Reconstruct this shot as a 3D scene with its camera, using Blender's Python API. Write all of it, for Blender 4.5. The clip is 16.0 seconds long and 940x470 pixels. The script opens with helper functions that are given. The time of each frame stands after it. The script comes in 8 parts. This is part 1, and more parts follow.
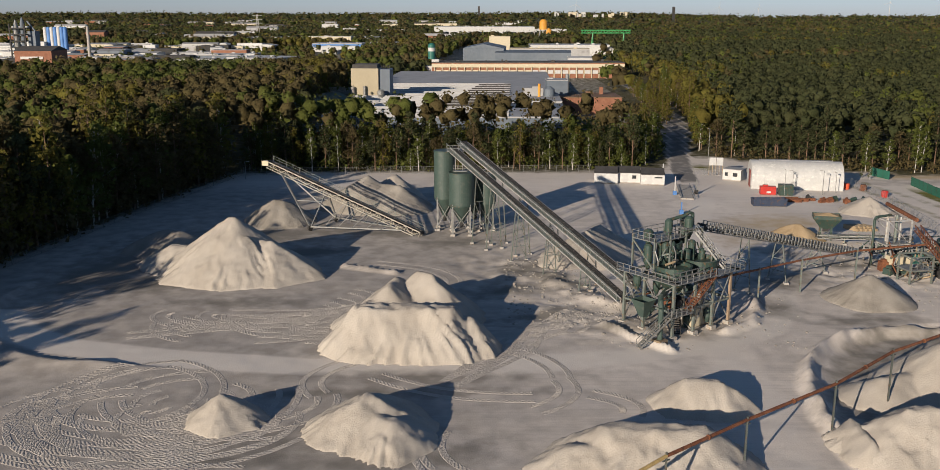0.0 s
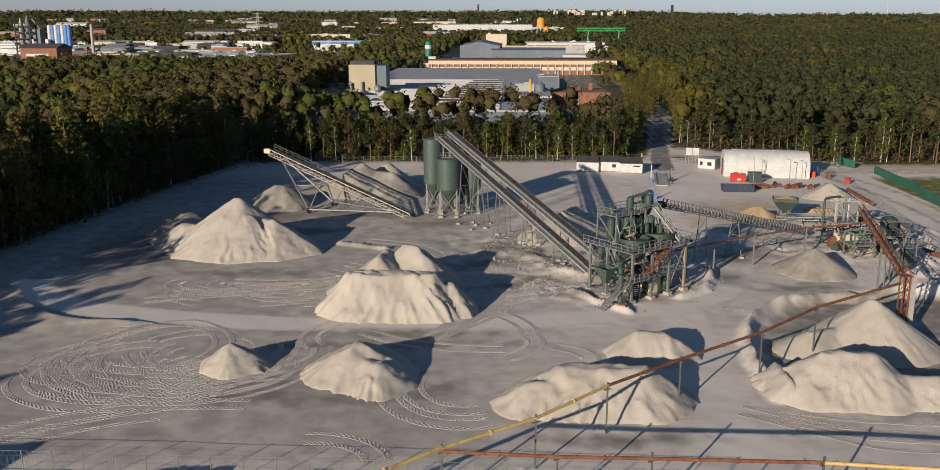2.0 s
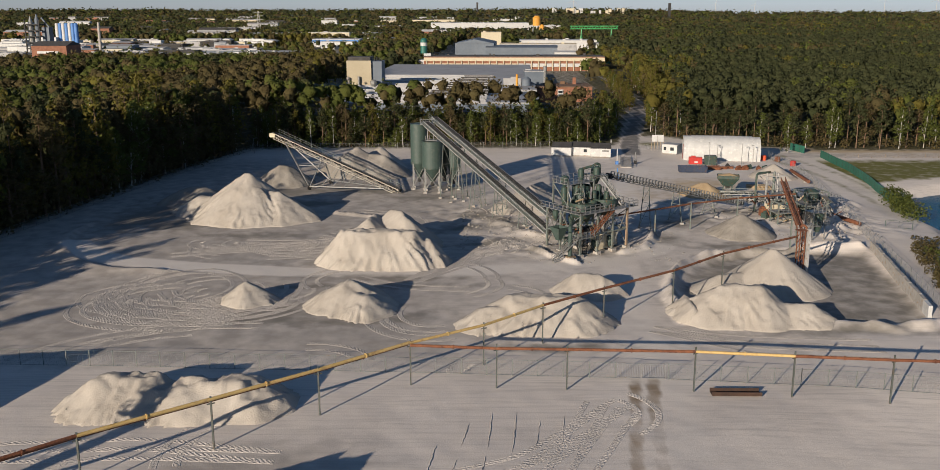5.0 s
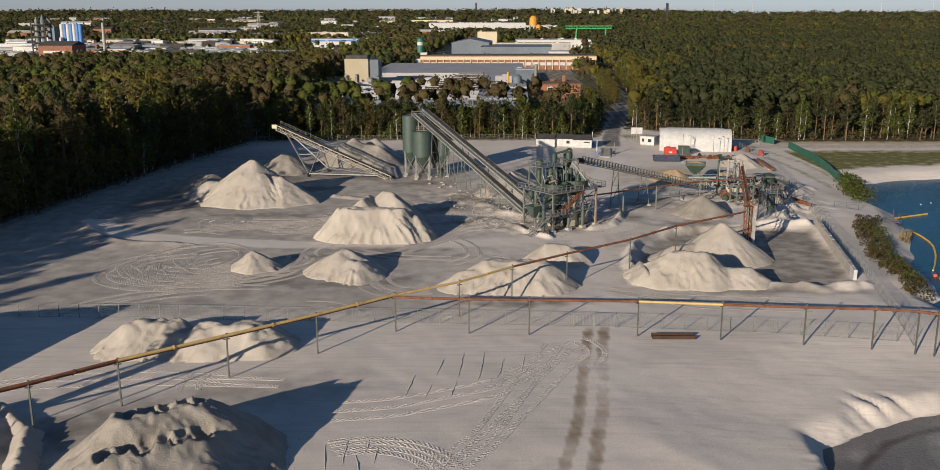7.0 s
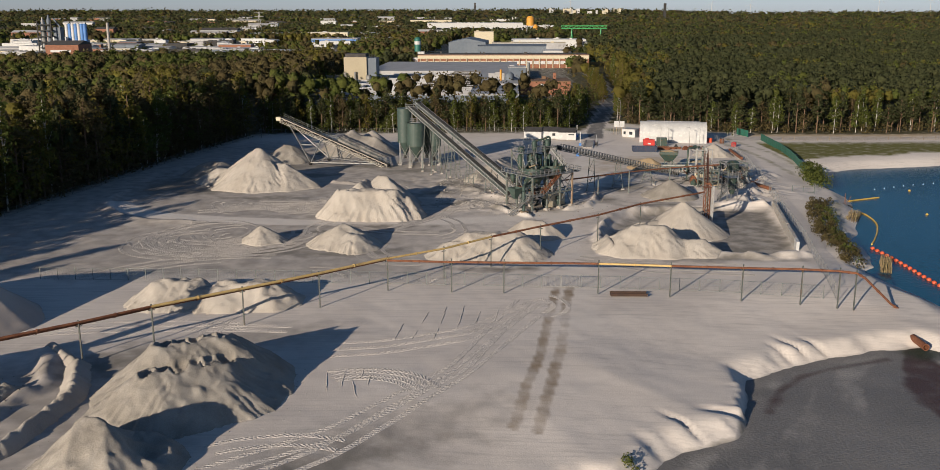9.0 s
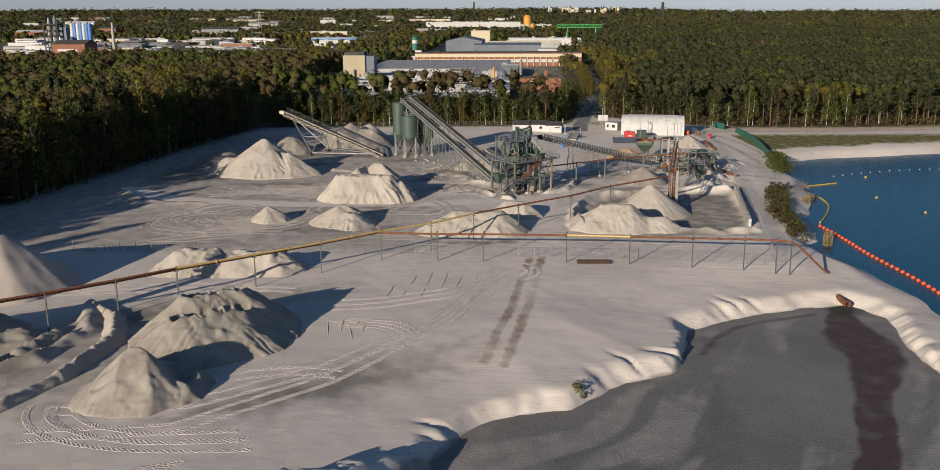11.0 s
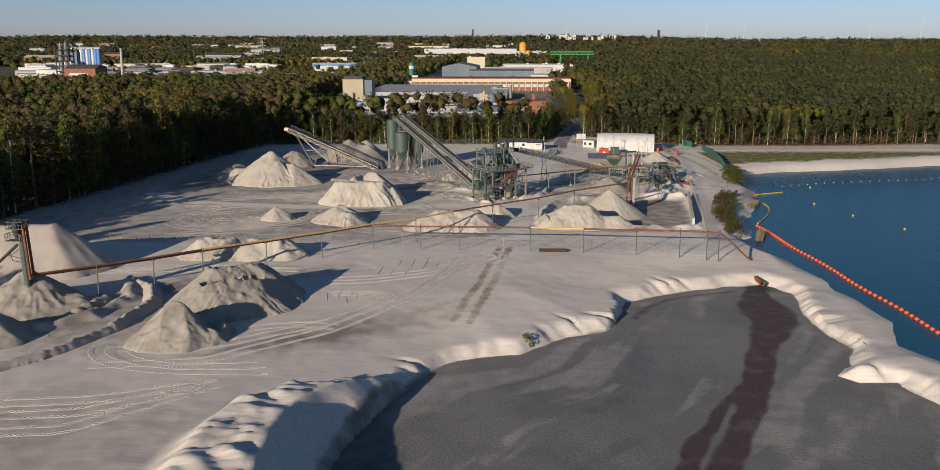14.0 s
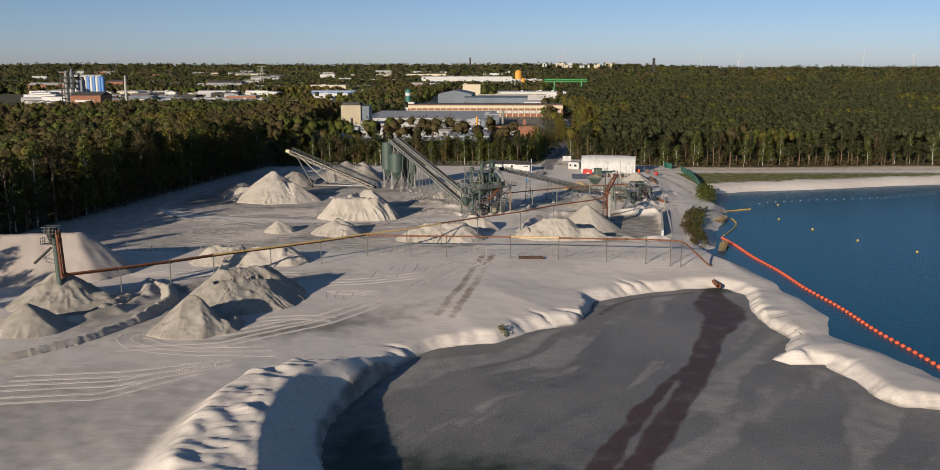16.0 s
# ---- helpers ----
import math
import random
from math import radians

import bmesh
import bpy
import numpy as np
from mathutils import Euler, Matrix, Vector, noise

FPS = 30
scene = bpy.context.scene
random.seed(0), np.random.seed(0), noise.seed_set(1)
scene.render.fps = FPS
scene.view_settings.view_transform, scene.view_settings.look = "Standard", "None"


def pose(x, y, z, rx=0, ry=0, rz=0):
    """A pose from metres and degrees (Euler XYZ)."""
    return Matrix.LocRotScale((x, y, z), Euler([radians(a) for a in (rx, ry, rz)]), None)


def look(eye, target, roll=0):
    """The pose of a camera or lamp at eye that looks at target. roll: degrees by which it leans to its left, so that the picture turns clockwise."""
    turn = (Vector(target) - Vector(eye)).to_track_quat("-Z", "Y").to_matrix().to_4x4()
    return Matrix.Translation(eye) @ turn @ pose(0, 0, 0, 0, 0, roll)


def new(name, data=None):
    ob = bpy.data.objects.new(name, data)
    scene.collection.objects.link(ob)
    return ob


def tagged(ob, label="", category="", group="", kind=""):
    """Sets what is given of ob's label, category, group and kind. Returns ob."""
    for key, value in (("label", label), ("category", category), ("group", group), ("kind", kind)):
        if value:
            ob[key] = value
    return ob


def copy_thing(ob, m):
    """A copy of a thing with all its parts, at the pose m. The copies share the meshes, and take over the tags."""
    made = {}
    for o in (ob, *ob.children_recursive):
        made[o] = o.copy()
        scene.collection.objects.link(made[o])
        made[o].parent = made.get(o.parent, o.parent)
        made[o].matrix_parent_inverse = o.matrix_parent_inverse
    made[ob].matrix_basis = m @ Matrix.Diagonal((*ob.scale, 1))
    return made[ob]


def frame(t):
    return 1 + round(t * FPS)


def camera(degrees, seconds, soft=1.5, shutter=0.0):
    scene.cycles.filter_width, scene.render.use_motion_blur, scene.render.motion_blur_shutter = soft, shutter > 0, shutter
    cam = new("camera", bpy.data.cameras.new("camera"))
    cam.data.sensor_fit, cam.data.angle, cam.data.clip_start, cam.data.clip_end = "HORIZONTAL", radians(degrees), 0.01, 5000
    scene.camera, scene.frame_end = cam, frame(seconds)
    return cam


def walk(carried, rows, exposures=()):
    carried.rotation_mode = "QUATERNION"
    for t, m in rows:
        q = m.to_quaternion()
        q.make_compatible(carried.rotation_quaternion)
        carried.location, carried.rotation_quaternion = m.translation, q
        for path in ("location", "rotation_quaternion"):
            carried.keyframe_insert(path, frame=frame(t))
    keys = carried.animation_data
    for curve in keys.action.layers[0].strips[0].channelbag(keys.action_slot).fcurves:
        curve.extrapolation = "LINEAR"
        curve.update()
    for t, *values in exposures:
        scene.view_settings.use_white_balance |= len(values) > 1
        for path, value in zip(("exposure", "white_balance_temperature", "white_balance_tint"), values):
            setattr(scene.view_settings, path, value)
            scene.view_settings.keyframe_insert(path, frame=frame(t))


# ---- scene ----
cam = camera(53.6, 16.0, 0.8)
PATH = [
    (0, (1.204, -63.164, 42.198), (1.198, -61.219, 41.734), 0.0),
    (0.5, (1.868, -66.484, 42.182), (1.862, -64.538, 41.718), 0.0),
    (1, (2.647, -70.196, 42.124), (2.641, -68.251, 41.658), -0.0),
    (1.5, (3.364, -74.155, 42.144), (3.357, -72.21, 41.677), -0.0),
    (2, (4.076, -78.337, 42.265), (4.07, -76.392, 41.797), -0.0),
    (2.5, (4.789, -82.674, 42.367), (4.783, -80.73, 41.899), -0.1),
    (3, (5.602, -87.149, 42.488), (5.596, -85.205, 42.02), -0.1),
    (3.5, (6.362, -91.62, 42.689), (6.356, -89.676, 42.218), -0.1),
    (4, (7.089, -96.177, 42.754), (7.083, -94.234, 42.282), -0.0),
    (6.5, (11.154, -119.462, 42.634), (11.147, -117.518, 42.163), -0.1),
    (7, (11.91, -124.116, 42.705), (11.904, -122.173, 42.234), -0.1),
    (7.5, (12.578, -128.901, 42.594), (12.573, -126.957, 42.125), -0.2),
    (8, (13.229, -133.751, 42.569), (13.224, -131.807, 42.1), -0.2),
    (8.5, (13.883, -138.515, 42.683), (13.878, -136.571, 42.213), -0.1),
    (9, (14.614, -143.348, 42.769), (14.609, -141.404, 42.298), -0.1),
    (11.5, (18.21, -168.235, 43.351), (18.205, -166.292, 42.878), -0.2),
    (12, (18.895, -173.218, 43.382), (18.891, -171.274, 42.909), -0.1),
    (12.5, (19.681, -178.127, 43.369), (19.675, -176.182, 42.902), -0.1),
    (13, (20.406, -183.082, 43.404), (20.402, -181.133, 42.952), -0.1),
    (13.5, (21.132, -187.972, 43.429), (21.129, -186.02, 42.994), -0.1),
    (14, (21.879, -192.893, 43.404), (21.876, -190.937, 42.985), -0.0),
    (14.5, (22.505, -197.797, 43.355), (22.503, -195.838, 42.952), 0.0),
    (15, (23.24, -202.648, 43.42), (23.24, -200.687, 43.029), -0.0),
    (15.5, (24.018, -207.405, 43.409), (24.018, -205.441, 43.032), 0.0),
    (16, (24.717, -212.444, 43.346), (24.718, -210.477, 42.984), -0.0),
]
walk(cam, [(t, look(eye, target, roll)) for t, eye, target, roll in PATH])

# ---- daylight: low sun behind the camera, clear sky ----
SUN_EL, SUN_AZ = radians(14.4), radians(214.0)
world = bpy.data.worlds.new("world")
scene.world = world
world.use_nodes = True
wn = world.node_tree.nodes
sky = wn.new("ShaderNodeTexSky")
sky.sky_type = "NISHITA"
sky.sun_disc = False
sky.sun_elevation, sky.sun_rotation = SUN_EL, SUN_AZ
sky.altitude, sky.air_density, sky.dust_density, sky.ozone_density = 50, 0.6, 0.3, 2.8
wn["Background"].inputs["Strength"].default_value = 0.092
# paler and warmer low down, clearer blue higher up
up = wn.new("ShaderNodeSeparateXYZ")
height = wn.new("ShaderNodeMapRange")
height.inputs[1].default_value, height.inputs[2].default_value = 0.0, 0.16
tone, tint = wn.new("ShaderNodeMix"), wn.new("ShaderNodeMix")
tone.data_type = tint.data_type = "RGBA"
tint.blend_type = "MULTIPLY"
tint.inputs[0].default_value = 1.0
tone.inputs[6].default_value, tone.inputs[7].default_value = (1.06, 0.94, 1.04, 1), (0.98, 1.04, 1.02, 1)
world.node_tree.links.new(wn.new("ShaderNodeTexCoord").outputs["Generated"], up.inputs[0])
world.node_tree.links.new(up.outputs[2], height.inputs[0])
world.node_tree.links.new(height.outputs[0], tone.inputs[0])
world.node_tree.links.new(tone.outputs[2], tint.inputs[7])
world.node_tree.links.new(sky.outputs[0], tint.inputs[6])
world.node_tree.links.new(tint.outputs[2], wn["Background"].inputs[0])
sun = new("sun", bpy.data.lights.new("sun", "SUN"))
sun.data.energy, sun.data.angle, sun.data.color = 6.3, radians(0.5), (1.0, 0.855, 0.69)
sun_from = Vector((math.sin(SUN_AZ) * math.cos(SUN_EL), math.cos(SUN_AZ) * math.cos(SUN_EL), math.sin(SUN_EL)))
sun.matrix_world = look(sun_from * 300, (0, 0, 0))
scene.view_settings.exposure = -0.12


# ---- materials ----
def surface(name, c1, c2, scale=1.0, rough=0.8, metal=0.0, bump=0.2, fine=8.0, stain=None, spread=0.5, island=0.0, per_object=0.0, spec=0.5):
    """A node material: two scales of noise between two colours, an optional stain, and a fine relief."""
    m = bpy.data.materials.new(name)
    m.use_nodes = True
    nt = m.node_tree
    n, l = nt.nodes, nt.links
    b = n["Principled BSDF"]
    b.inputs["Roughness"].default_value, b.inputs["Metallic"].default_value = rough, metal
    b.inputs["Specular IOR Level"].default_value = spec
    co = n.new("ShaderNodeTexCoord")
    big, small = n.new("ShaderNodeTexNoise"), n.new("ShaderNodeTexNoise")
    for t, s, d in ((big, scale, 4.0), (small, scale * fine, 5.0)):
        t.inputs["Scale"].default_value, t.inputs["Detail"].default_value = s, d
        l.new(co.outputs["Object"], t.inputs["Vector"])
    add = n.new("ShaderNodeMath")
    add.operation = "MULTIPLY_ADD"
    add.inputs[1].default_value = spread
    l.new(small.outputs[0], add.inputs[0])
    l.new(big.outputs[0], add.inputs[2])
    ramp = n.new("ShaderNodeMapRange")
    ramp.inputs[1].default_value, ramp.inputs[2].default_value = 0.35 + spread * 0.35, 0.65 + spread * 0.65
    l.new(add.outputs[0], ramp.inputs[0])
    mix = n.new("ShaderNodeMix")
    mix.data_type = "RGBA"
    mix.inputs[6].default_value, mix.inputs[7].default_value = (*c1, 1), (*c2, 1)
    l.new(ramp.outputs[0], mix.inputs[0])
    out = mix.outputs[2]
    if stain:
        spot = n.new("ShaderNodeTexNoise")
        spot.inputs["Scale"].default_value, spot.inputs["Detail"].default_value = scale * 2.7, 6.0
        l.new(co.outputs["Object"], spot.inputs["Vector"])
        cut = n.new("ShaderNodeMapRange")
        cut.inputs[1].default_value, cut.inputs[2].default_value = 0.55, 0.72
        l.new(spot.outputs[0], cut.inputs[0])
        mix2 = n.new("ShaderNodeMix")
        mix2.data_type = "RGBA"
        mix2.inputs[7].default_value = (*stain, 1)
        l.new(cut.outputs[0], mix2.inputs[0])
        l.new(out, mix2.inputs[6])
        out = mix2.outputs[2]
    if island or per_object:
        hsv = n.new("ShaderNodeHueSaturation")
        src = n.new("ShaderNodeNewGeometry").outputs["Random Per Island"] if island else n.new("ShaderNodeObjectInfo").outputs["Random"]
        a = island or per_object
        vary = n.new("ShaderNodeMapRange")
        vary.inputs[3].default_value, vary.inputs[4].default_value = 1 - a, 1 + a
        l.new(src, vary.inputs[0])
        l.new(vary.outputs[0], hsv.inputs["Value"])
        hue = n.new("ShaderNodeMapRange")
        hue.inputs[3].default_value, hue.inputs[4].default_value = 0.5 - a * 0.06, 0.5 + a * 0.06
        l.new(src, hue.inputs[0])
        l.new(hue.outputs[0], hsv.inputs["Hue"])
        l.new(out, hsv.inputs["Color"])
        out = hsv.outputs[0]
    l.new(out, b.inputs["Base Color"])
    if bump:
        bp = n.new("ShaderNodeBump")
        bp.inputs["Strength"].default_value, bp.inputs["Distance"].default_value = bump, 0.3 / scale / fine * 3
        l.new(small.outputs[0], bp.inputs["Height"])
        l.new(bp.outputs[0], b.inputs["Normal"])
    return m


def mix_in(m, attr, colour, rough=None):
    """Lays a second colour over a material where a float attribute of the mesh says so."""
    nt = m.node_tree
    n, l = nt.nodes, nt.links
    b = n["Principled BSDF"]
    old = b.inputs["Base Color"].links[0].from_socket
    at = n.new("ShaderNodeAttribute")
    at.attribute_name = attr
    nz = n.new("ShaderNodeTexNoise")
    nz.inputs["Scale"].default_value, nz.inputs["Detail"].default_value = 0.35, 7.0
    l.new(n["Texture Coordinate"].outputs["Object"], nz.inputs["Vector"])
    s = n.new("ShaderNodeMath")
    s.operation = "MULTIPLY_ADD"
    s.inputs[1].default_value, s.inputs[2].default_value = 1.3, -0.65
    l.new(nz.outputs[0], s.inputs[0])
    a = n.new("ShaderNodeMath")
    a.operation = "ADD"
    l.new(s.outputs[0], a.inputs[0])
    l.new(at.outputs["Fac"], a.inputs[1])
    r = n.new("ShaderNodeMapRange")
    r.inputs[1].default_value, r.inputs[2].default_value = 0.15, 0.95
    l.new(a.outputs[0], r.inputs[0])
    mul = n.new("ShaderNodeMath")
    mul.operation = "MULTIPLY"
    l.new(r.outputs[0], mul.inputs[0])
    gate = n.new("ShaderNodeMapRange")
    gate.inputs[1].default_value, gate.inputs[2].default_value = 0.0, 0.25
    l.new(at.outputs["Fac"], gate.inputs[0])
    l.new(gate.outputs[0], mul.inputs[1])
    mx = n.new("ShaderNodeMix")
    mx.data_type = "RGBA"
    mx.inputs[7].default_value = (*colour, 1)
    l.new(mul.outputs[0], mx.inputs[0])
    l.new(old, mx.inputs[6])
    l.new(mx.outputs[2], b.inputs["Base Color"])
    if rough is not None:
        rr = n.new("ShaderNodeMapRange")
        rr.inputs[3].default_value, rr.inputs[4].default_value = b.inputs["Roughness"].default_value, rough
        l.new(mul.outputs[0], rr.inputs[0])
        l.new(rr.outputs[0], b.inputs["Roughness"])


SAND = surface("yard_sand", (0.60, 0.543, 0.487), (0.72, 0.66, 0.598), 0.05, 0.95, bump=0.15, fine=110, spread=0.4, spec=0.2)


def streaks(m, colour, sets, strength=0.5):
    """Long wheel-worn streaks drawn over a ground material."""
    nt = m.node_tree
    n, l = nt.nodes, nt.links
    b = n["Principled BSDF"]
    for turn, stretch, wave, lo in sets:
        mp = n.new("ShaderNodeMapping")
        mp.inputs["Rotation"].default_value = (0, 0, radians(turn))
        mp.inputs["Scale"].default_value = (stretch, 1.0, 1.0)
        l.new(n["Texture Coordinate"].outputs["Object"], mp.inputs["Vector"])
        nz = n.new("ShaderNodeTexNoise")
        nz.inputs["Scale"].default_value, nz.inputs["Detail"].default_value, nz.inputs["Distortion"].default_value = wave, 4.0, 0.4
        l.new(mp.outputs[0], nz.inputs["Vector"])
        where = n.new("ShaderNodeTexNoise")
        where.inputs["Scale"].default_value, where.inputs["Detail"].default_value = 0.045, 2.0
        l.new(mp.outputs[0], where.inputs["Vector"])
        r1, r2 = n.new("ShaderNodeMapRange"), n.new("ShaderNodeMapRange")
        r1.inputs[1].default_value, r1.inputs[2].default_value = 0.54, 0.63
        r2.inputs[1].default_value, r2.inputs[2].default_value = lo, lo + 0.15
        l.new(nz.outputs[0], r1.inputs[0])
        l.new(where.outputs[0], r2.inputs[0])
        mul = n.new("ShaderNodeMath")
        mul.operation = "MULTIPLY"
        l.new(r1.outputs[0], mul.inputs[0])
        l.new(r2.outputs[0], mul.inputs[1])
        sc = n.new("ShaderNodeMath")
        sc.operation = "MULTIPLY"
        sc.inputs[1].default_value = strength
        l.new(mul.outputs[0], sc.inputs[0])
        mx = n.new("ShaderNodeMix")
        mx.data_type = "RGBA"
        mx.inputs[7].default_value = (*colour, 1)
        l.new(sc.outputs[0], mx.inputs[0])
        l.new(b.inputs["Base Color"].links[0].from_socket, mx.inputs[6])
        l.new(mx.outputs[2], b.inputs["Base Color"])


streaks(SAND, (0.27, 0.245, 0.22), ((12, 0.05, 2.2, 0.42), (-55, 0.04, 2.6, 0.44), (70, 0.05, 2.0, 0.45), (-35, 0.03, 3.2, 0.46)), 0.18)
mix_in(SAND, "worn", (0.35, 0.318, 0.285))
mix_in(SAND, "road", (0.68, 0.63, 0.57), 0.95)
mix_in(SAND, "tan", (0.48, 0.385, 0.265))
mix_in(SAND, "damp_and_shaded", (0.225, 0.207, 0.18), 0.7)
mix_in(SAND, "wheelway", (0.27, 0.205, 0.14), 0.9)
mix_in(SAND, "soil", (0.075, 0.07, 0.035))
mix_in(SAND, "grass", (0.145, 0.14, 0.04))
mix_in(SAND, "asphalt", (0.20, 0.19, 0.18))
PILE = surface("heaped_sand", (0.365, 0.327, 0.280), (0.475, 0.435, 0.382), 0.22, 0.95, bump=0.45, fine=30, spread=0.5, spec=0.15)
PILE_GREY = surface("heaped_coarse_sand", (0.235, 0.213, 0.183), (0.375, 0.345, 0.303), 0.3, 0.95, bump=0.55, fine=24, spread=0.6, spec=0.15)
PILE_SMOOTH = surface("settled_sand", (0.40, 0.347, 0.305), (0.47, 0.413, 0.366), 0.12, 0.95, bump=0.12, fine=40, spread=0.3, spec=0.15)
PILE_BROWN = surface("heaped_brown_sand", (0.36, 0.26, 0.15), (0.47, 0.36, 0.23), 0.3, 0.95, bump=0.4, fine=12, spec=0.15)
TRACK = surface("rutted_sand", (0.40, 0.364, 0.325), (0.50, 0.457, 0.412), 0.3, 0.95, bump=0.5, fine=12, spec=0.2)
TRACK_PALE = surface("rutted_pale_sand", (0.53, 0.482, 0.43), (0.63, 0.575, 0.52), 0.3, 0.95, bump=0.5, fine=12, spec=0.2)
MUD = surface("wet_silt", (0.150, 0.144, 0.136), (0.212, 0.204, 0.193), 0.06, 0.65, bump=0.25, fine=50, spread=0.4, spec=0.35)
mix_in(MUD, "channel", (0.105, 0.103, 0.10), 0.45)
mix_in(MUD, "stream", (0.075, 0.047, 0.042), 0.3)
mix_in(MUD, "pool", (0.035, 0.045, 0.030), 0.05)
mix_in(MUD, "bar", (0.33, 0.312, 0.285), 0.7)
WATER = surface("lake_water", (0.003, 0.062, 0.105), (0.004, 0.075, 0.125), 0.02, 0.25, bump=0.05, fine=60, spec=0.12)
GREEN = surface("green_painted_steel", (0.040, 0.066, 0.056), (0.054, 0.084, 0.072), 0.5, 0.55, 0.0, 0.06, 8, stain=(0.075, 0.092, 0.080))
DARKGREEN = surface("dark_green_painted_steel", (0.028, 0.055, 0.045), (0.045, 0.075, 0.062), 0.8, 0.5, 0.0, 0.1, 8, stain=(0.12, 0.07, 0.035))
GALV = surface("galvanised_steel", (0.20, 0.208, 0.205), (0.33, 0.33, 0.32), 1.2, 0.5, 0.5, 0.1, 8, stain=(0.24, 0.20, 0.15))
POSTSTEEL = surface("dark_post_steel", (0.055, 0.065, 0.058), (0.10, 0.11, 0.10), 1.0, 0.6, 0.1, 0.1, 8, stain=(0.12, 0.07, 0.04))
STEELGREEN = surface("grey_green_steel", (0.13, 0.155, 0.14), (0.20, 0.225, 0.205), 1.0, 0.55, 0.2, 0.1, 8, stain=(0.20, 0.13, 0.07))
RUST = surface("rusty_steel", (0.13, 0.045, 0.022), (0.26, 0.105, 0.05), 1.1, 0.85, 0.15, 0.3, 8, stain=(0.075, 0.035, 0.025))
YELLOW = surface("yellow_plastic", (0.50, 0.34, 0.12), (0.62, 0.44, 0.18), 0.6, 0.55, 0, 0.1, 8, stain=(0.38, 0.25, 0.11))
BELT = surface("rubber_belt", (0.02, 0.02, 0.02), (0.05, 0.048, 0.045), 1.5, 0.8, 0, 0.3, 6, stain=(0.22, 0.20, 0.17))
CONCRETE = surface("concrete", (0.30, 0.285, 0.26), (0.42, 0.40, 0.37), 0.9, 0.9, 0, 0.3, 8, stain=(0.30, 0.19, 0.10))
WHITE = surface("white_painted_panel", (0.43, 0.43, 0.42), (0.53, 0.53, 0.515), 0.5, 0.55, 0, 0.05, 8, stain=(0.62, 0.61, 0.57))
CREAM = surface("cream_panel", (0.50, 0.44, 0.31), (0.58, 0.51, 0.37), 0.7, 0.7, 0, 0.1, 8)
DARKROOF = surface("dark_bitumen_roof", (0.045, 0.042, 0.04), (0.08, 0.075, 0.07), 0.5, 0.9, 0, 0.3, 8)
GREYROOF = surface("grey_sheet_roof", (0.30, 0.30, 0.30), (0.39, 0.385, 0.38), 0.08, 0.65, 0, 0.1, 12, stain=(0.25, 0.245, 0.24))
LIGHTROOF = surface("pale_sheet_roof", (0.42, 0.42, 0.41), (0.52, 0.515, 0.50), 0.1, 0.6, 0, 0.1, 12)
BEIGE = surface("beige_cladding", (0.36, 0.31, 0.215), (0.42, 0.365, 0.255), 0.15, 0.8, 0, 0.1, 12)
BRICK = surface("red_brick", (0.20, 0.085, 0.05), (0.30, 0.14, 0.085), 0.6, 0.9, 0, 0.3, 9)
REDPAINT = surface("red_paint", (0.40, 0.028, 0.022), (0.50, 0.045, 0.035), 0.7, 0.45, 0, 0.05, 8)
DARKRED = surface("dark_red_door", (0.17, 0.035, 0.03), (0.22, 0.05, 0.04), 0.7, 0.6, 0, 0.1, 8)
ORANGE = surface("orange_float", (0.55, 0.075, 0.028), (0.66, 0.11, 0.04), 0.8, 0.55, 0, 0.1, 6)
YELLOWFLOAT = surface("yellow_float", (0.60, 0.36, 0.05), (0.70, 0.44, 0.08), 0.8, 0.55, 0, 0.1, 6)
BLUEBIN = surface("dark_blue_steel", (0.025, 0.04, 0.075), (0.045, 0.06, 0.10), 0.7, 0.6, 0.1, 0.15, 8, stain=(0.12, 0.07, 0.05))
BLUE = surface("blue_cladding", (0.06, 0.17, 0.42), (0.09, 0.22, 0.50), 0.1, 0.6, 0, 0.05, 8)
BLUEGREY = surface("blue_grey_cladding", (0.10, 0.125, 0.155), (0.14, 0.165, 0.195), 0.05, 0.65, 0, 0.05, 8)
GLASS = surface("window_glass", (0.02, 0.025, 0.03), (0.04, 0.045, 0.05), 0.5, 0.1, 0, 0, 8)
DARKVOID = surface("sooty_metal", (0.02, 0.02, 0.02), (0.05, 0.047, 0.045), 0.9, 0.8, 0.1, 0.2, 8)
WOOD = surface("weathered_timber", (0.26, 0.19, 0.11), (0.40, 0.31, 0.20), 0.9, 0.9, 0, 0.3, 9)
OCHRE = surface("ochre_silo_paint", (0.55, 0.25, 0.03), (0.65, 0.32, 0.05), 0.1, 0.6, 0, 0.05, 8)
CRANE = surface("green_crane_paint", (0.03, 0.25, 0.07), (0.05, 0.32, 0.10), 0.1, 0.5, 0, 0.05, 8)
TEAL = surface("teal_tank_paint", (0.02, 0.11, 0.09), (0.03, 0.15, 0.12), 0.3, 0.5, 0, 0.05, 8)
BARK = surface("pine_bark", (0.11, 0.075, 0.05), (0.20, 0.125, 0.075), 1.2, 0.95, 0, 0.5, 6)
BIRCH = surface("birch_bark", (0.38, 0.36, 0.32), (0.55, 0.52, 0.47), 1.5, 0.9, 0, 0.3, 6, stain=(0.08, 0.07, 0.06))
PINE = surface("pine_needles", (0.050, 0.060, 0.025), (0.100, 0.105, 0.046), 0.12, 0.85, 0, 0.9, 16, spread=0.9, island=0.1, spec=0.15)
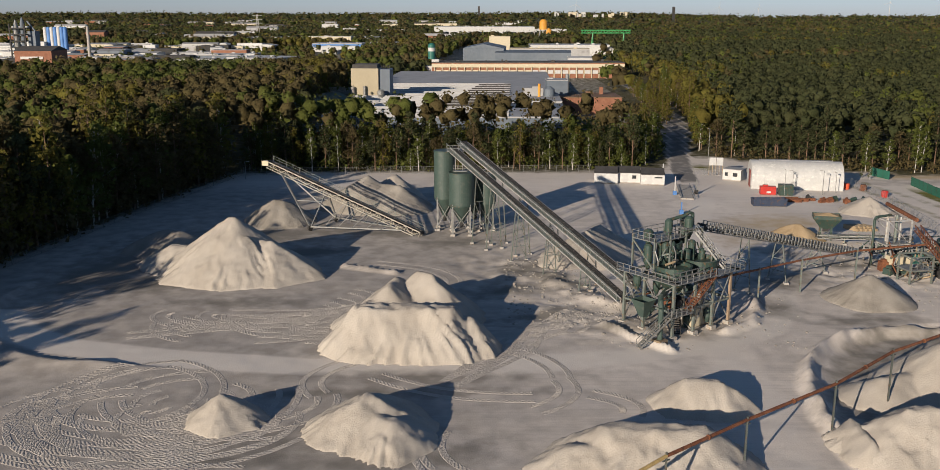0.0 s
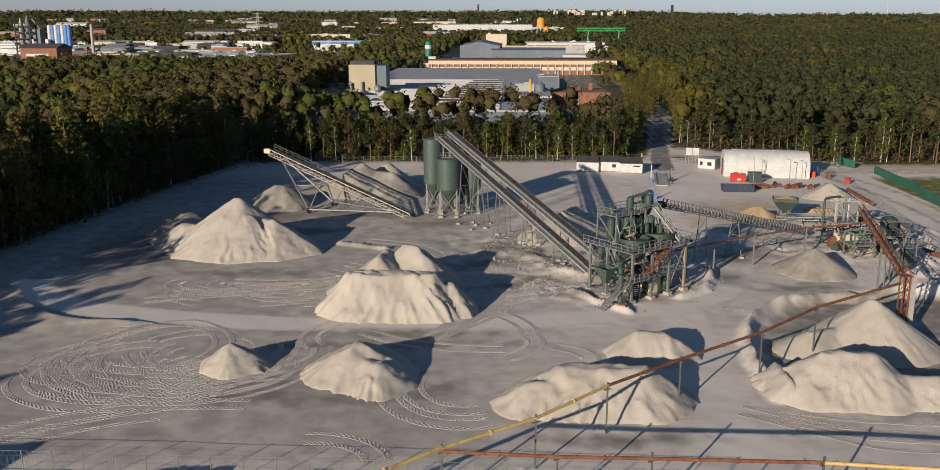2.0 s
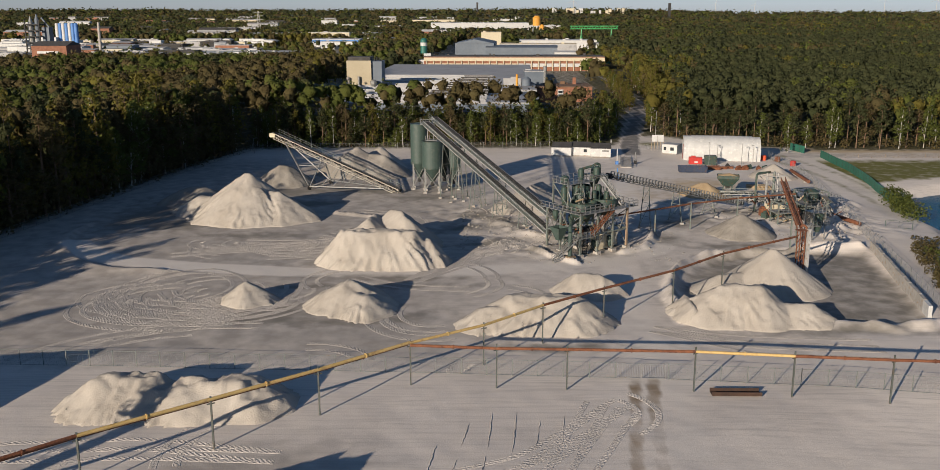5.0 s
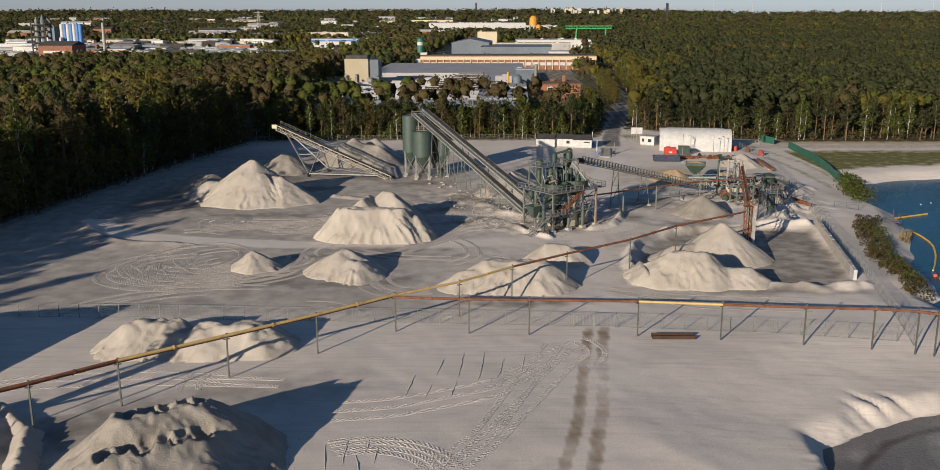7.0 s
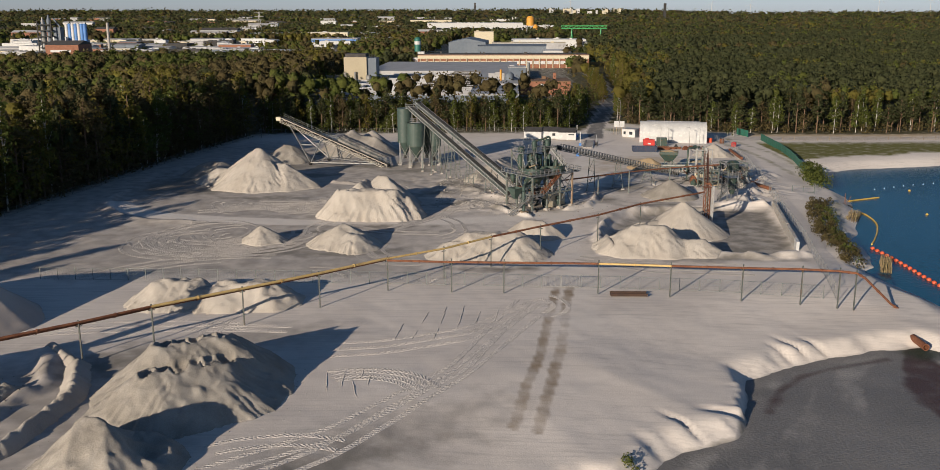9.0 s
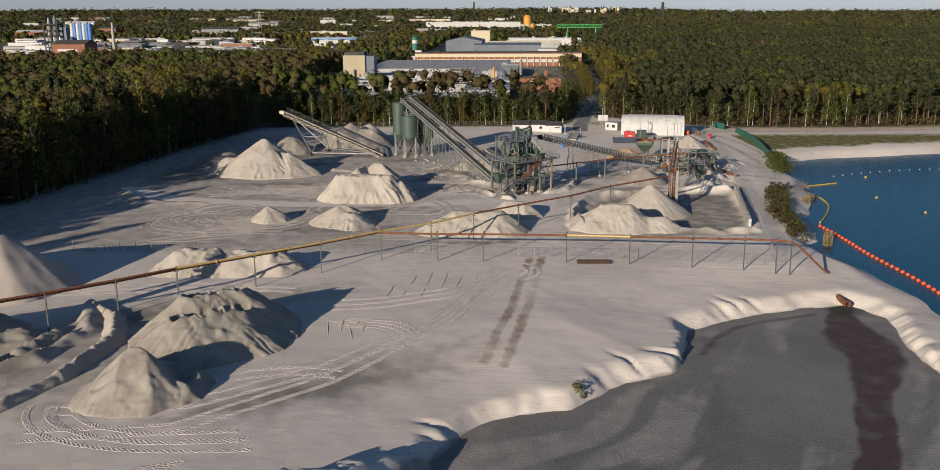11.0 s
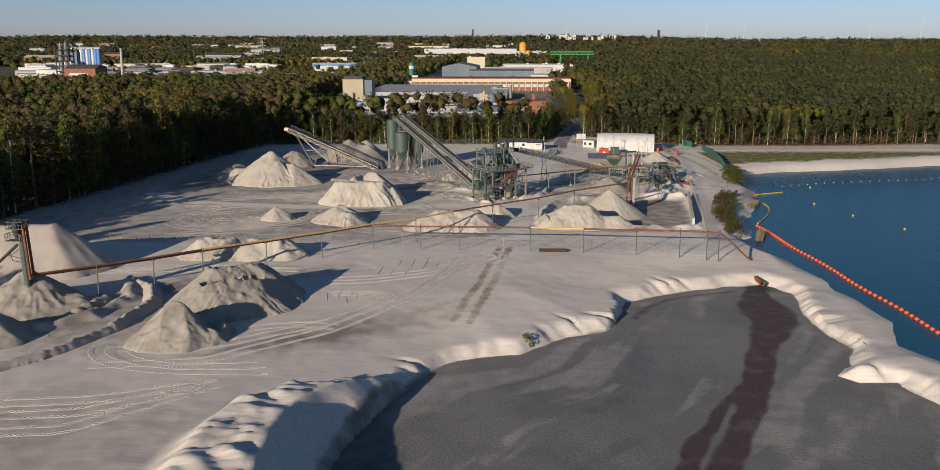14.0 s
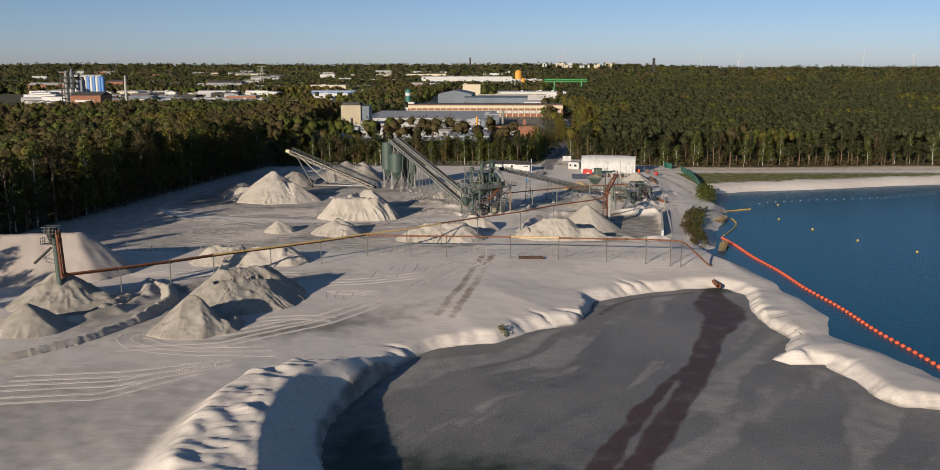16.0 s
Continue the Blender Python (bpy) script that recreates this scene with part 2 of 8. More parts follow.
LEAF = surface("spring_leaves", (0.085, 0.105, 0.024), (0.145, 0.160, 0.040), 0.12, 0.8, 0, 0.9, 16, spread=0.9, island=0.12, spec=0.15)
BUD = surface("brown_budding_twigs", (0.095, 0.080, 0.036), (0.150, 0.118, 0.054), 0.12, 0.9, 0, 0.9, 16, spread=0.9, island=0.1, spec=0.1)
OLIVE = surface("olive_young_leaves", (0.125, 0.112, 0.024), (0.190, 0.165, 0.038), 0.12, 0.85, 0, 0.9, 16, spread=0.9, island=0.12, spec=0.15)
REED = surface("dry_reed", (0.20, 0.15, 0.075), (0.30, 0.23, 0.12), 0.6, 0.9, 0, 0, 6, island=0.3)


def thin_leaf(m, share=0.45):
    """Lets sunlight glow through leaves."""
    n, l = m.node_tree.nodes, m.node_tree.links
    b = n["Principled BSDF"]
    tr, mx = n.new("ShaderNodeBsdfTranslucent"), n.new("ShaderNodeMixShader")
    mx.inputs[0].default_value = share
    l.new(b.inputs["Base Color"].links[0].from_socket, tr.inputs["Color"])
    l.new(b.outputs[0], mx.inputs[1])
    l.new(tr.outputs[0], mx.inputs[2])
    l.new(mx.outputs[0], n["Material Output"].inputs["Surface"])


for m in (PINE, LEAF, BUD, OLIVE):
    thin_leaf(m)


# ---- mesh helpers ----
def mesh_of(name, verts, faces, mat, smooth=False):
    me = bpy.data.meshes.new(name)
    me.from_pydata(verts, [], faces)
    me.materials.append(mat)
    if smooth:
        me.polygons.foreach_set("use_smooth", [True] * len(me.polygons))
    me.update()
    return me


def mesh_arrays(name, verts, quads, mat, smooth=False):
    """A mesh from numpy arrays of corners and of four-cornered (or three-cornered) faces."""
    me = bpy.data.meshes.new(name)
    k = quads.shape[1]
    me.vertices.add(len(verts))
    me.vertices.foreach_set("co", np.asarray(verts, dtype=np.float32).ravel())
    me.loops.add(quads.size)
    me.loops.foreach_set("vertex_index", quads.astype(np.int32).ravel())
    me.polygons.add(len(quads))
    me.polygons.foreach_set("loop_start", np.arange(0, quads.size, k, dtype=np.int32))
    me.polygons.foreach_set("use_smooth", np.broadcast_to(smooth, len(quads)).copy())
    me.materials.append(mat)
    me.update(calc_edges=True)
    me.validate()
    return me


class Form:
    """Gathers boxes, beams and tubes into one mesh."""

    def __init__(self):
        self.v, self.f = [], []

    def put(self, verts, faces):
        o = len(self.v)
        self.v += [tuple(p) for p in verts]
        self.f += [[i + o for i in f] for f in faces]
        return self

    def box(self, x, y, z, sx, sy, sz, rz=0.0):
        """A box whose base is centred on x, y at height z."""
        c, s = math.cos(radians(rz)), math.sin(radians(rz))
        ps = []
        for k in (0, sz):
            for a, b in ((-1, -1), (1, -1), (1, 1), (-1, 1)):
                u, w = a * sx / 2, b * sy / 2
                ps.append((x + u * c - w * s, y + u * s + w * c, z + k))
        return self.put(ps, [[3, 2, 1, 0], [4, 5, 6, 7], [0, 1, 5, 4], [1, 2, 6, 5], [2, 3, 7, 6], [3, 0, 4, 7]])

    def beam(self, p, q, w=0.2, h=None):
        p, q = Vector(p), Vector(q)
        h = h or w
        d = (q - p).normalized()
        side = d.cross(Vector((0, 0, 1)))
        side = side.normalized() if side.length > 1e-3 else Vector((1, 0, 0))
        up = side.cross(d)
        ps = [e + side * a * w / 2 + up * b * h / 2 for e in (p, q) for a, b in ((-1, -1), (1, -1), (1, 1), (-1, 1))]
        return self.put(ps, [[3, 2, 1, 0], [4, 5, 6, 7], [0, 1, 5, 4], [1, 2, 6, 5], [2, 3, 7, 6], [3, 0, 4, 7]])

    def tube(self, p, q, r, r2=None, n=10):
        p, q = Vector(p), Vector(q)
        r2 = r if r2 is None else r2
        d = (q - p).normalized()
        side = d.cross(Vector((0, 0, 1)))
        side = side.normalized() if side.length > 1e-3 else Vector((1, 0, 0))
        up = side.cross(d)
        ps = []
        for e, rad in ((p, r), (q, r2)):
            for i in range(n):
                a = 2 * math.pi * i / n
                ps.append(e + (side * math.cos(a) + up * math.sin(a)) * rad)
        fs = [[i, (i + 1) % n, n + (i + 1) % n, n + i] for i in range(n)]
        fs += [list(range(n))[::-1], list(range(n, 2 * n))]
        return self.put(ps, fs)

    def pipe(self, points, r, n=8):
        for a, b in zip(points, points[1:]):
            self.tube(a, b, r, n=n)
        return self

    def lathe(self, x, y, rings, n=32, cap=True):
        """A turned body from rings of (radius, height)."""
        ps = [(x + r * math.cos(2 * math.pi * i / n), y + r * math.sin(2 * math.pi * i / n), z) for r, z in rings for i in range(n)]
        fs = []
        for k in range(len(rings) - 1):
            fs += [[k * n + i, k * n + (i + 1) % n, (k + 1) * n + (i + 1) % n, (k + 1) * n + i] for i in range(n)]
        if cap:
            fs += [list(range(n))[::-1], list(range((len(rings) - 1) * n, len(rings) * n))]
        return self.put(ps, fs)

    def rail(self, points, height=1.1, post=0.06, gap=1.5, mid=True):
        """A hand rail with posts and a knee rail along points."""
        for a, b in zip(points, points[1:]):
            a, b = Vector(a), Vector(b)
            k = max(1, round((b - a).length / gap))
            up = Vector((0, 0, height))
            for i in range(k + 1):
                p = a.lerp(b, i / k)
                self.beam(p, p + up, post)
            self.beam(a + up, b + up, post)
            if mid:
                self.beam(a + up / 2, b + up / 2, post * 0.8)
        return self

    def make(self, name, mat, parent=None, label="", smooth=False):
        ob = new(name, mesh_of(name, self.v, self.f, mat, smooth))
        ob.parent = parent
        if label:
            ob["label"] = label
        return ob


def thing(name, x, y, z, rz, label, category, group="", kind=""):
    ob = new(name)
    ob.empty_display_size = 0.5
    ob.matrix_basis = pose(x, y, z, 0, 0, rz)
    return tagged(ob, label, category, group, kind)


def smooth_step(a, b, x):
    t = np.clip((x - a) / (b - a), 0, 1)
    return t * t * (3 - 2 * t)


_R = np.random.RandomState(5)
_LAT = _R.rand(256, 256)


def vnoise(x, y, s=1.0, seed=0):
    """Smooth value noise, 0 to 1, for arrays; s is the size of its cells in metres."""
    x, y = np.asarray(x) / s + seed * 17.3, np.asarray(y) / s + seed * 9.7
    i, j = np.floor(x).astype(int), np.floor(y).astype(int)
    u, w = x - i, y - j
    u, w = u * u * (3 - 2 * u), w * w * (3 - 2 * w)
    g = lambda a, b: _LAT[a % 256, b % 256]
    return (g(i, j) * (1 - u) + g(i + 1, j) * u) * (1 - w) + (g(i, j + 1) * (1 - u) + g(i + 1, j + 1) * u) * w


def fractal(x, y, s=1.0, seed=0, octaves=4):
    return sum(vnoise(x, y, s / 2 ** k, seed + k) / 2 ** k for k in range(octaves)) / (2 - 2 ** (1 - octaves))


def line_dist(x, y, pts, closed=False):
    """Distance of arrays of places to a chain of points."""
    d = np.full(np.shape(x), 1e9)
    pts = list(pts) + ([pts[0]] if closed else [])
    for (ax, ay), (bx, by) in zip(pts, pts[1:]):
        ux, uy = bx - ax, by - ay
        t = np.clip(((x - ax) * ux + (y - ay) * uy) / (ux * ux + uy * uy + 1e-9), 0, 1)
        d = np.minimum(d, np.hypot(x - ax - t * ux, y - ay - t * uy))
    return d


def inside(x, y, pts):
    r = np.zeros(np.shape(x), bool)
    for (ax, ay), (bx, by) in zip(pts, list(pts[1:]) + [pts[0]]):
        c = (ay > y) != (by > y)
        r ^= c & (x < (bx - ax) * (y - ay) / (by - ay + 1e-12) + ax)
    return r


def edge_dist(x, y, pts):
    """Signed distance to a closed outline, negative inside."""
    return line_dist(x, y, pts, True) * np.where(inside(x, y, pts), -1, 1)


# ---- the ground: one sheet from the yard to the horizon ----
POND_Z, LAKE_Z = -3.4, -2.4
POND = [(8, -135), (8, -110.3), (6, -104.5), (5.5, -98.8), (6.5, -92.5), (7.9, -87.5), (9.8, -81), (12.5, -74.6), (16.5, -66.8), (20, -63.4), (24.4, -61.7), (29.5, -61), (32.7, -57), (37, -52.6),
        (44, -49), (46, -44.5), (47.6, -40), (50, -32.6), (56.5, -28.4), (64.2, -24.3), (70.4, -22.4), (77.5, -20.5), (81, -26.5), (79.2, -36), (78.3, -44), (78.6, -51), (80, -57.5), (76, -64.4),
        (72.4, -69.1), (75.2, -72.2), (80.1, -72.3), (82, -79.2), (82.3, -86.8), (84.1, -90.3), (89.2, -91.4), (100, -96), (112, -135)]
LAKE = [(84.7, 14.7), (88.3, 16.9), (92.2, 37.9), (102.4, 62.9), (108, 82), (107.5, 100.2), (113, 116), (125, 121.5), (150, 128), (205.8, 143.1), (330, 168), (600, 190), (900, 100), (900, -300),
        (130, -300), (104, -95), (95.1, -79.4), (90, -59.1), (92.4, -47.6), (90.8, -19)]
SITE = [(-62, 184), (-73, 132), (-80, 90), (-87, 48), (-96, 0), (-110, -140), (-110, -300), (900, -300), (900, 190), (560, 192), (225, 187), (150, 181), (118, 182), (102, 188), (96, 190), (82, 206),
        (70, 213), (64, 208), (52, 190), (0, 187)]
PIT = [(40, 24), (40.5, 32), (43, 41), (48, 50), (55, 57.5), (64, 60), (80, 58.5), (78, 40), (74, 20), (64, 18), (54, 23), (47, 25)]


LEDGE = [(-69, 80), (-69.5, 72), (-67.3, 62.6), (-62, 53.4), (-56.3, 47.8), (-49.6, 44.8), (-43, 44.3), (-36, 43.2)]


def along(x, y, pts):
    """How far along a chain of points the nearest place on it lies."""
    best, s, run = np.full(np.shape(x), 1e9), np.zeros(np.shape(x)), 0.0
    for (ax, ay), (bx, by) in zip(pts, pts[1:]):
        ux, uy = bx - ax, by - ay
        L = math.hypot(ux, uy)
        t = np.clip(((x - ax) * ux + (y - ay) * uy) / (L * L), 0, 1)
        d = np.hypot(x - ax - t * ux, y - ay - t * uy)
        s = np.where(d < best, run + t * L, s)
        best = np.minimum(best, d)
        run += L
    return s


def ridge(x, y, pts, height, width, wobble=0.35, seed=0):
    d = line_dist(x, y, pts) + (vnoise(x, y, 2.2, seed) - 0.5) * width * wobble * 2
    return height * np.clip(1 - d / width, 0, 1) ** 1.2 * (0.65 + 0.7 * vnoise(x, y, 3.1, seed + 3))


def ground_height(x, y):
    h = (fractal(x, y, 9, 1) - 0.5) * 0.22 + (fractal(x, y, 2.2, 7, 3) - 0.5) * 0.09
    # slow fall of the sand towards the pond and the lake
    dp, dl = edge_dist(x, y, POND), edge_dist(x, y, LAKE)
    h = h - 1.7 * smooth_step(24, 0.5, dp) - 0.8 * smooth_step(14, 2, dl)
    # the eroded bank of the pond: a slope of uneven width, fluted by gullies that run down to the silt
    xr, yr = x * 0.83 + y * 0.56, y * 0.83 - x * 0.56
    s = along(x, y, POND) + 1.2 * (fractal(x, y, 4, 33, 2) - 0.5) + 0.25 * np.clip(dp, 0, 8)
    zero = np.zeros(np.shape(x))
    vein = np.abs(vnoise(s, zero, 2.6, 29) - 0.5) * 2
    reach = 1.5 + 7.5 * vnoise(s, zero, 9, 27) ** 2
    gully = np.clip(1 - vein / 0.30, 0, 1) ** 0.8 * smooth_step(reach, reach * 0.35, dp) * smooth_step(-0.3, 0.8, dp)
    fine = np.clip(1 - np.abs(vnoise(s, zero, 1.1, 37) - 0.5) / 0.16, 0, 1) * smooth_step(3.2, 0.8, dp) * smooth_step(-0.3, 0.5, dp)
    wide = 1.0 + 4.2 * vnoise(s, zero, 8, 25)
    steep = np.exp(-(((x - 47.5) / 4) ** 2 + ((y + 41) / 8) ** 2) ** 2)
    wide = wide * (1 - steep) + 0.9 * steep
    dw = dp + (fractal(x, y, 5, 23, 4) - 0.5) * 2.2 * smooth_step(-1.2, 0.8, dp) + 0.7 * (vnoise(s, zero, 1.9, 39) - 0.5) * smooth_step(0.2, 1.6, dp)
    cut = np.clip(dw / wide, 0, 1)
    cut = np.where(cut > 0.75, 0.92 + (cut - 0.75) * 0.32, cut * 0.92 / 0.75)
    h = (h - 0.75 * gully - 0.28 * fine) * cut + (POND_Z - 0.25) * (1 - cut)
    # the lake shore
    beach = smooth_step(-0.5, 5.5, dl + 1.6 * (vnoise(x, y, 6, 31) - 0.5))
    h = h * beach + (LAKE_Z - 0.3) * (1 - beach)
    h = np.where(dl < -1, LAKE_Z - 0.9, h)
    # levee over the pond, berm round the pit, windrows
    crest = [(12, -75), (9.3, -79), (4.6, -86), (1.8, -91), (0.4, -98), (0.4, -106.4), (1.5, -115.3), (3, -122), (5, -140)]
    lev = line_dist(x, y, crest)
    west = x < np.interp(y, [p[1] for p in crest[::-1]], [p[0] for p in crest[::-1]])
    reach = np.interp(y, [-140, -118, -101, -90, -85, -79, -75], [16, 14.5, 12.5, 11, 8.5, 4, 1.5])
    top = np.interp(y, [-140, -95, -86, -79, -75], [2.6, 2.4, 1.9, 0.3, -1.6]) + 0.5 * (vnoise(x, y, 4, 43) - 0.5)
    lumps = (np.abs(fractal(x * 0.55 + 0.3 * y, y, 2.3, 41, 4) - 0.5) * 2.4 - 0.3) * smooth_step(0.92, 0.6, lev / reach) + 0.25 * (fractal(x, y, 1.4, 45, 2) - 0.5)
    back = smooth_step(1.0, 0.55, lev / reach)
    levee = np.where(west, (top + lumps * smooth_step(0.1, 1.2, lev)) * back + h * (1 - back), top - lev * 0.93 + 0.25 * (fractal(x, y, 2.5, 47, 3) - 0.5))
    h = np.where((dp > -0.5) & (y < -74), np.maximum(h, levee), h)
    # a low ledge along the haul road, dropping to the yard
    yard = inside(x, y, LEDGE + [(-20, 43), (-20, 140), (-60, 140)])
    dl2 = line_dist(x, y, LEDGE)
    h = h + 0.62 * smooth_step(-34, -46, x) * smooth_step(84, 74, y) * (0.6 + 0.7 * vnoise(x, y, 3, 49)) * np.where(yard, np.clip(1 - dl2 / 0.5, 0, 1), np.exp(-dl2 / 3.0))
    h = h + ridge(x, y, [(38.6, 19), (38.8, 30), (40.3, 38), (42.8, 45), (46.4, 50.3), (51, 54.6), (57, 57.2), (65, 58), (72, 60.5), (80, 61)], 1.5, 1.45, 0.14, 51)
    h = h + ridge(x, y, [(56, 18), (66, 16), (74, 18)], 0.8, 2.2, 0.4, 55)
    h = h - 0.7 * smooth_step(1.0, -1.8, edge_dist(x, y, PIT))
    h = h + ridge(x, y, [(-40, -30), (-36, -41), (-38, -52), (-46, -62), (-60, -74)], 1.0, 1.8, 0.4, 59)
    h = h + ridge(x, y, [(44, 73), (42.5, 66), (40, 60.5), (35.5, 57)], 0.8, 1.2, 0.3, 61)
    h = h + ridge(x, y, [(-20.7, 90.3), (-11.6, 85.8)], 0.8, 1.1, 0.2, 69)
    h = h + ridge(x, y, [(13, 84), (18, 74), (22, 68)], 0.7, 3.0, 0.5, 63)
    h = h + ridge(x, y, [(19.4, 59.4), (23, 54.5), (26.8, 49.6)], 0.8, 1.0, 0.25, 65)
    h = h + ridge(x, y, [(80, 72), (86, 88), (92, 100)], 1.0, 4.0, 0.4, 67)
    rough = smooth_step(12, 5, line_dist(x, y, [(6, 92), (14, 76), (22, 60)])) + smooth_step(14, 6, line_dist(x, y, [(66, 84), (80, 92), (84, 78)]))
    h = h + np.clip(rough, 0, 1) * ((fractal(xr, yr, 3.0, 91, 4) - 0.45) * 0.9)
    # far relief
    far = np.hypot(x, y - 100)
    h = np.where(far > 700, 0.0, h) + 22 * smooth_step(2600, 4800, y) * vnoise(x, y, 900, 71) + 14 * smooth_step(3200, 5000, y)
    return h


def axis(lo, hi, step, far_lo, far_hi):
    """Steps that are even from lo to hi and widen out to the far ends, slowly at first."""
    core = np.arange(lo, hi + step / 2, step)
    out = [core]
    for end, sign, far in ((hi, 1, far_hi), (lo, -1, far_lo)):
        v, s, r = end, step, []
        while (far - v) * sign > 0:
            s *= 1.05 if abs(v - end) < 110 else 1.25
            v += sign * s
            r.append(v)
        out.append(np.array(r))
    return np.unique(np.concatenate(out))


gx, gy = axis(-62, 96, 0.5, -5000, 5000), axis(-126, 86, 0.5, -900, 5200)
GX, GY = np.meshgrid(gx, gy)
GZ = ground_height(GX, GY)
idx = np.arange(GX.size).reshape(GX.shape)
quads = np.stack([idx[:-1, :-1], idx[:-1, 1:], idx[1:, 1:], idx[1:, :-1]], -1).reshape(-1, 4)
ground_mesh = mesh_arrays("ground", np.stack([GX, GY, GZ], -1).reshape(-1, 3), quads, SAND, True)
FX, FY = GX.ravel(), GY.ravel()


def blot(x, y, rx, ry, rot=0.0):
    """A soft patch, 1 in its middle."""
    c, s = math.cos(radians(rot)), math.sin(radians(rot))
    u, w = ((FX - x) * c + (FY - y) * s) / rx, (-(FX - x) * s + (FY - y) * c) / ry
    return np.exp(-(u * u + w * w) * 1.2)


damp_and_shaded = smooth_step(1.0, -1.5, edge_dist(FX, FY, PIT)) * 0.8
# the patch at (-44, -52) holds damp ruts and painted mound shade together
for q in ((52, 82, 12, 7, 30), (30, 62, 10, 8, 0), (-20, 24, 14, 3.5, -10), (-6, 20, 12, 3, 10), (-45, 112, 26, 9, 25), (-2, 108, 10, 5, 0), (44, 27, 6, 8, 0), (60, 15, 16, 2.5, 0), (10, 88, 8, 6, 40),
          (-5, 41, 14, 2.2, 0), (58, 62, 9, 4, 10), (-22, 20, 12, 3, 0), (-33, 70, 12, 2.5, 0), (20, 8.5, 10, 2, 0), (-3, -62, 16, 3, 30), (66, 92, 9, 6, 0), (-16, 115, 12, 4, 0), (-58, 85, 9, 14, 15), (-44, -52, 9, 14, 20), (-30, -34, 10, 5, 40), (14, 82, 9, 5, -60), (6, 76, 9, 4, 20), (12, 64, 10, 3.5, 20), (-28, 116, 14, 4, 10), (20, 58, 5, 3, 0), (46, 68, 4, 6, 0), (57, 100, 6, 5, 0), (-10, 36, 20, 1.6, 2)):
    damp_and_shaded = np.maximum(damp_and_shaded, blot(*q) * 0.85)
# stronger damp patches by the wood; their colour also deepens the shade there
for q in ((-45, 110, 24, 8, 25), (-60, 88, 8, 18, -12), (-52, 80, 9, 6, 20), (-30, 100, 10, 4, 10)):
    damp_and_shaded = np.maximum(damp_and_shaded, blot(*q) * 1.25)
dpf, dlf = edge_dist(FX, FY, POND), edge_dist(FX, FY, LAKE)
damp_and_shaded = np.maximum(damp_and_shaded, smooth_step(0.9, 0.0, dpf) * 0.8)
out_site = edge_dist(FX, FY, SITE)
soil = smooth_step(-1.0, 2.5, out_site)
ROAD = [(57, 176), (59, 192), (65.5, 228), (73.5, 268), (78.5, 291), (84, 330), (92, 430), (100, 560)]
HAUL = [(-66, 64), (-61, 57), (-52.5, 51.2), (-35.5, 46.4), (-18.5, 44), (5, 44), (20.3, 47.7), (33.6, 52.7), (41, 58), (46.3, 66), (48.5, 74), (46, 84), (44, 96), (46, 120), (55, 150)]
rd = line_dist(FX, FY, ROAD)
soil = soil * smooth_step(2.6, 4.2, rd)
works = inside(FX, FY, [(-60, 235), (62, 235), (90, 640), (170, 1100), (-60, 1100), (-420, 900), (-420, 560), (-60, 420)])
soil = np.where(works, 0.75 * soil, soil)
grass = smooth_step(0, 4, dlf - 7 - 3 * vnoise(FX, FY, 9, 81)) * (FX > 108) * (FY > 100) * (FY < 168) * (1 - smooth_step(158, 166, FY)) * 0.95
grass = np.maximum(grass, blot(84, 148, 9, 1.6) * 0.9 + blot(66, 196, 4, 6) * 0.9 + blot(96, 60, 2, 22, -20) * 0.5)
grass = np.maximum(grass, 0.5 * np.exp(-((line_dist(FX, FY, [(98, 170), (103, 140), (104, 104)]) - 3.0) / 1.2) ** 2))
wheelway = 0.7 * np.maximum(np.exp(-(line_dist(FX, FY, [(27.9, -2), (23.2, -32), (20.8, -42), (19.1, -51)]) / 0.75) ** 8), np.exp(-(line_dist(FX, FY, [(30, -2), (26, -30), (23.8, -41), (21.6, -51.5)]) / 0.8) ** 8)) * smooth_step(0, -5, FY) * (0.45 + 0.75 * vnoise(FX, FY, 6, 91))
haul = np.exp(-(line_dist(FX, FY, HAUL) / 2.7) ** 6) * 0.9
haul = np.maximum(haul, np.exp(-(line_dist(FX, FY, [(34, 52), (33, 33), (31.5, 22), (31, 10), (30, -20)]) / 3.0) ** 4) * 0.6)
tan = np.maximum(blot(64, 124, 16, 9, 10) * 0.9, np.maximum(blot(52, 110, 10, 8) * 0.5, blot(30, 62, 12, 6, 40) * 0.5))
tan = np.maximum(tan, 1.1 * np.exp(-(line_dist(FX, FY, [(112, 181), (150, 180.5), (225, 186), (340, 193)]) / 4.5) ** 4))
worn = smooth_step(-4, 10, FY) * smooth_step(175, 150, FY) * smooth_step(70, 50, FX) * (0.28 + 0.5 * smooth_step(22, -6, FX)) * (1 - np.clip(haul * 1.6, 0, 1))
for q in ((-32, -48, 20, 26, 0), (-40, -104, 34, 24, 0), (2, -58, 24, 7, 38), (-16, -26, 16, 6, 20)):
    worn = np.maximum(worn, blot(*q) * 0.85)
worn = np.maximum(worn, 0.7 * np.exp(-(line_dist(FX, FY, [(100, 172), (150, 172.5), (225, 177), (340, 184)]) / 3.5) ** 4))
asphalt = smooth_step(3.4, 2.4, rd) * 0.95
for key, val in (("wheelway", wheelway), ("damp_and_shaded", damp_and_shaded), ("road", haul * (1 - 0.5 * damp_and_shaded)), ("worn", worn), ("tan", tan), ("soil", soil), ("grass", grass), ("asphalt", asphalt)):
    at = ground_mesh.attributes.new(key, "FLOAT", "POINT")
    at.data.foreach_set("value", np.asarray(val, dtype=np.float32))
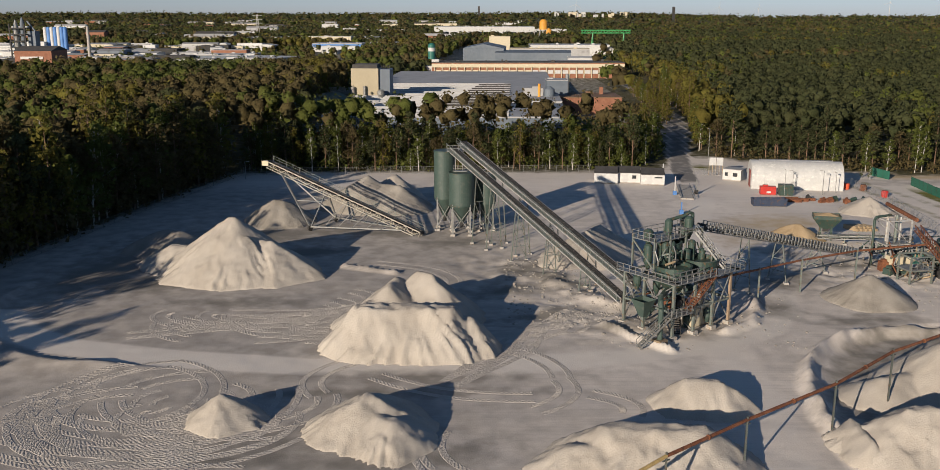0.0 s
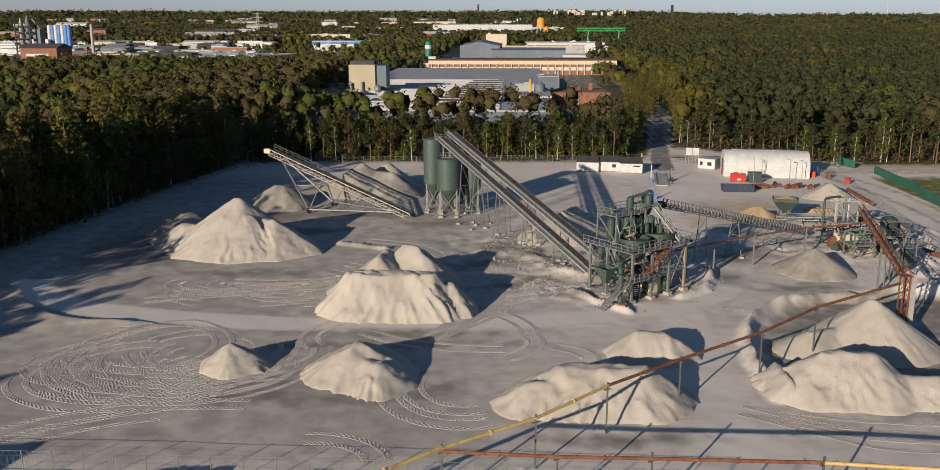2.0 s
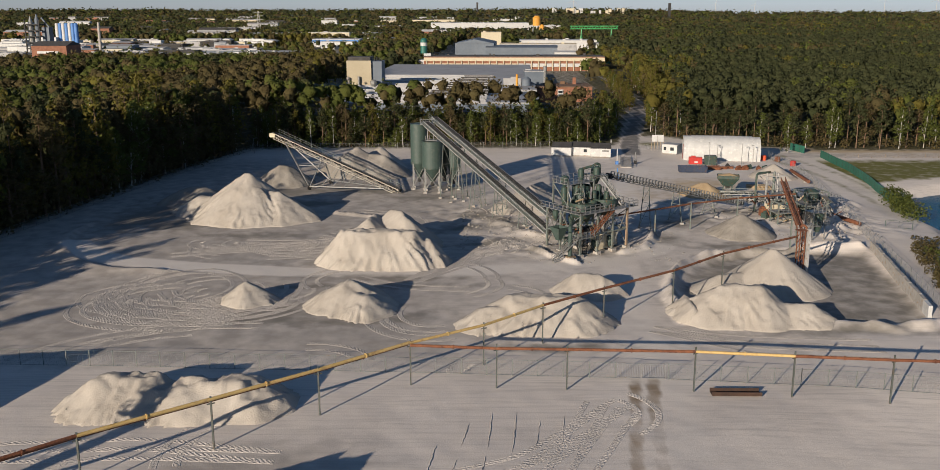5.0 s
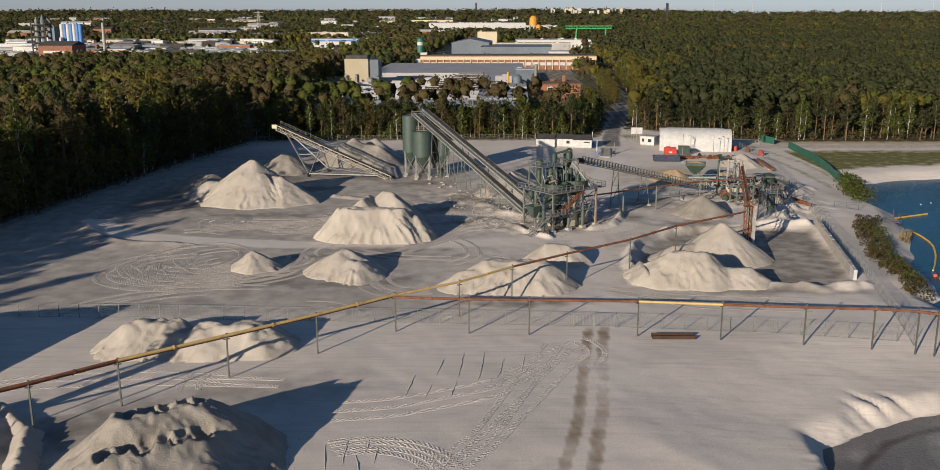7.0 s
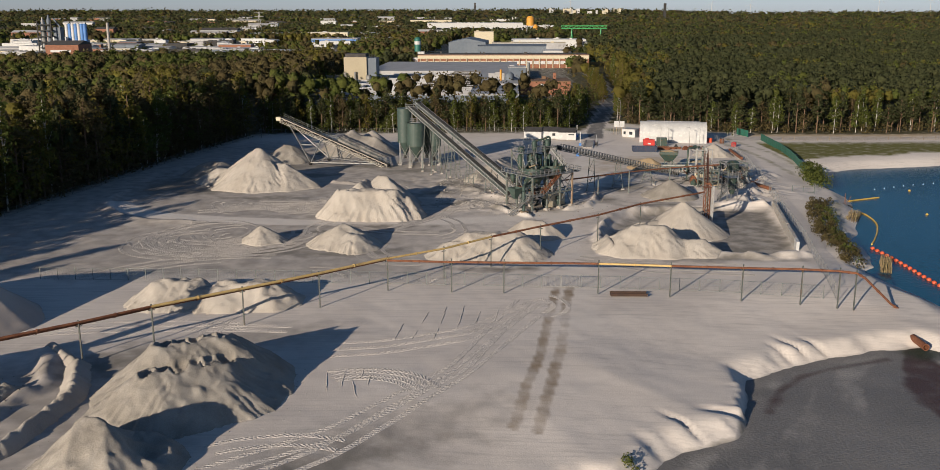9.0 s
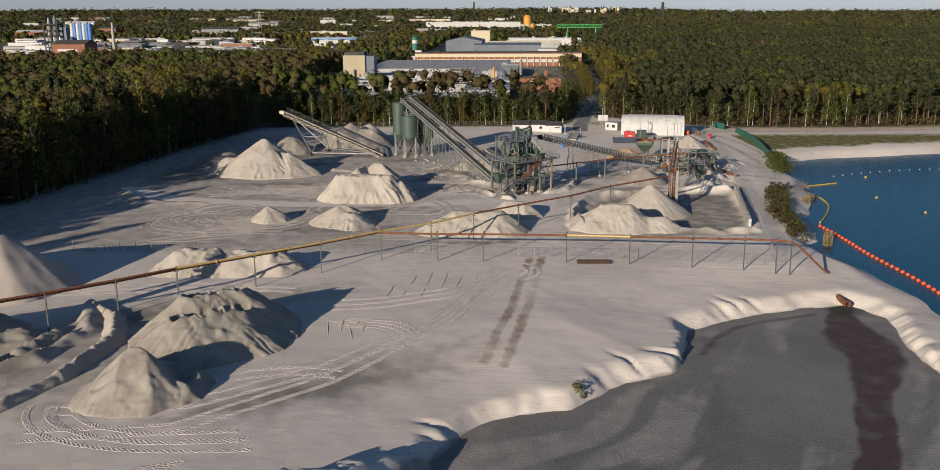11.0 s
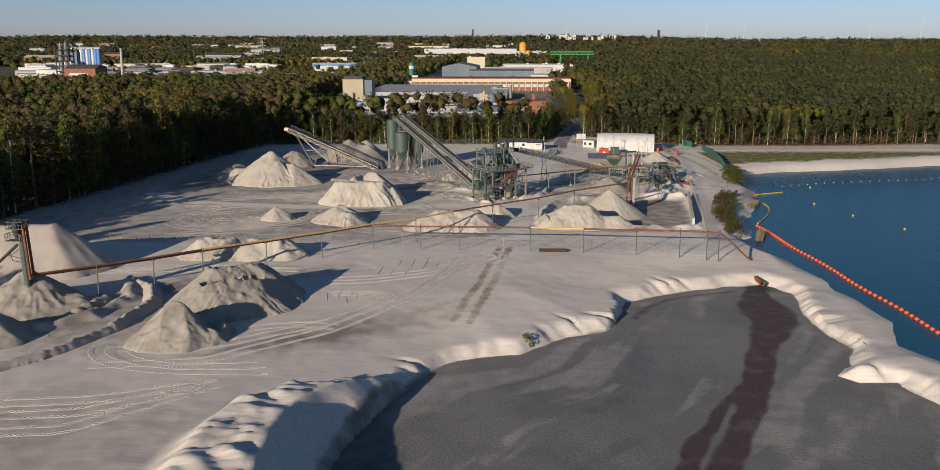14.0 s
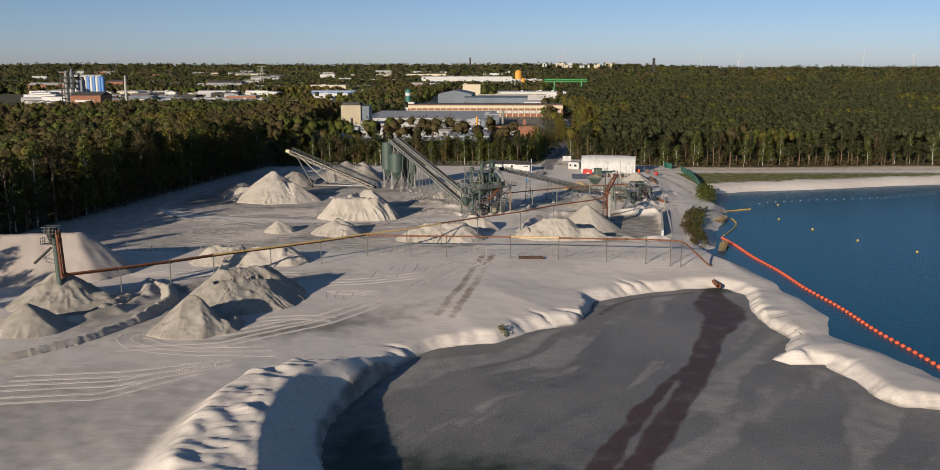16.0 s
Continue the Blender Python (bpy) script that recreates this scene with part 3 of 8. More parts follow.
ground = tagged(new("ground", ground_mesh), "pale quarry sand, rutted and damp in patches, running out to wooded country", "ground", kind="structure")


def sheet(name, outline, z, step, mat, grow):
    """A level sheet of water or silt that fills an outline and runs a little under its banks."""
    xs, ys = [p[0] for p in outline], [p[1] for p in outline]
    X, Y = np.meshgrid(np.arange(min(xs) - 3, max(xs) + 3 + step, step), np.arange(min(ys) - 3, max(ys) + 3 + step, step))
    i = np.arange(X.size).reshape(X.shape)
    f = np.stack([i[:-1, :-1], i[:-1, 1:], i[1:, 1:], i[1:, :-1]], -1).reshape(-1, 4)
    d = edge_dist(X, Y, outline).ravel()
    f = f[d[f].min(1) < grow]
    return X.ravel(), Y.ravel(), d, f


X, Y, D, F = sheet("pond", POND, POND_Z, 0.5, MUD, 1.5)
pm = mesh_arrays("silt", np.stack([X, Y, POND_Z + (fractal(X, Y, 12, 3, 4) - 0.5) * 0.35 * smooth_step(0, -8, D)], -1), F, MUD, True)
def course(ys, xs, ws, seed):
    """A winding course given by its middle and half width at several heights of the plan."""
    mid = np.interp(-Y, ys, xs) + 1.6 * (fractal(X, Y, 6, seed, 3) - 0.5)
    return smooth_step(1.25, 0.8, np.abs(X - mid) / (np.interp(-Y, ys, ws) * (0.8 + 0.5 * vnoise(X, Y, 5, seed + 2))))


stream = course([20, 26, 32, 38, 44, 50, 56, 63, 72, 77, 82], [77, 74.6, 73.6, 73, 72.4, 70, 67.2, 64.6, 61.4, 58.8, 57], [1.2, 2.2, 3.4, 4.2, 4.6, 3.4, 2.1, 2.1, 2.1, 1.9, 0.1], 19) * (Y > -82)
stream = np.maximum(stream, course([72, 78, 84, 95, 110, 135], [59.2, 55.6, 52.2, 47, 39.5, 27], [0.5, 0.8, 1.0, 1.5, 1.8, 2.4], 23) * (Y < -72))
stream = np.maximum(stream, course([76, 82, 88, 95, 103, 110, 135], [59.4, 57.4, 54.4, 51, 47.4, 44, 34], [2.2, 1.5, 1.6, 1.7, 1.9, 2.2, 2.6], 29) * (Y < -75)) * 0.95
stream = np.maximum(stream, 0.7 * np.exp(-(line_dist(X, Y, [(71, -24.6), (62, -28), (57, -31), (52.4, -36), (49.5, -42)]) / (0.25 + 0.8 * vnoise(X, Y, 5, 27))) ** 2))
pool = np.exp(-(((X - 11) / 5) ** 2 + ((Y + 104) / 12) ** 2)) + np.exp(-(((X - 24) / 12) ** 2 + ((Y + 112) / 6) ** 2)) + np.exp(-(((X - 77) / 4) ** 2 + ((Y + 22.5) / 3) ** 2))
flow = (fractal(X, Y, 34, 13, 2) - 0.5) * 18
across, down = X * 0.81 - Y * 0.58 + flow, X * 0.58 + Y * 0.81 + 0.5 * flow
lines = fractal(across, down * 0.16, 3.6, 15, 4)
bar = smooth_step(0.44, 0.68, lines) * smooth_step(0, -3, D) + 0.5 * smooth_step(-5, -1, D) * vnoise(X, Y, 9, 15)
channel = 0.55 * smooth_step(0.58, 0.70, fractal(across + 40, down * 0.12, 4.2, 21, 4)) * smooth_step(0.35, 0.6, vnoise(X, Y, 22, 51)) * smooth_step(-1, -4, D) * (1 - np.clip(stream, 0, 1))
for key, val in (("stream", stream), ("channel", channel), ("pool", pool), ("bar", bar * 0.6 * (1 - np.clip(stream + pool + channel, 0, 1)))):
    at = pm.attributes.new(key, "FLOAT", "POINT")
    at.data.foreach_set("value", np.asarray(val, dtype=np.float32))
tagged(new("silt_pond", pm), "settling pond of dark wet silt with a reddish runoff stream", "pond", kind="structure")
X, Y, D, F = sheet("lake", LAKE, LAKE_Z, 6.0, WATER, 3.0)
tagged(new("water", mesh_arrays("water", np.stack([X, Y, np.full(X.shape, LAKE_Z)], -1), F, WATER, True)), "deep blue quarry lake, almost still", "lake", kind="structure")


# ---- heaps of sand ----
def heap(label, cones, mat=PILE, step=0.35, rough=0.35, seed=0, crumble=0.0, gullies=1.0, hollows=(), bites=(), facets=5):
    """A heap as the highest of several cones (x, y, x2, y2, height, slope, flat top radius), worn by slides and gullies."""
    x0 = min(min(c[0], c[2]) - c[4] / c[5] - c[6] for c in cones) - 2
    x1 = max(max(c[0], c[2]) + c[4] / c[5] + c[6] for c in cones) + 2
    y0 = min(min(c[1], c[3]) - c[4] / c[5] - c[6] for c in cones) - 2
    y1 = max(max(c[1], c[3]) + c[4] / c[5] + c[6] for c in cones) + 2
    X, Y = np.meshgrid(np.arange(x0, x1, step), np.arange(y0, y1, step))
    z = np.full(X.shape, -1.0)
    for k, (ax, ay, bx, by, hh, slope, top) in enumerate(cones):
        d = line_dist(X, Y, [(ax, ay), (bx + 1e-3, by)])
        ang = np.arctan2(Y - (ay + by) / 2, X - (ax + bx) / 2)
        wob = (fractal(X, Y, 4.0, seed + 17, 3) - 0.5) * 0.3
        rill = np.abs(fractal(np.cos(ang + wob) * 11 + seed, np.sin(ang + wob) * 11 + k, 1.0, seed + 5, 3) - 0.5) - 0.12
        d = d * (1 + 0.13 * (vnoise(np.cos(ang) * 2, np.sin(ang) * 2, 1.0, seed + k) - 0.5)) - rill * 2.6 * gullies * np.clip(d / 5, 0, 1) * smooth_step(0.2, 0.7, vnoise(X, Y, 4.0, seed + 13))
        d = d + np.clip(d / 2.5, 0, 1) * ((fractal(X, Y, 4.5, seed + 9, 3) - 0.5) * 1.3 + (np.abs(fractal(X + 0.6 * Y, Y, 3.2, seed + 19, 4) - 0.5) - 0.12) * 1.8) * rough
        zz = hh - slope * 1.12 * np.maximum(d - top, 0) - 0.02 * np.minimum(d, top) ** 2
        foot = np.where(zz < hh * 0.08, hh * 0.08 - (hh * 0.08 - zz) * 0.85, zz)
        z = np.maximum(z, foot)
    # slipped faces that meet in creases
    fr = random.Random(seed * 7 + 1)
    for k in range(facets):
        a = 2 * math.pi * (k + fr.uniform(0.1, 0.9)) / facets
        ca, sa = math.cos(a), math.sin(a)
        hh, slope = max((c[4], c[5]) for c in cones)
        rim = max(max(c[0] * ca + c[1] * sa, c[2] * ca + c[3] * sa) + c[4] / c[5] / 1.12 + c[6] for c in cones) - hh / slope * fr.uniform(0.0, 0.11)
        lean = slope * fr.uniform(1.0, 1.35)
        z = np.minimum(z, (rim - X * ca - Y * sa + (fractal(X, Y, 2.2, seed + 41 + k, 4) - 0.5) * 1.1 * (0.3 + rough)) * lean)
    z = z + ((fractal(X, Y, 1.2, seed + 11, 4) - 0.5) * 0.5 - (np.abs(fractal(X - 0.5 * Y, Y, 1.7, seed + 21, 4) - 0.5) - 0.15) * 1.0) * (0.15 + rough) * np.clip(z, 0, 1)
    if crumble:
        n = np.clip((np.abs(fractal(X + 0.4 * Y, Y, 2.2, seed + 31, 3) - 0.5) * 2) ** 0.7, 0, 0.6)
        z = z + (n - 0.3) * crumble * smooth_step(0.55, 0.8, z / z.max())
    for hx, hy, hr, hd in hollows:
        z = z - hd * np.exp(-(((X - hx) ** 2 + (Y - hy) ** 2) / hr ** 2) ** 1.5)
    for hx, hy, hr, hd in bites:
        dip = 1 - ((X - hx) ** 2 + ((Y - hy) / 1.7) ** 2) / hr ** 2
        z = z - hd * np.clip(dip, 0, 1) ** 0.6 * np.clip(z, 0, 1)
    zg = ground_height(X, Y)
    z = np.where(z > 0.02, z + np.minimum(zg, 0.05), zg - 0.35)
    i = np.arange(X.size).reshape(X.shape)
    f = np.stack([i[:-1, :-1], i[:-1, 1:], i[1:, 1:], i[1:, :-1]], -1).reshape(-1, 4)
    up = z > zg
    keep = np.zeros_like(up)
    keep[np.unravel_index(np.argmax(z - zg), z.shape)] = True
    while True:
        g = keep.copy()
        g[1:] |= keep[:-1]
        g[:-1] |= keep[1:]
        g[:, 1:] |= keep[:, :-1]
        g[:, :-1] |= keep[:, 1:]
        g &= up
        if (g == keep).all():
            break
        keep = g
    z = np.where(keep, z, zg - 0.35)
    f = f[keep.ravel()[f].any(1)]
    used, inv = np.unique(f, return_inverse=True)
    cx, cy = (x0 + x1) / 2, (y0 + y1) / 2
    v = np.stack([X.ravel() - cx, Y.ravel() - cy, z.ravel()], -1)[used]
    ob = new("sand_mound", mesh_arrays("sand_mound", v, inv.reshape(-1, 4), mat, True))
    ob.location = (cx, cy, 0)
    return tagged(ob, label, "sand mound", "mounds in the yard")


heap("tall cone of pale sand with slide marks on its face", [(-39.4, 88.4, -38.6, 88.2, 9.1, 0.66, 0.2), (-37, 87.0, -30.5, 85.5, 5.6, 0.62, 0.3), (-50, 92, -47, 91, 3.4, 0.5, 0.6)], seed=1, step=0.3, rough=0.45)
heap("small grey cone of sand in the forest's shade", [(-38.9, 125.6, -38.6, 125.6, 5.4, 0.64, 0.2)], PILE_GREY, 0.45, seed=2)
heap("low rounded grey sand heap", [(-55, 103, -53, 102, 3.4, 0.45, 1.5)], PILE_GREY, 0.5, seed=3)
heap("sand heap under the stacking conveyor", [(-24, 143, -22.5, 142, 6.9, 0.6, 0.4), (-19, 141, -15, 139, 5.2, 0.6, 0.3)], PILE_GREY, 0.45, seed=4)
heap("pale pointed sand cone by the fence", [(-17.4, 150, -17.2, 150, 6.0, 0.66, 0.2)], PILE, 0.45, seed=5)
heap("pale sand heap behind the conveyors", [(24.7, 101, 22, 97, 4.9, 0.55, 0.5), (16, 92, 19, 95, 2.2, 0.5, 0.5)], PILE, 0.45, seed=6)
heap("flat-topped cream sand heap cut steep in front", [(-12.4, 51, -2.2, 50.6, 5.6, 1.05, 1.5), (0, 50.4, 0.8, 50.4, 4.0, 0.95, 0.8)], PILE, 0.3, 0.6, seed=7, crumble=0.7)
heap("horseshoe of tipped sand behind the flat-topped heap", [(-10.5, 61, -9.5, 66, 5.2, 0.72, 0.3), (-6.5, 65.5, -3.6, 63.5, 6.0, 0.78, 0.3), (-13, 59, -11, 58, 3.6, 0.6, 0.5)], PILE, 0.35, 0.5, seed=8)
heap("small steep sand heap", [(-25.3, 28.4, -25.0, 28.6, 2.9, 0.62, 0.3)], PILE, 0.25, 0.5, seed=9)
heap("rounded sand heap with creased sides", [(-10.5, 26.5, -8.6, 27.2, 3.7, 0.56, 0.5), (-8, 24, -7, 23.5, 2.6, 0.5, 0.5)], PILE, 0.25, 0.6, seed=10)
heap("broad low cream sand heap under the pipeline", [(14.5, 19, 22.5, 18.6, 3.9, 0.6, 1.0), (10.5, 17.5, 13, 17.2, 2.6, 0.6, 0.6)], PILE, 0.3, 0.6, seed=11)
heap("steep-backed sand heap beside the haul road", [(24.8, 32.6, 28.4, 32.4, 3.1, 0.7, 0.4)], PILE, 0.3, 0.5, seed=12)
heap("smooth pale gravel cone beside the wash plant", [(61, 72, 61.4, 72, 3.8, 0.52, 0.2)], PILE_GREY, 0.3, 0.2, seed=13, gullies=0.3, facets=0)
heap("fresh cream sand cone under the cyclone", [(56.5, 39, 57, 38.6, 6.0, 0.62, 0.2), (48, 36, 53, 38, 2.6, 0.5, 0.4)], PILE, 0.3, 0.2, seed=14, gullies=0.4, facets=0)
heap("cream sand heap dug away along its edge", [(43.2, 21.6, 49.0, 21.2, 4.6, 0.7, 0.7), (50, 20.5, 56, 19.4, 2.4, 0.5, 0.4)], PILE, 0.3, 0.7, seed=15)
heap("narrow sand bank beside a dug trench", [(39.4, 19.5, 39.6, 24, 2.2, 0.9, 0.4)], PILE, 0.3, 0.6, seed=25)
heap("brown sand heap behind the feed conveyor", [(62.8, 111, 63.4, 111, 3.0, 0.5, 0.3)], PILE_BROWN, 0.4, 0.3, seed=16)
heap("pale sand heap beside the site fence", [(87, 136, 87.6, 135.6, 3.4, 0.52, 0.4)], PILE, 0.4, 0.3, seed=17)
heap("long lumpy sand heap beside the pipeline", [(-32, -9.5, -27, -9, 3.4, 0.62, 0.8), (-23, -10, -15.5, -9.6, 3.1, 0.7, 1.2), (-28, -10, -20, -10, 2.6, 0.6, 1)], PILE, 0.3, 0.8, seed=18, crumble=0.8)
teeth = [(-20.6 + 1.42 * k, -43.0 + 0.95 * k + 0.3 * (k % 2), 0.85 + 0.15 * (k % 3), 1.3) for k in range(5)] + [(-20.4 + 1.38 * k, -49.4 + 1.0 * k + 0.3 * (k % 2), 0.9 + 0.15 * (k % 3), 1.4) for k in range(6)]
heap("high grey sand heap with a tooth-marked crest", [(-20.5, -43.6, -15.4, -40.0, 5.9, 0.7, 1.3), (-20, -49.6, -13.8, -44.6, 5.2, 0.7, 0.9)], PILE_GREY, 0.2, 0.6, seed=19, crumble=0.4, gullies=0.6, hollows=((-9.8, -45, 3.0, 1.0),), bites=teeth, facets=0)
heap("rough grey sand heap with a shaded hollow", [(-21.2, -62.4, -20.2, -62.0, 5.7, 0.78, 0.7)], PILE_GREY, 0.2, 0.65, seed=20, gullies=0.35, hollows=((-17.6, -60.8, 2.2, 1.8), (-16.6, -62.4, 1.8, 0.8)))
heap("large smooth sand mound", [(-74, -23, -57.5, -19.5, 8.4, 0.68, 0.8)], PILE_SMOOTH, 0.45, 0.12, seed=21, gullies=0.2)
heap("grey sand cone under the far cyclone", [(-51.5, -46, -50.2, -45.6, 5.8, 0.62, 0.3), (-45, -47, -43, -46, 2.0, 0.5, 0.5)], PILE_GREY, 0.25, 0.7, seed=22, gullies=0.5)
heap("dug windrow of sand curving past the far cyclone", [(-48, -84, -42, -77, 0.8, 0.7, 0.2), (-42, -77, -36.6, -70, 0.9, 0.75, 0.2), (-36.6, -70, -32.3, -58.5, 0.9, 0.75, 0.2), (-32.3, -58.5, -30.8, -45, 1.1, 0.75, 0.2), (-30.8, -45, -34, -36, 1.2, 0.75, 0.2), (-34, -36, -40, -29.5, 0.9, 0.7, 0.2)], PILE, 0.25, 0.6, seed=26, crumble=0.5)
heap("low dug ridge of sand behind the windrow", [(-36.5, -55, -35, -44, 0.9, 0.6, 0.2), (-41, -51, -38.6, -44, 1.2, 0.6, 0.3)], PILE_GREY, 0.25, 0.9, seed=27, crumble=0.5)
heap("small pale cone beside the far cyclone", [(-48.6, -62.6, -48.2, -62.6, 4.4, 0.66, 0.2)], PILE_GREY, 0.3, 0.4, seed=23)


# ---- tyre tracks pressed into the sand ----
def ruts(paths):
    """Pairs of wheel tracks: two raised edges and slanting lug marks between them."""
    prof = ((-0.44, -0.03, 0), (-0.34, 0.024, 0), (-0.25, 0.0, 1), (0.0, 0.0, 2), (0.25, 0.0, 1), (0.34, 0.024, 0), (0.44, -0.03, 0))
    for pts in paths:
        p = np.array(pts)
        d = np.gradient(p, axis=0)
        d /= np.linalg.norm(d, axis=1)[:, None] + 1e-9
        nrm = np.stack([-d[:, 1], d[:, 0]], -1)
        n, v, f = len(p), [], []
        odd = np.arange(n) % 2
        grid = np.arange(n * len(prof)).reshape(len(prof), n)
        faces = np.stack([grid[:-1, :-1], grid[:-1, 1:], grid[1:, 1:], grid[1:, :-1]], -1).reshape(-1, 4)[:, ::-1]
        for w, off in enumerate((-1.1, 1.1)):
            for a, b, lug in prof:
                q = p + nrm * (off + a)
                z = ground_height(q[:, 0], q[:, 1]) + b + (0.006 + 0.034 * (odd if lug == 1 else 1 - odd) if lug else 0)
                v.append(np.stack([q[:, 0], q[:, 1], z], -1))
            f.append(faces + w * n * len(prof))
        ob = new("tyre_track", mesh_arrays("tyre_track", np.concatenate(v), np.concatenate(f), TRACK if p[:, 1].mean() > 2 else TRACK_PALE, False))
        tagged(ob, "double loader tyre track pressed into the sand", "tyre track", "tyre tracks in the yard")


def arc(cx, cy, r, a0, a1, squash=1.0, step=0.3):
    n = max(8, int(abs(radians(a1 - a0)) * r / step))
    a = np.radians(np.linspace(a0, a1, n))
    return np.stack([cx + r * np.cos(a), cy + r * np.sin(a) * squash], -1)


def bend(pts, step=0.3):
    """A smooth way through points."""
    p = np.array(pts, float)
    t = np.arange(len(p))
    n = int(np.linalg.norm(np.diff(p, axis=0), axis=1).sum() / step)
    u = np.linspace(0, len(p) - 1, n)
    out = np.stack([np.interp(u, t, p[:, 0]), np.interp(u, t, p[:, 1])], -1)
    k = np.ones(15) / 15
    pad = np.pad(out, ((7, 7), (0, 0)), "edge")
    return np.stack([np.convolve(pad[:, i], k, "valid") for i in range(2)], -1)


rr = random.Random(4)
ways = []
for k in range(30):
    a0 = rr.uniform(90, 300)
    ways.append(arc(-33 + rr.gauss(0, 4.5), 31 + rr.gauss(0, 3.5), rr.uniform(4, 17), a0, a0 + rr.uniform(45, 150), rr.uniform(0.55, 0.95)))
for k in range(14):
    a0 = rr.uniform(150, 330)
    ways.append(arc(-24 + rr.gauss(0, 6), 66 + rr.gauss(0, 4), rr.uniform(4, 14), a0, a0 + rr.uniform(40, 120), rr.uniform(0.4, 0.8)))
ways += [arc(-30 + rr.uniform(-3, 3), 64, r, 150 + rr.uniform(0, 60), 380, 0.45) for r in (5, 8, 11)]
ways += [bend([(-46, 55), (-30, 60 + k), (-18, 60 + 2 * k), (-12, 68 + k)]) for k in (0, 2.5)]
ways += [bend([(-2, 38), (8, 50 + k), (10 + k, 58), (16, 66)]) for k in (0, 3, 6)]
ways += [arc(3, 23, r, 150, 290, 1.2) for r in (6, 9)]
ways += [bend([(-30, -74 + k), (-14, -72 + k), (0, -58 + k * 0.6), (13, -38 + k * 0.3), (26 - 0.5 * k, -10 + 0.3 * k)]) for k in (0, 6.5)]
ways += [arc(-14, -66, r, 180, 300, 0.6) for r in (14, 17)]
ways += [bend([(-8, -32 + k), (3, -30 + k), (14, -25 + k), (26, -8)]) for k in (0, 2.4)]
ways += [arc(1.5, -44, r, 10, 120, 0.8) for r in (7, 8.2)]
ways += [bend([(-40, -88 - k), (-24, -86 - k), (-10, -80)]) for k in (0, 4, 9)]
ways += [bend([(-50, -24), (-38, -22 + k), (-24, -21 + k), (-10, -22)]) for k in (0, 2)]
ways += [bend([(33, 16), (45, 12 - k), (62, 10 - k)]) for k in (0, 2.2, 4.4)]
for k in range(16):
    cx, cy, a0 = rr.uniform(-30, 24), rr.uniform(-32, 84), rr.uniform(0, 360)
    ways.append(arc(cx, cy, rr.uniform(7, 26), a0, a0 + rr.uniform(35, 90), rr.uniform(0.4, 0.9)))
for k in range(6):
    a0 = rr.uniform(60, 160)
    ways.append(arc(-8 + rr.uniform(-6, 6), -62, rr.uniform(10, 26), a0, a0 + rr.uniform(40, 80), 0.6))
ruts(ways)

# short furrows dragged through the sand
for x, y, dx, dy in ((4.6, -22.5, -0.4, -3.2), (7.9, -16.8, -0.4, -2.7), (6.8, -24.1, -0.3, -2), (10.5, -15.8, -0.3, -4.2), (9.7, -23.7, -0.3, -2.4), (13, -16.4, -0.5, -5.2), (15.4, -17, -0.5, -3.6),
                     (18.1, -16, -0.5, -3.7), (-2.6, -40.6, 0.4, -3), (-0.8, -39.2, 0.1, -2.9), (1.3, -38.2, -0.1, -1.9), (2.4, -40, -0.1, -2), (0.9, -42.6, 0.6, -2.7)):
    v, f = [], []
    for k in range(13):
        u = k / 6 - 1
        w = 0.13 * (1 - u * u) ** 0.5 + 0.02
        q = (x + dx * u + rr.uniform(-0.06, 0.06), y + dy * u)
        z = float(ground_height(np.array([q[0]]), np.array([q[1]]))[0])
        v += [(q[0] - w * 1.3, q[1], z - 0.05), (q[0], q[1], z + w * rr.uniform(0.25, 0.5)), (q[0] + w, q[1], z - 0.05)]
        if k:
            o = 3 * k
            f += [(o - 3, o - 2, o + 1, o), (o - 2, o - 1, o + 2, o + 1)]
    tagged(new("furrow", mesh_arrays("furrow", np.array(v), np.array(f)[:, ::-1], TRACK)), "short furrow dragged through the loose sand", "furrow", "furrows in the yard")


# clods and spilt sand round the plant
def clods(label, x0, x1, y0, y1, count, lo, hi, mat):
    v, f = [], []
    for k in range(count):
        x, y, s = rr.uniform(x0, x1), rr.uniform(y0, y1), rr.uniform(lo, hi) ** 1.0
        z = float(ground_height(np.array([x]), np.array([y]))[0])
        o, a = len(v), rr.uniform(0, 1.0)
        for i in range(6):
            q = a + i * math.pi / 3
            rad = s * rr.uniform(0.7, 1.3)
            v.append((x + rad * math.cos(q), y + rad * math.sin(q), z - 0.05))
        for i in range(6):
            q = a + i * math.pi / 3
            rad = s * rr.uniform(0.3, 0.6)
            v.append((x + rad * math.cos(q), y + rad * math.sin(q), z + s * rr.uniform(0.25, 0.5)))
        for i in range(6):
            f.append((o + i, o + (i + 1) % 6, o + 6 + (i + 1) % 6, o + 6 + i))
        f += [(o + 6, o + 7, o + 8, o + 9), (o + 6, o + 9, o + 10, o + 11)]
    tagged(new("sand_clods", mesh_arrays("sand_clods", np.array(v), np.array(f), mat)), label, "sand clods", kind="stuff")


clods("clods of spilt sand below the conveyors", 6, 22, 60, 96, 380, 0.05, 0.32, PILE_GREY)
clods("clods of spilt sand round the screening tower", 18, 48, 50, 74, 200, 0.05, 0.28, PILE_GREY)
clods("clods of spilt sand round the wash plant", 60, 88, 66, 108, 380, 0.05, 0.4, PILE_GREY)
clods("clods of sand below the far cyclone", -60, -36, -70, -38, 380, 0.05, 0.22, PILE_GREY)
clods("clods fallen from the tooth-marked mound", -30, -4, -72, -34, 320, 0.04, 0.13, PILE_GREY)


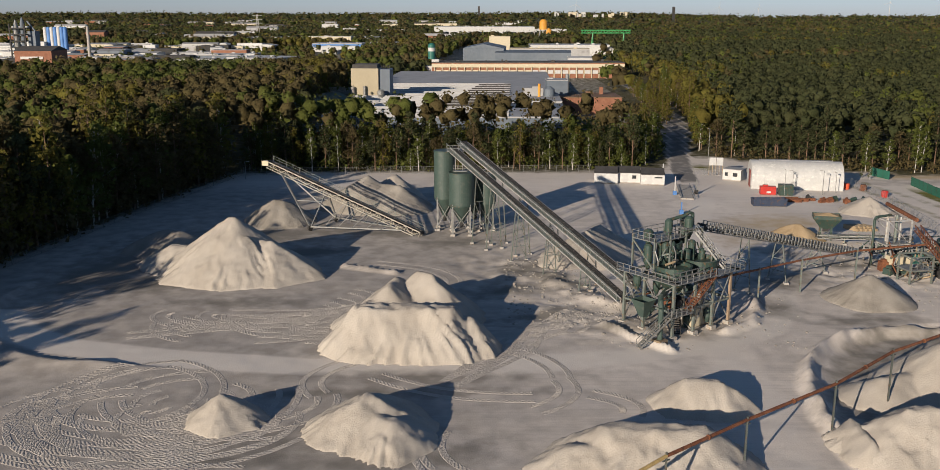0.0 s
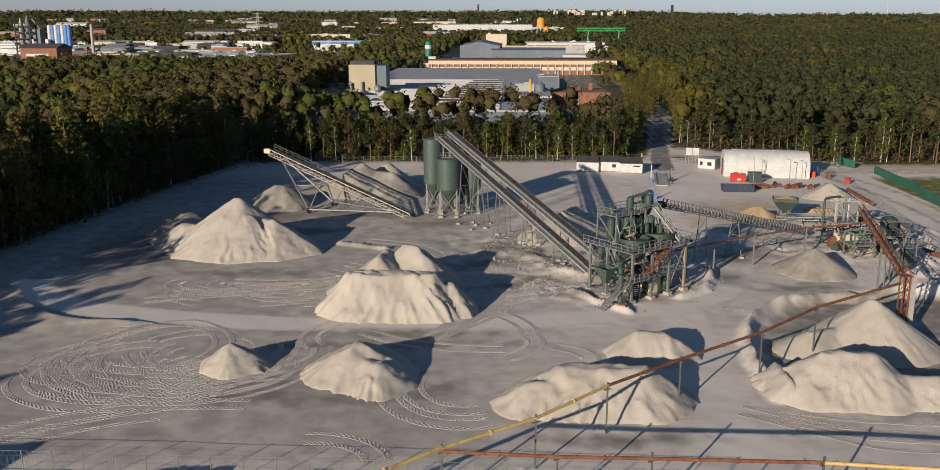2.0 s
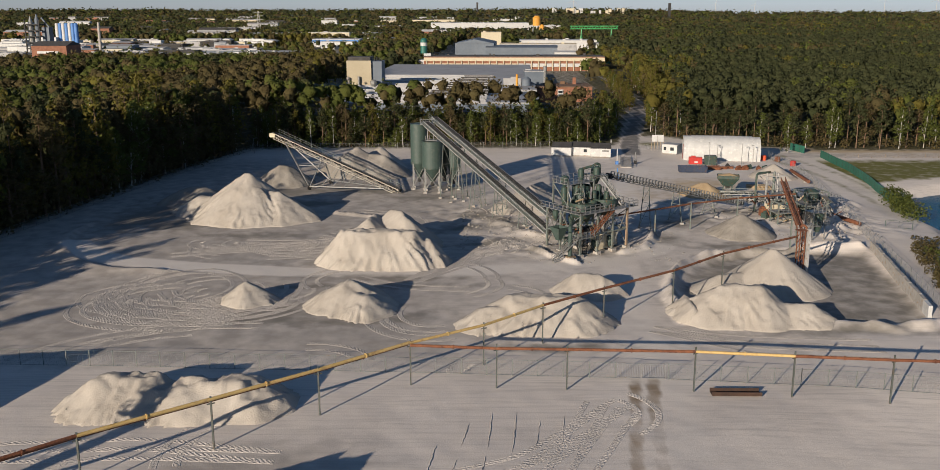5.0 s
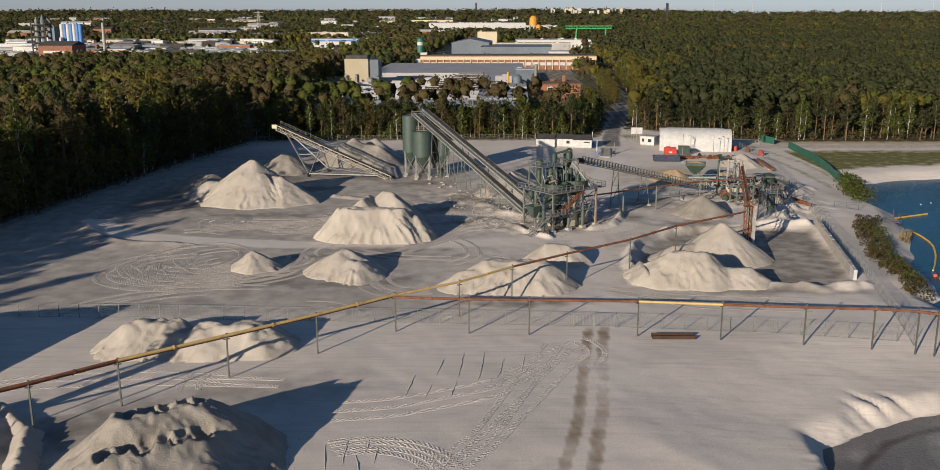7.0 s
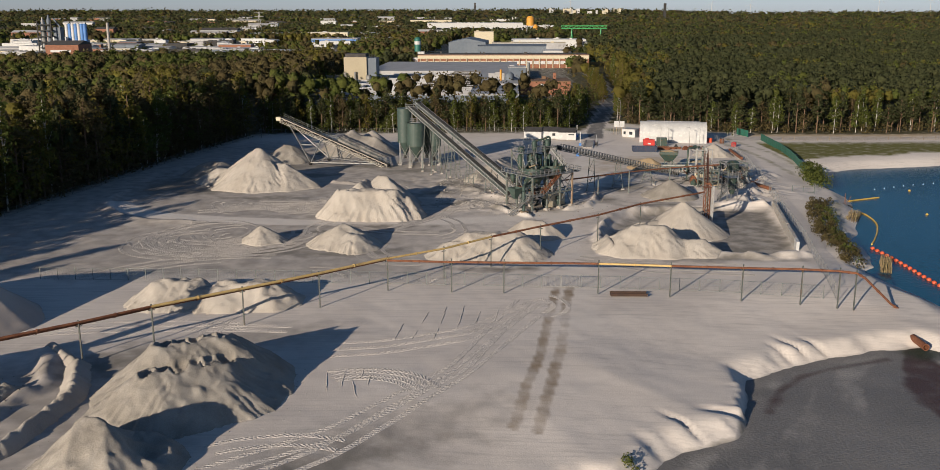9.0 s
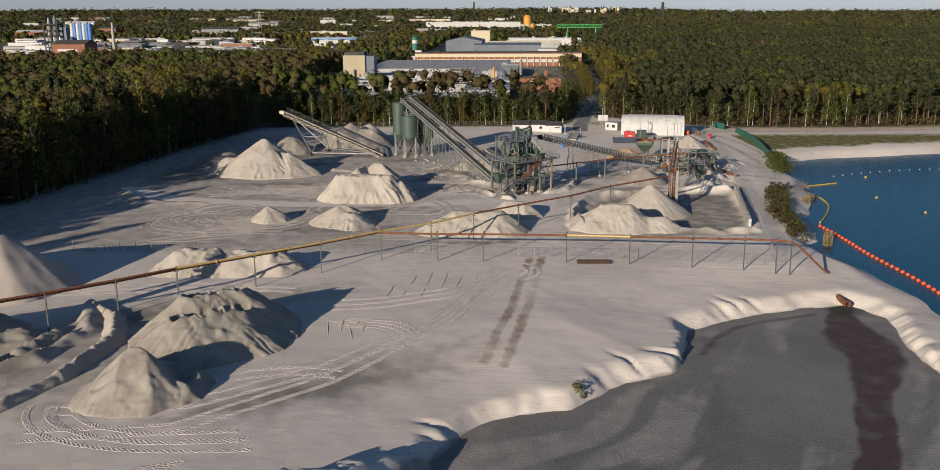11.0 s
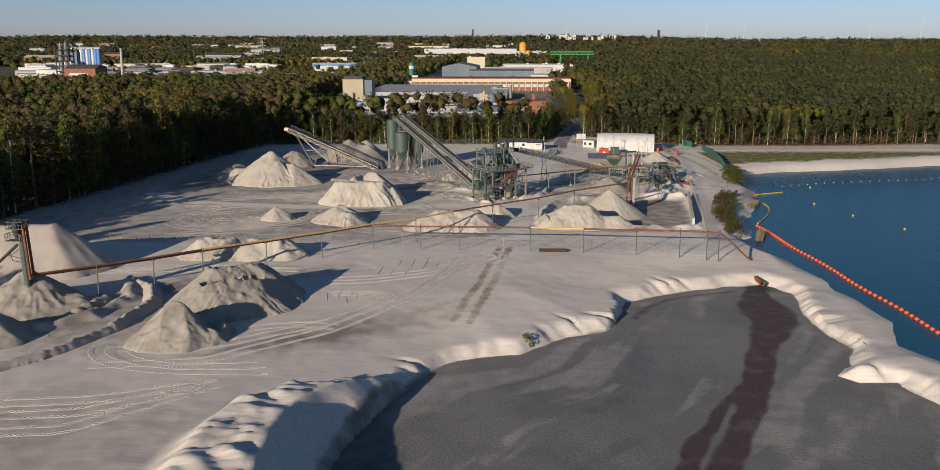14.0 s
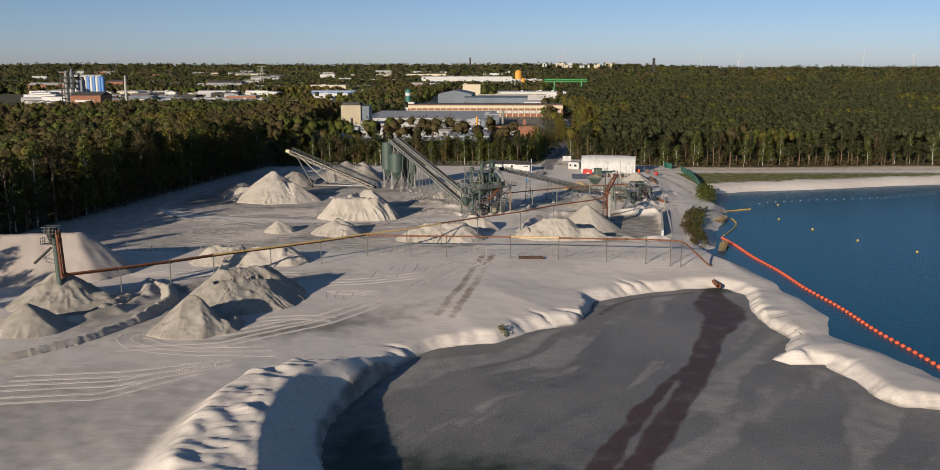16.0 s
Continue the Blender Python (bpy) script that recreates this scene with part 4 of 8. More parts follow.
# ---- buildings beyond the trees ----
def block(name, label, x, y, sx, sy, h, wall, roof, rz=0.0, pitch=0.0, windows=0, band=None, doors=0, category="building", parapet=0.4):
    """A building centred on x, y: walls, a flat or pitched roof, a coloured band, windows and doors on the side that faces south."""
    b = thing(name, x, y, 0, rz, label, category)
    Form().box(0, 0, -0.5, sx, sy, h + 0.5).make("wall", wall, b)
    f = Form()
    if pitch:
        ps = [(-sx / 2 - 0.3, -sy / 2 - 0.3, h + 0.01), (sx / 2 + 0.3, -sy / 2 - 0.3, h + 0.01), (sx / 2 + 0.3, sy / 2 + 0.3, h + 0.01), (-sx / 2 - 0.3, sy / 2 + 0.3, h + 0.01)]
        if sx >= sy:
            ps += [(-sx / 2 - 0.3, 0, h + pitch), (sx / 2 + 0.3, 0, h + pitch)]
            f.put(ps, [[0, 1, 5, 4], [2, 3, 4, 5], [1, 2, 5], [3, 0, 4], [3, 2, 1, 0]])
        else:
            ps += [(0, -sy / 2 - 0.3, h + pitch), (0, sy / 2 + 0.3, h + pitch)]
            f.put(ps, [[1, 2, 5, 4], [3, 0, 4, 5], [0, 1, 4], [2, 3, 5], [3, 2, 1, 0]])
    else:
        f.box(0, 0, h + 0.004, sx + 0.3, sy + 0.3, parapet)
        for i in range(int(sx * sy / 500) + 1):
            f.box(rr.uniform(-0.4, 0.4) * sx, rr.uniform(-0.4, 0.4) * sy, h + parapet, rr.uniform(1, 3), rr.uniform(1, 3), rr.uniform(0.5, 1.4))
    f.make("roof", roof, b)
    if band:
        Form().box(0, -sy / 2 - 0.03, h * 0.62, sx * 0.995, 0.1, h * 0.33).make("band", band, b)
    for i in range(windows):
        u = (i + 0.5) / windows - 0.5
        Form().box(u * sx, -sy / 2 - 0.05, h * 0.35, sx / windows * 0.6, 0.14, h * 0.24).make("window", GLASS, b)
    for i in range(doors):
        u = (i + 0.5) / doors - 0.5
        Form().box(u * sx, -sy / 2 - 0.06, 0, min(4, sx / doors * 0.5), 0.16, h * 0.45).make("door", DARKVOID, b)
    return b


# sawtooth works behind the tree belt
works = thing("factory", -3, 382, 0, -2.5, "long low factory with pale and dark sawtooth roofs", "factory")
Form().box(0, 0, 0, 86, 250, 7.2).make("wall", BLUEGREY, works)
Form().box(-1, 76, 7.204, 88, 98, 0.7).make("roof", GREYROOF, works)
Form().box(14, -110, 7.204, 58, 30, 0.5).make("roof", GREYROOF, works)
Form().box(31, -20, 7.204, 24, 100, 0.8).make("roof", GREYROOF, works)
for i in range(13):
    y0 = -124 + i * 11.5
    for xa, xb, slope, face in ((-43, -8 + i * 1.2, GREYROOF, LIGHTROOF), (-8 + i * 1.2, 22, DARKROOF if i > 2 else GREYROOF, DARKROOF if i > 2 else GREYROOF)):
        Form().put([(xa, y0 + 1.7, 8.4), (xb, y0 + 1.7, 8.4), (xb, y0 + 11.4, 7.21), (xa, y0 + 11.4, 7.21), (xa, y0 + 1.9, 7.21), (xb, y0 + 1.9, 7.21)], [[0, 1, 2, 3], [1, 5, 2], [4, 0, 3], [5, 4, 3, 2]]).make("roof_slope", slope, works)
        Form().put([(xa, y0, 7.21), (xb, y0, 7.21), (xb, y0 + 1.7, 8.42), (xa, y0 + 1.7, 8.42), (xa, y0 + 1.9, 7.21), (xb, y0 + 1.9, 7.21)], [[0, 1, 2, 3], [1, 5, 2], [4, 0, 3], [5, 4, 3, 2]]).make("rooflight", face, works)
        Form().beam((xa, y0 + 1.7, 8.46), (xb, y0 + 1.7, 8.46), 0.3, 0.22).make("ridge_cap", GREYROOF, works)
for i in range(7):
    Form().box(-40 + i * 6, -125.1, 2.2, 3.2, 0.3, 2.6).make("window", GLASS, works)
Form().box(-30, -125.2, 0.4, 30, 0.25, 1.6).make("red_band", REDPAINT, works)
tower = thing("process_tower", -44, 338, 0, -2.5, "tall windowless beige cladding tower with a dark roof", "tower")
Form().box(0, 0, 0, 11.5, 12, 19.6).make("wall", BEIGE, tower)
Form().box(8, 0.5, 0, 5, 11, 19.2).make("grey_side", BLUEGREY, tower)
Form().box(0, 0, 19.604, 10.5, 10, 1.6).make("roof", DARKROOF, tower)
for k in range(5):
    Form().box(7 + k * 0.8, -3, 19.2, 0.25, 0.25, 1.6 + 0.3 * (k % 2)).make("vent", DARKVOID, tower)
Form().tube((-5, -7, 0), (-5, -7, 12), 0.8).make("flue", CONCRETE, tower)
Form().tube((0, -7, 0), (0, -7, 12.4), 0.55).make("flue", GALV, tower)
Form().lathe(7, -8, [(1.0, 0), (1.0, 8), (1.5, 9), (1.5, 10.4), (0.8, 11)], 14).make("filter", GALV, tower)
Form().pipe([(-4, -8.5, 0), (-4, -8.5, 5.5), (-1.5, -8.5, 6.6), (1, -8.5, 5), (5, -8.5, 5.5), (5, -8.5, 2)], 0.6).make("duct", TEAL, tower)
b = block("filter_house", "grey cube of a filter house beside the factory roof", 38, 352, 9, 12, 13.5, BLUEGREY, GREYROOF)
b = block("filter_house", "low pale annex with round silo beside the factory", 27, 338, 8, 8, 11, GREYROOF, GREYROOF)
t = thing("dust_silo", 33.5, 333, 0, 0, "small grey dust silo on the factory yard", "silo")
Form().lathe(0, 0, [(0.4, 4), (2.2, 6.5), (2.2, 11), (0.5, 12.2)], 20).make("vessel", BLUEGREY, t, smooth=False)
Form().box(0, 0, 0, 3, 3, 4.2).make("frame", DARKVOID, t)
t = thing("chimney", 29, 330, 0, 0, "ochre steel chimney on the factory yard", "chimney")
Form().tube((0, 0, 0), (0, 0, 13.5), 0.55).make("shaft", OCHRE, t)
b = block("brick_office", "red brick office with a brown flat roof", 52, 350, 26, 24, 6.8, BRICK, surface("brown_roof", (0.13, 0.075, 0.045), (0.20, 0.12, 0.07), 0.1, 0.95), category="office building")
Form().box(-2, -12.15, 0.6, 2.6, 0.3, 5.2).make("white_window_strip", WHITE, b)
for k in range(3):
    Form().box(-2, -12.35, 0.9 + 1.6 * k, 2.0, 0.2, 1.1).make("window", GLASS, b)
Form().box(6, 3, 7.2, 1.6, 1.6, 3.2).make("roof_stack", BRICK, b)
block("white_annex", "small white annex beside the brick office", 36, 362, 10, 8, 4.2, WHITE, DARKROOF, windows=4)
t = thing("steel_stack", 46, 384, 0, 0, "galvanised steel stack beside the factory", "chimney")
Form().tube((0, 0, 0), (0, 0, 14), 0.9).make("shaft", GALV, t)
# long brick and white hall, with the halls and tanks behind it
b = block("long_hall", "long hall with white fascia over red brick bays", 38, 575, 128, 22, 10, BRICK, DARKROOF, -1.0, category="factory hall")
Form().box(0, -11.2, 7.0, 128, 0.35, 2.4).make("fascia", CREAM, b)
for k in range(26):
    Form().box(-62 + k * 4.96, -11.5, 0, 0.6, 0.7, 7.5).make("pier", CREAM, b)
    if k < 25:
        Form().box(-59.5 + k * 4.96, -11.1, 3.0, 3.6, 0.4, 2.3).make("window", WHITE if k > 12 else CREAM, b)
t = thing("tank_tower", -27, 574, 0, 0, "teal tank standing on a white concrete frame", "tank")
Form().box(0, 0, 0, 9, 8, 7.5).box(3, 0, 7.5, 5, 6, 4.5).make("base", WHITE, t)
Form().lathe(0.5, 0, [(2.4, 12), (2.4, 21.5), (1.2, 22.6)], 18).make("tank", TEAL, t)
Form().lathe(0.5, 0, [(2.45, 17.2), (2.45, 19.6)], 18).make("white_band", WHITE, t)
block("dark_hall", "blue-grey pitched storage hall", 12, 760, 34, 60, 13.5, BLUEGREY, BLUEGREY, -4, 3.5, category="storage hall")
block("dark_hall", "blue-grey low storage hall", 52, 735, 62, 40, 10.5, BLUEGREY, BLUEGREY, -4, 1.5, category="storage hall")
block("cream_tower", "cream block-like silo building", 27, 860, 20, 20, 20, CREAM, CREAM)
block("workshop", "pale workshop with low roof", 100, 700, 44, 20, 7.5, WHITE, LIGHTROOF, -4, 1.0)
block("workshop", "red brick yard building", 82, 672, 46, 10, 6, BRICK, GREYROOF, -2)
block("warehouse", "white warehouse with flat roof", 98, 900, 80, 40, 11, WHITE, LIGHTROOF, -3, category="warehouse")
block("warehouse", "grey warehouse with beige roof", 72, 820, 74, 24, 10, GREYROOF, CREAM, -3, category="warehouse")
block("warehouse", "white warehouse with flat roof", 150, 860, 46, 30, 9, WHITE, LIGHTROOF, -3, category="warehouse")
tank = thing("tank", 96, 652, 0, 0, "teal upright tank with white top", "tank", "tank row")
Form().lathe(0, 0, [(2.1, 0), (2.1, 8.5), (0.8, 9.6)], 18).make("shell", TEAL, tank)
Form().lathe(0, 0, [(2.14, 7.2), (2.14, 8.3)], 18).make("rim", WHITE, tank)
for k in range(1, 5):
    copy_thing(tank, pose(96 + 5.2 * k, 652 + (k % 2) * 3, 0))
t = thing("batching_tower", 106, 1354, 0, 0, "ochre batching tower with silo top", "tower")
Form().lathe(0, 0, [(6, 18), (6, 30), (3, 33)], 18).make("silo", OCHRE, t)
Form().lathe(8, -4, [(4, 12), (4, 17), (1.5, 20)], 18).make("silo", OCHRE, t)
for a in (-1, 1):
    for c in (-1, 1):
        Form().beam((a * 8, c * 6, 0), (a * 4, c * 4, 19), 1.2).make("leg", GALV, t)
t = thing("gantry_crane", 146, 976, 0, 0, "green lattice gantry crane", "crane")
f = Form()
for z in (21, 24):
    f.beam((-27, 0, z), (27, 0, z), 0.9)
for k in range(18):
    f.beam((-27 + 3 * k, 0, 21 if k % 2 else 24), (-24 + 3 * k, 0, 24 if k % 2 else 21), 0.5)
f.make("girder", CRANE, t)
for s in (-14, 20):
    Form().beam((s - 2, -4, 0), (s, 0, 21), 0.9).beam((s + 2, 4, 0), (s, 0, 21), 0.9).make("leg", CRANE, t)
block("warehouse", "very long white distribution hall", 20, 1530, 165, 60, 20, WHITE, LIGHTROOF, category="warehouse", windows=12)
block("warehouse", "long white distribution hall", 130, 1620, 70, 40, 14, WHITE, LIGHTROOF, category="warehouse")
block("warehouse", "long pale grey warehouse", -215, 1290, 200, 60, 9, GREYROOF, LIGHTROOF, category="warehouse")
block("warehouse", "white works hall with blue band", -150, 1010, 55, 36, 9, WHITE, GREYROOF, band=BLUE, category="warehouse")
block("warehouse", "white works hall with blue band", -88, 1040, 60, 36, 9, WHITE, LIGHTROOF, band=BLUE, category="warehouse")
block("warehouse", "white works hall with windows", -140, 940, 36, 16, 8, WHITE, LIGHTROOF, windows=6, category="warehouse")
block("warehouse", "low grey workshop among trees", -165, 690, 44, 40, 8, GREYROOF, LIGHTROOF, -20, windows=5, category="warehouse")
t = thing("arched_store", -66, 352, 0, -20, "pale green arched store among trees", "storage hall")
n = 14
ring = [(8 * math.cos(math.pi * i / n), 7 * math.sin(math.pi * i / n)) for i in range(n + 1)]
Form().put([(u, w, z) for w in (-14, 14) for u, z in ring], [[i, i + 1, n + 2 + i, n + 1 + i] for i in range(n)] + [list(range(n + 1))[::-1], list(range(n + 1, 2 * n + 2))]).make(
    "vault", surface("pale_green_sheet", (0.13, 0.17, 0.13), (0.19, 0.22, 0.17), 0.2, 0.8), t)
# plant on the horizon to the west
b = block("red_plant", "red and white brick plant building", -306, 610, 26, 26, 16.5, BRICK, DARKROOF, pitch=3.0, category="plant")
for k in range(3):
    Form().box(-1, -13.2, 2.5 + 4.2 * k, 16, 0.4, 1.7).make("white_band", WHITE, b)
t = thing("process_tower", -362, 700, 0, 0, "dark steel process tower with pipes", "tower")
f = Form()
for k in range(7):
    f.box(0, 0, 5 * k, 13, 12, 0.8)
for a in (-6, 6):
    for c in (-5.5, 5.5):
        f.beam((a, c, 0), (a, c, 34), 0.9)
f.make("frame", DARKVOID, t)
for k, (a, r) in enumerate(((-3, 2.4), (2.5, 1.8))):
    Form().lathe(a, -1, [(r, 0), (r, 30 + 4 * k), (0.4, 37 + 2 * k)], 12).make("column", GALV if k == 0 else BLUEGREY, t)
Form().beam((6, 0, 36), (12, 0, 28), 1.0).box(9, 3, 8, 6, 8, 20).make("duct", BLUEGREY, t)
b = thing("silo_block", -379, 800, 0, 0, "block of blue and white striped silos", "silo")
for k in range(7):
    Form().lathe(-8 + 3 * k, 0, [(1.9, 0), (1.9, 29), (1.2, 30)], 14).make("silo", BLUE if k % 2 or k > 4 else WHITE, b)
Form().box(-16, 0, 0, 18, 14, 17).make("annex", WHITE, b)
t = thing("chimney", -312, 710, 0, 0, "slim tall concrete chimney", "chimney")
Form().tube((0, 0, 0), (0, 0, 32), 1.5, 1.1, 14).make("shaft", CONCRETE, t)
rq = random.Random(11)
mats = [(WHITE, LIGHTROOF), (WHITE, WHITE), (WHITE, GREYROOF), (GREYROOF, LIGHTROOF), (BLUEGREY, GREYROOF), (CREAM, GREYROOF), (DARKVOID, DARKROOF), (WHITE, WHITE), (BRICK, GREYROOF)]
for k in range(120):
    y = rq.uniform(570, 1060)
    x = rq.uniform(-0.47, -0.20) * (y + 130)
    w, r = mats[rq.randrange(len(mats))]
    block("works_building", "low works building on the far industrial estate", x, y, rq.uniform(10, 46), rq.uniform(8, 24), rq.uniform(4, 9), w, r, rq.uniform(-8, 8), rq.choice((0, 0, 1.2)), rq.choice((0, 4, 6)))
for k in range(14):
    block("works_building", "small building in the works yard", rq.uniform(60, 150), rq.uniform(600, 900), rq.uniform(5, 16), rq.uniform(5, 10), rq.uniform(3, 6), *mats[rq.randrange(9)])
for k in range(60):
    y = rq.uniform(1100, 3600)
    x = rq.uniform(-0.5, 0.06) * (y + 100)
    block("far_house", "pale far-off building among the woods", x, y, rq.uniform(15, 70), rq.uniform(10, 25), rq.uniform(9, 17), rq.choice((WHITE, CREAM, GREYROOF, BRICK)), rq.choice((LIGHTROOF, GREYROOF, DARKROOF)), 0, rq.choice((0, 3)))
for k in range(16):
    x = rq.uniform(300, 560)
    block("far_house", "white far-off building on the horizon", x * 1.25, 4300, rq.uniform(8, 22), 12, rq.uniform(34, 48), rq.choice((WHITE, CREAM)), LIGHTROOF)
block("far_tower", "dark brick water tower on the horizon", 748, 3500, 9, 9, 62, DARKVOID, DARKROOF, pitch=3, category="tower")
block("far_tower", "dark far-off church tower", 28, 4200, 8, 8, 60, DARKVOID, DARKROOF, pitch=12, category="tower")
for k, (x, y, hh) in enumerate(((2010, 4560, 92), (2330, 4700, 88), (470, 4300, 80), (1250, 4800, 70), (1450, 4800, 66))):
    t = thing("wind_turbine", x, y, 0, 0, "white wind turbine at rest on the horizon", "wind turbine", "far turbines")
    Form().tube((0, 0, 0), (0, 0, hh), 1.5, 0.9, 10).make("mast", LIGHTROOF, t)
    for a in (80, 200, 320):
        Form().tube((0, -3, hh), (0.45 * hh * math.cos(radians(a)), -3, hh + 0.45 * hh * math.sin(radians(a))), 0.8, 0.25, 5).make("blade", LIGHTROOF, t)
t = thing("power_pylon", -352, 1500, 0, 0, "grey lattice power pylon", "pylon")
f = Form()
for s in (-1, 1):
    f.beam((s * 4, 0, 0), (s * 0.6, 0, 40), 0.7)
for z in (26, 32, 38):
    f.beam((-8, 0, z), (8, 0, z), 0.6)
for k in range(9):
    f.beam((-4 + k * 0.38, 0, k * 4), (4 - k * 0.38, 0, k * 4 + 4), 0.4)
f.make("lattice", GALV, t)


# ---- the sand plant ----
def silo(x, y, r, z_top, z_cone, z_tip, legs=4, turn=45.0):
    s = thing("silo", x, y, 0, 0, "round dark green steel silo with conical base on legs", "silo", "silos of the sand plant")
    n = 40
    Form().lathe(0, 0, [(0.35, z_tip), (r, z_cone), (r, z_top), (r * 0.98, z_top + 0.02), (r - 0.12, z_top + 0.02), (r - 0.12, z_top - 0.5)], n, False).make("vessel", GREEN, s, smooth=False)
    Form().lathe(0, 0, [(r + 0.06, z_top - 0.22), (r + 0.06, z_top - 0.05)], n).make("rim", DARKGREEN, s)
    Form().lathe(0, 0, [(r + 0.05, z_cone - 0.1), (r + 0.05, z_cone + 0.1)], n).make("ring_girder", DARKGREEN, s)
    Form().lathe(0, 0, [(r - 0.1, z_top - 0.6), (r - 0.1, z_top - 0.35)], n).make("sand_fill", PILE_BROWN, s)
    for k in range(legs):
        a = radians(turn + 360 * k / legs)
        px, py = r * 0.96 * math.cos(a), r * 0.96 * math.sin(a)
        leg = Form().beam((px, py, 0.35), (px, py, z_cone + 0.3), 0.28).make("leg", GALV, s)
        Form().box(px, py, -0.3, 0.9, 0.9, 0.7).make("footing", CONCRETE, leg)
        Form().put([(px * 0.98, py * 0.98, z_cone - 0.8), (px + 0.35, py + 0.35, z_cone + 0.35), (px - 0.35, py - 0.35, z_cone + 0.35), (px * 1.04, py * 1.04, z_cone + 0.35)],
                   [[0, 1, 2], [0, 2, 3], [0, 3, 1], [1, 3, 2]]).make("gusset", GALV, leg)
        b = radians(turn + 360 * (k + 1) / legs)
        qx, qy = r * 0.96 * math.cos(b), r * 0.96 * math.sin(b)
        Form().beam((px, py, 0.8), (qx, qy, z_cone - 0.5), 0.12).make("brace", GALV, s)
        Form().beam((qx, qy, 0.8), (px, py, z_cone - 0.5), 0.12).make("brace", GALV, s)
    Form().box(0, 0, z_tip - 0.9, 0.8, 0.8, 0.95).make("outlet", DARKVOID, s)
    return s


s1 = silo(-4.4, 119.2, 2.1, 15.9, 6.4, 2.6)
s2 = silo(-1.0, 114.6, 2.5, 12.3, 5.9, 2.4)
s3 = silo(3.9, 118.2, 1.9, 11.3, 5.6, 2.2)
silo(1.6, 121.4, 2.1, 11.6, 5.8, 2.4)
Form().box(2.2, -1.2, 15.95, 3.4, 3.6, 0.15).make("platform", GALV, s1)
Form().rail([(0.6, -3.0, 16.1), (3.9, -3.0, 16.1), (3.9, 0.6, 16.1)], 1.1, 0.07, 1.1).make("platform_rail", GALV, s1)
Form().beam((2.2, -2.2, 12.3), (2.2, -2.2, 16), 0.2).beam((3.6, -2.4, 12.3), (3.6, -2.4, 16), 0.2).beam((3.6, 0.2, 12), (3.6, 0.2, 16), 0.2).make("platform_post", GALV, s1)
Form().box(-0.2, 0.6, 12.35, 2.6, 1.2, 0.12).make("platform", GALV, s2)
Form().rail([(-1.6, 0.1, 12.4), (1.2, 0.1, 12.4), (1.2, 1.3, 12.4)], 1.1, 0.07, 1.0).make("platform_rail", GALV, s2)
Form().rail([(-0.9, -1.6, 11.35), (1.3, -1.2, 11.35), (1.6, 0.6, 11.35)], 1.1, 0.07, 0.9).make("platform_rail", GALV, s3)


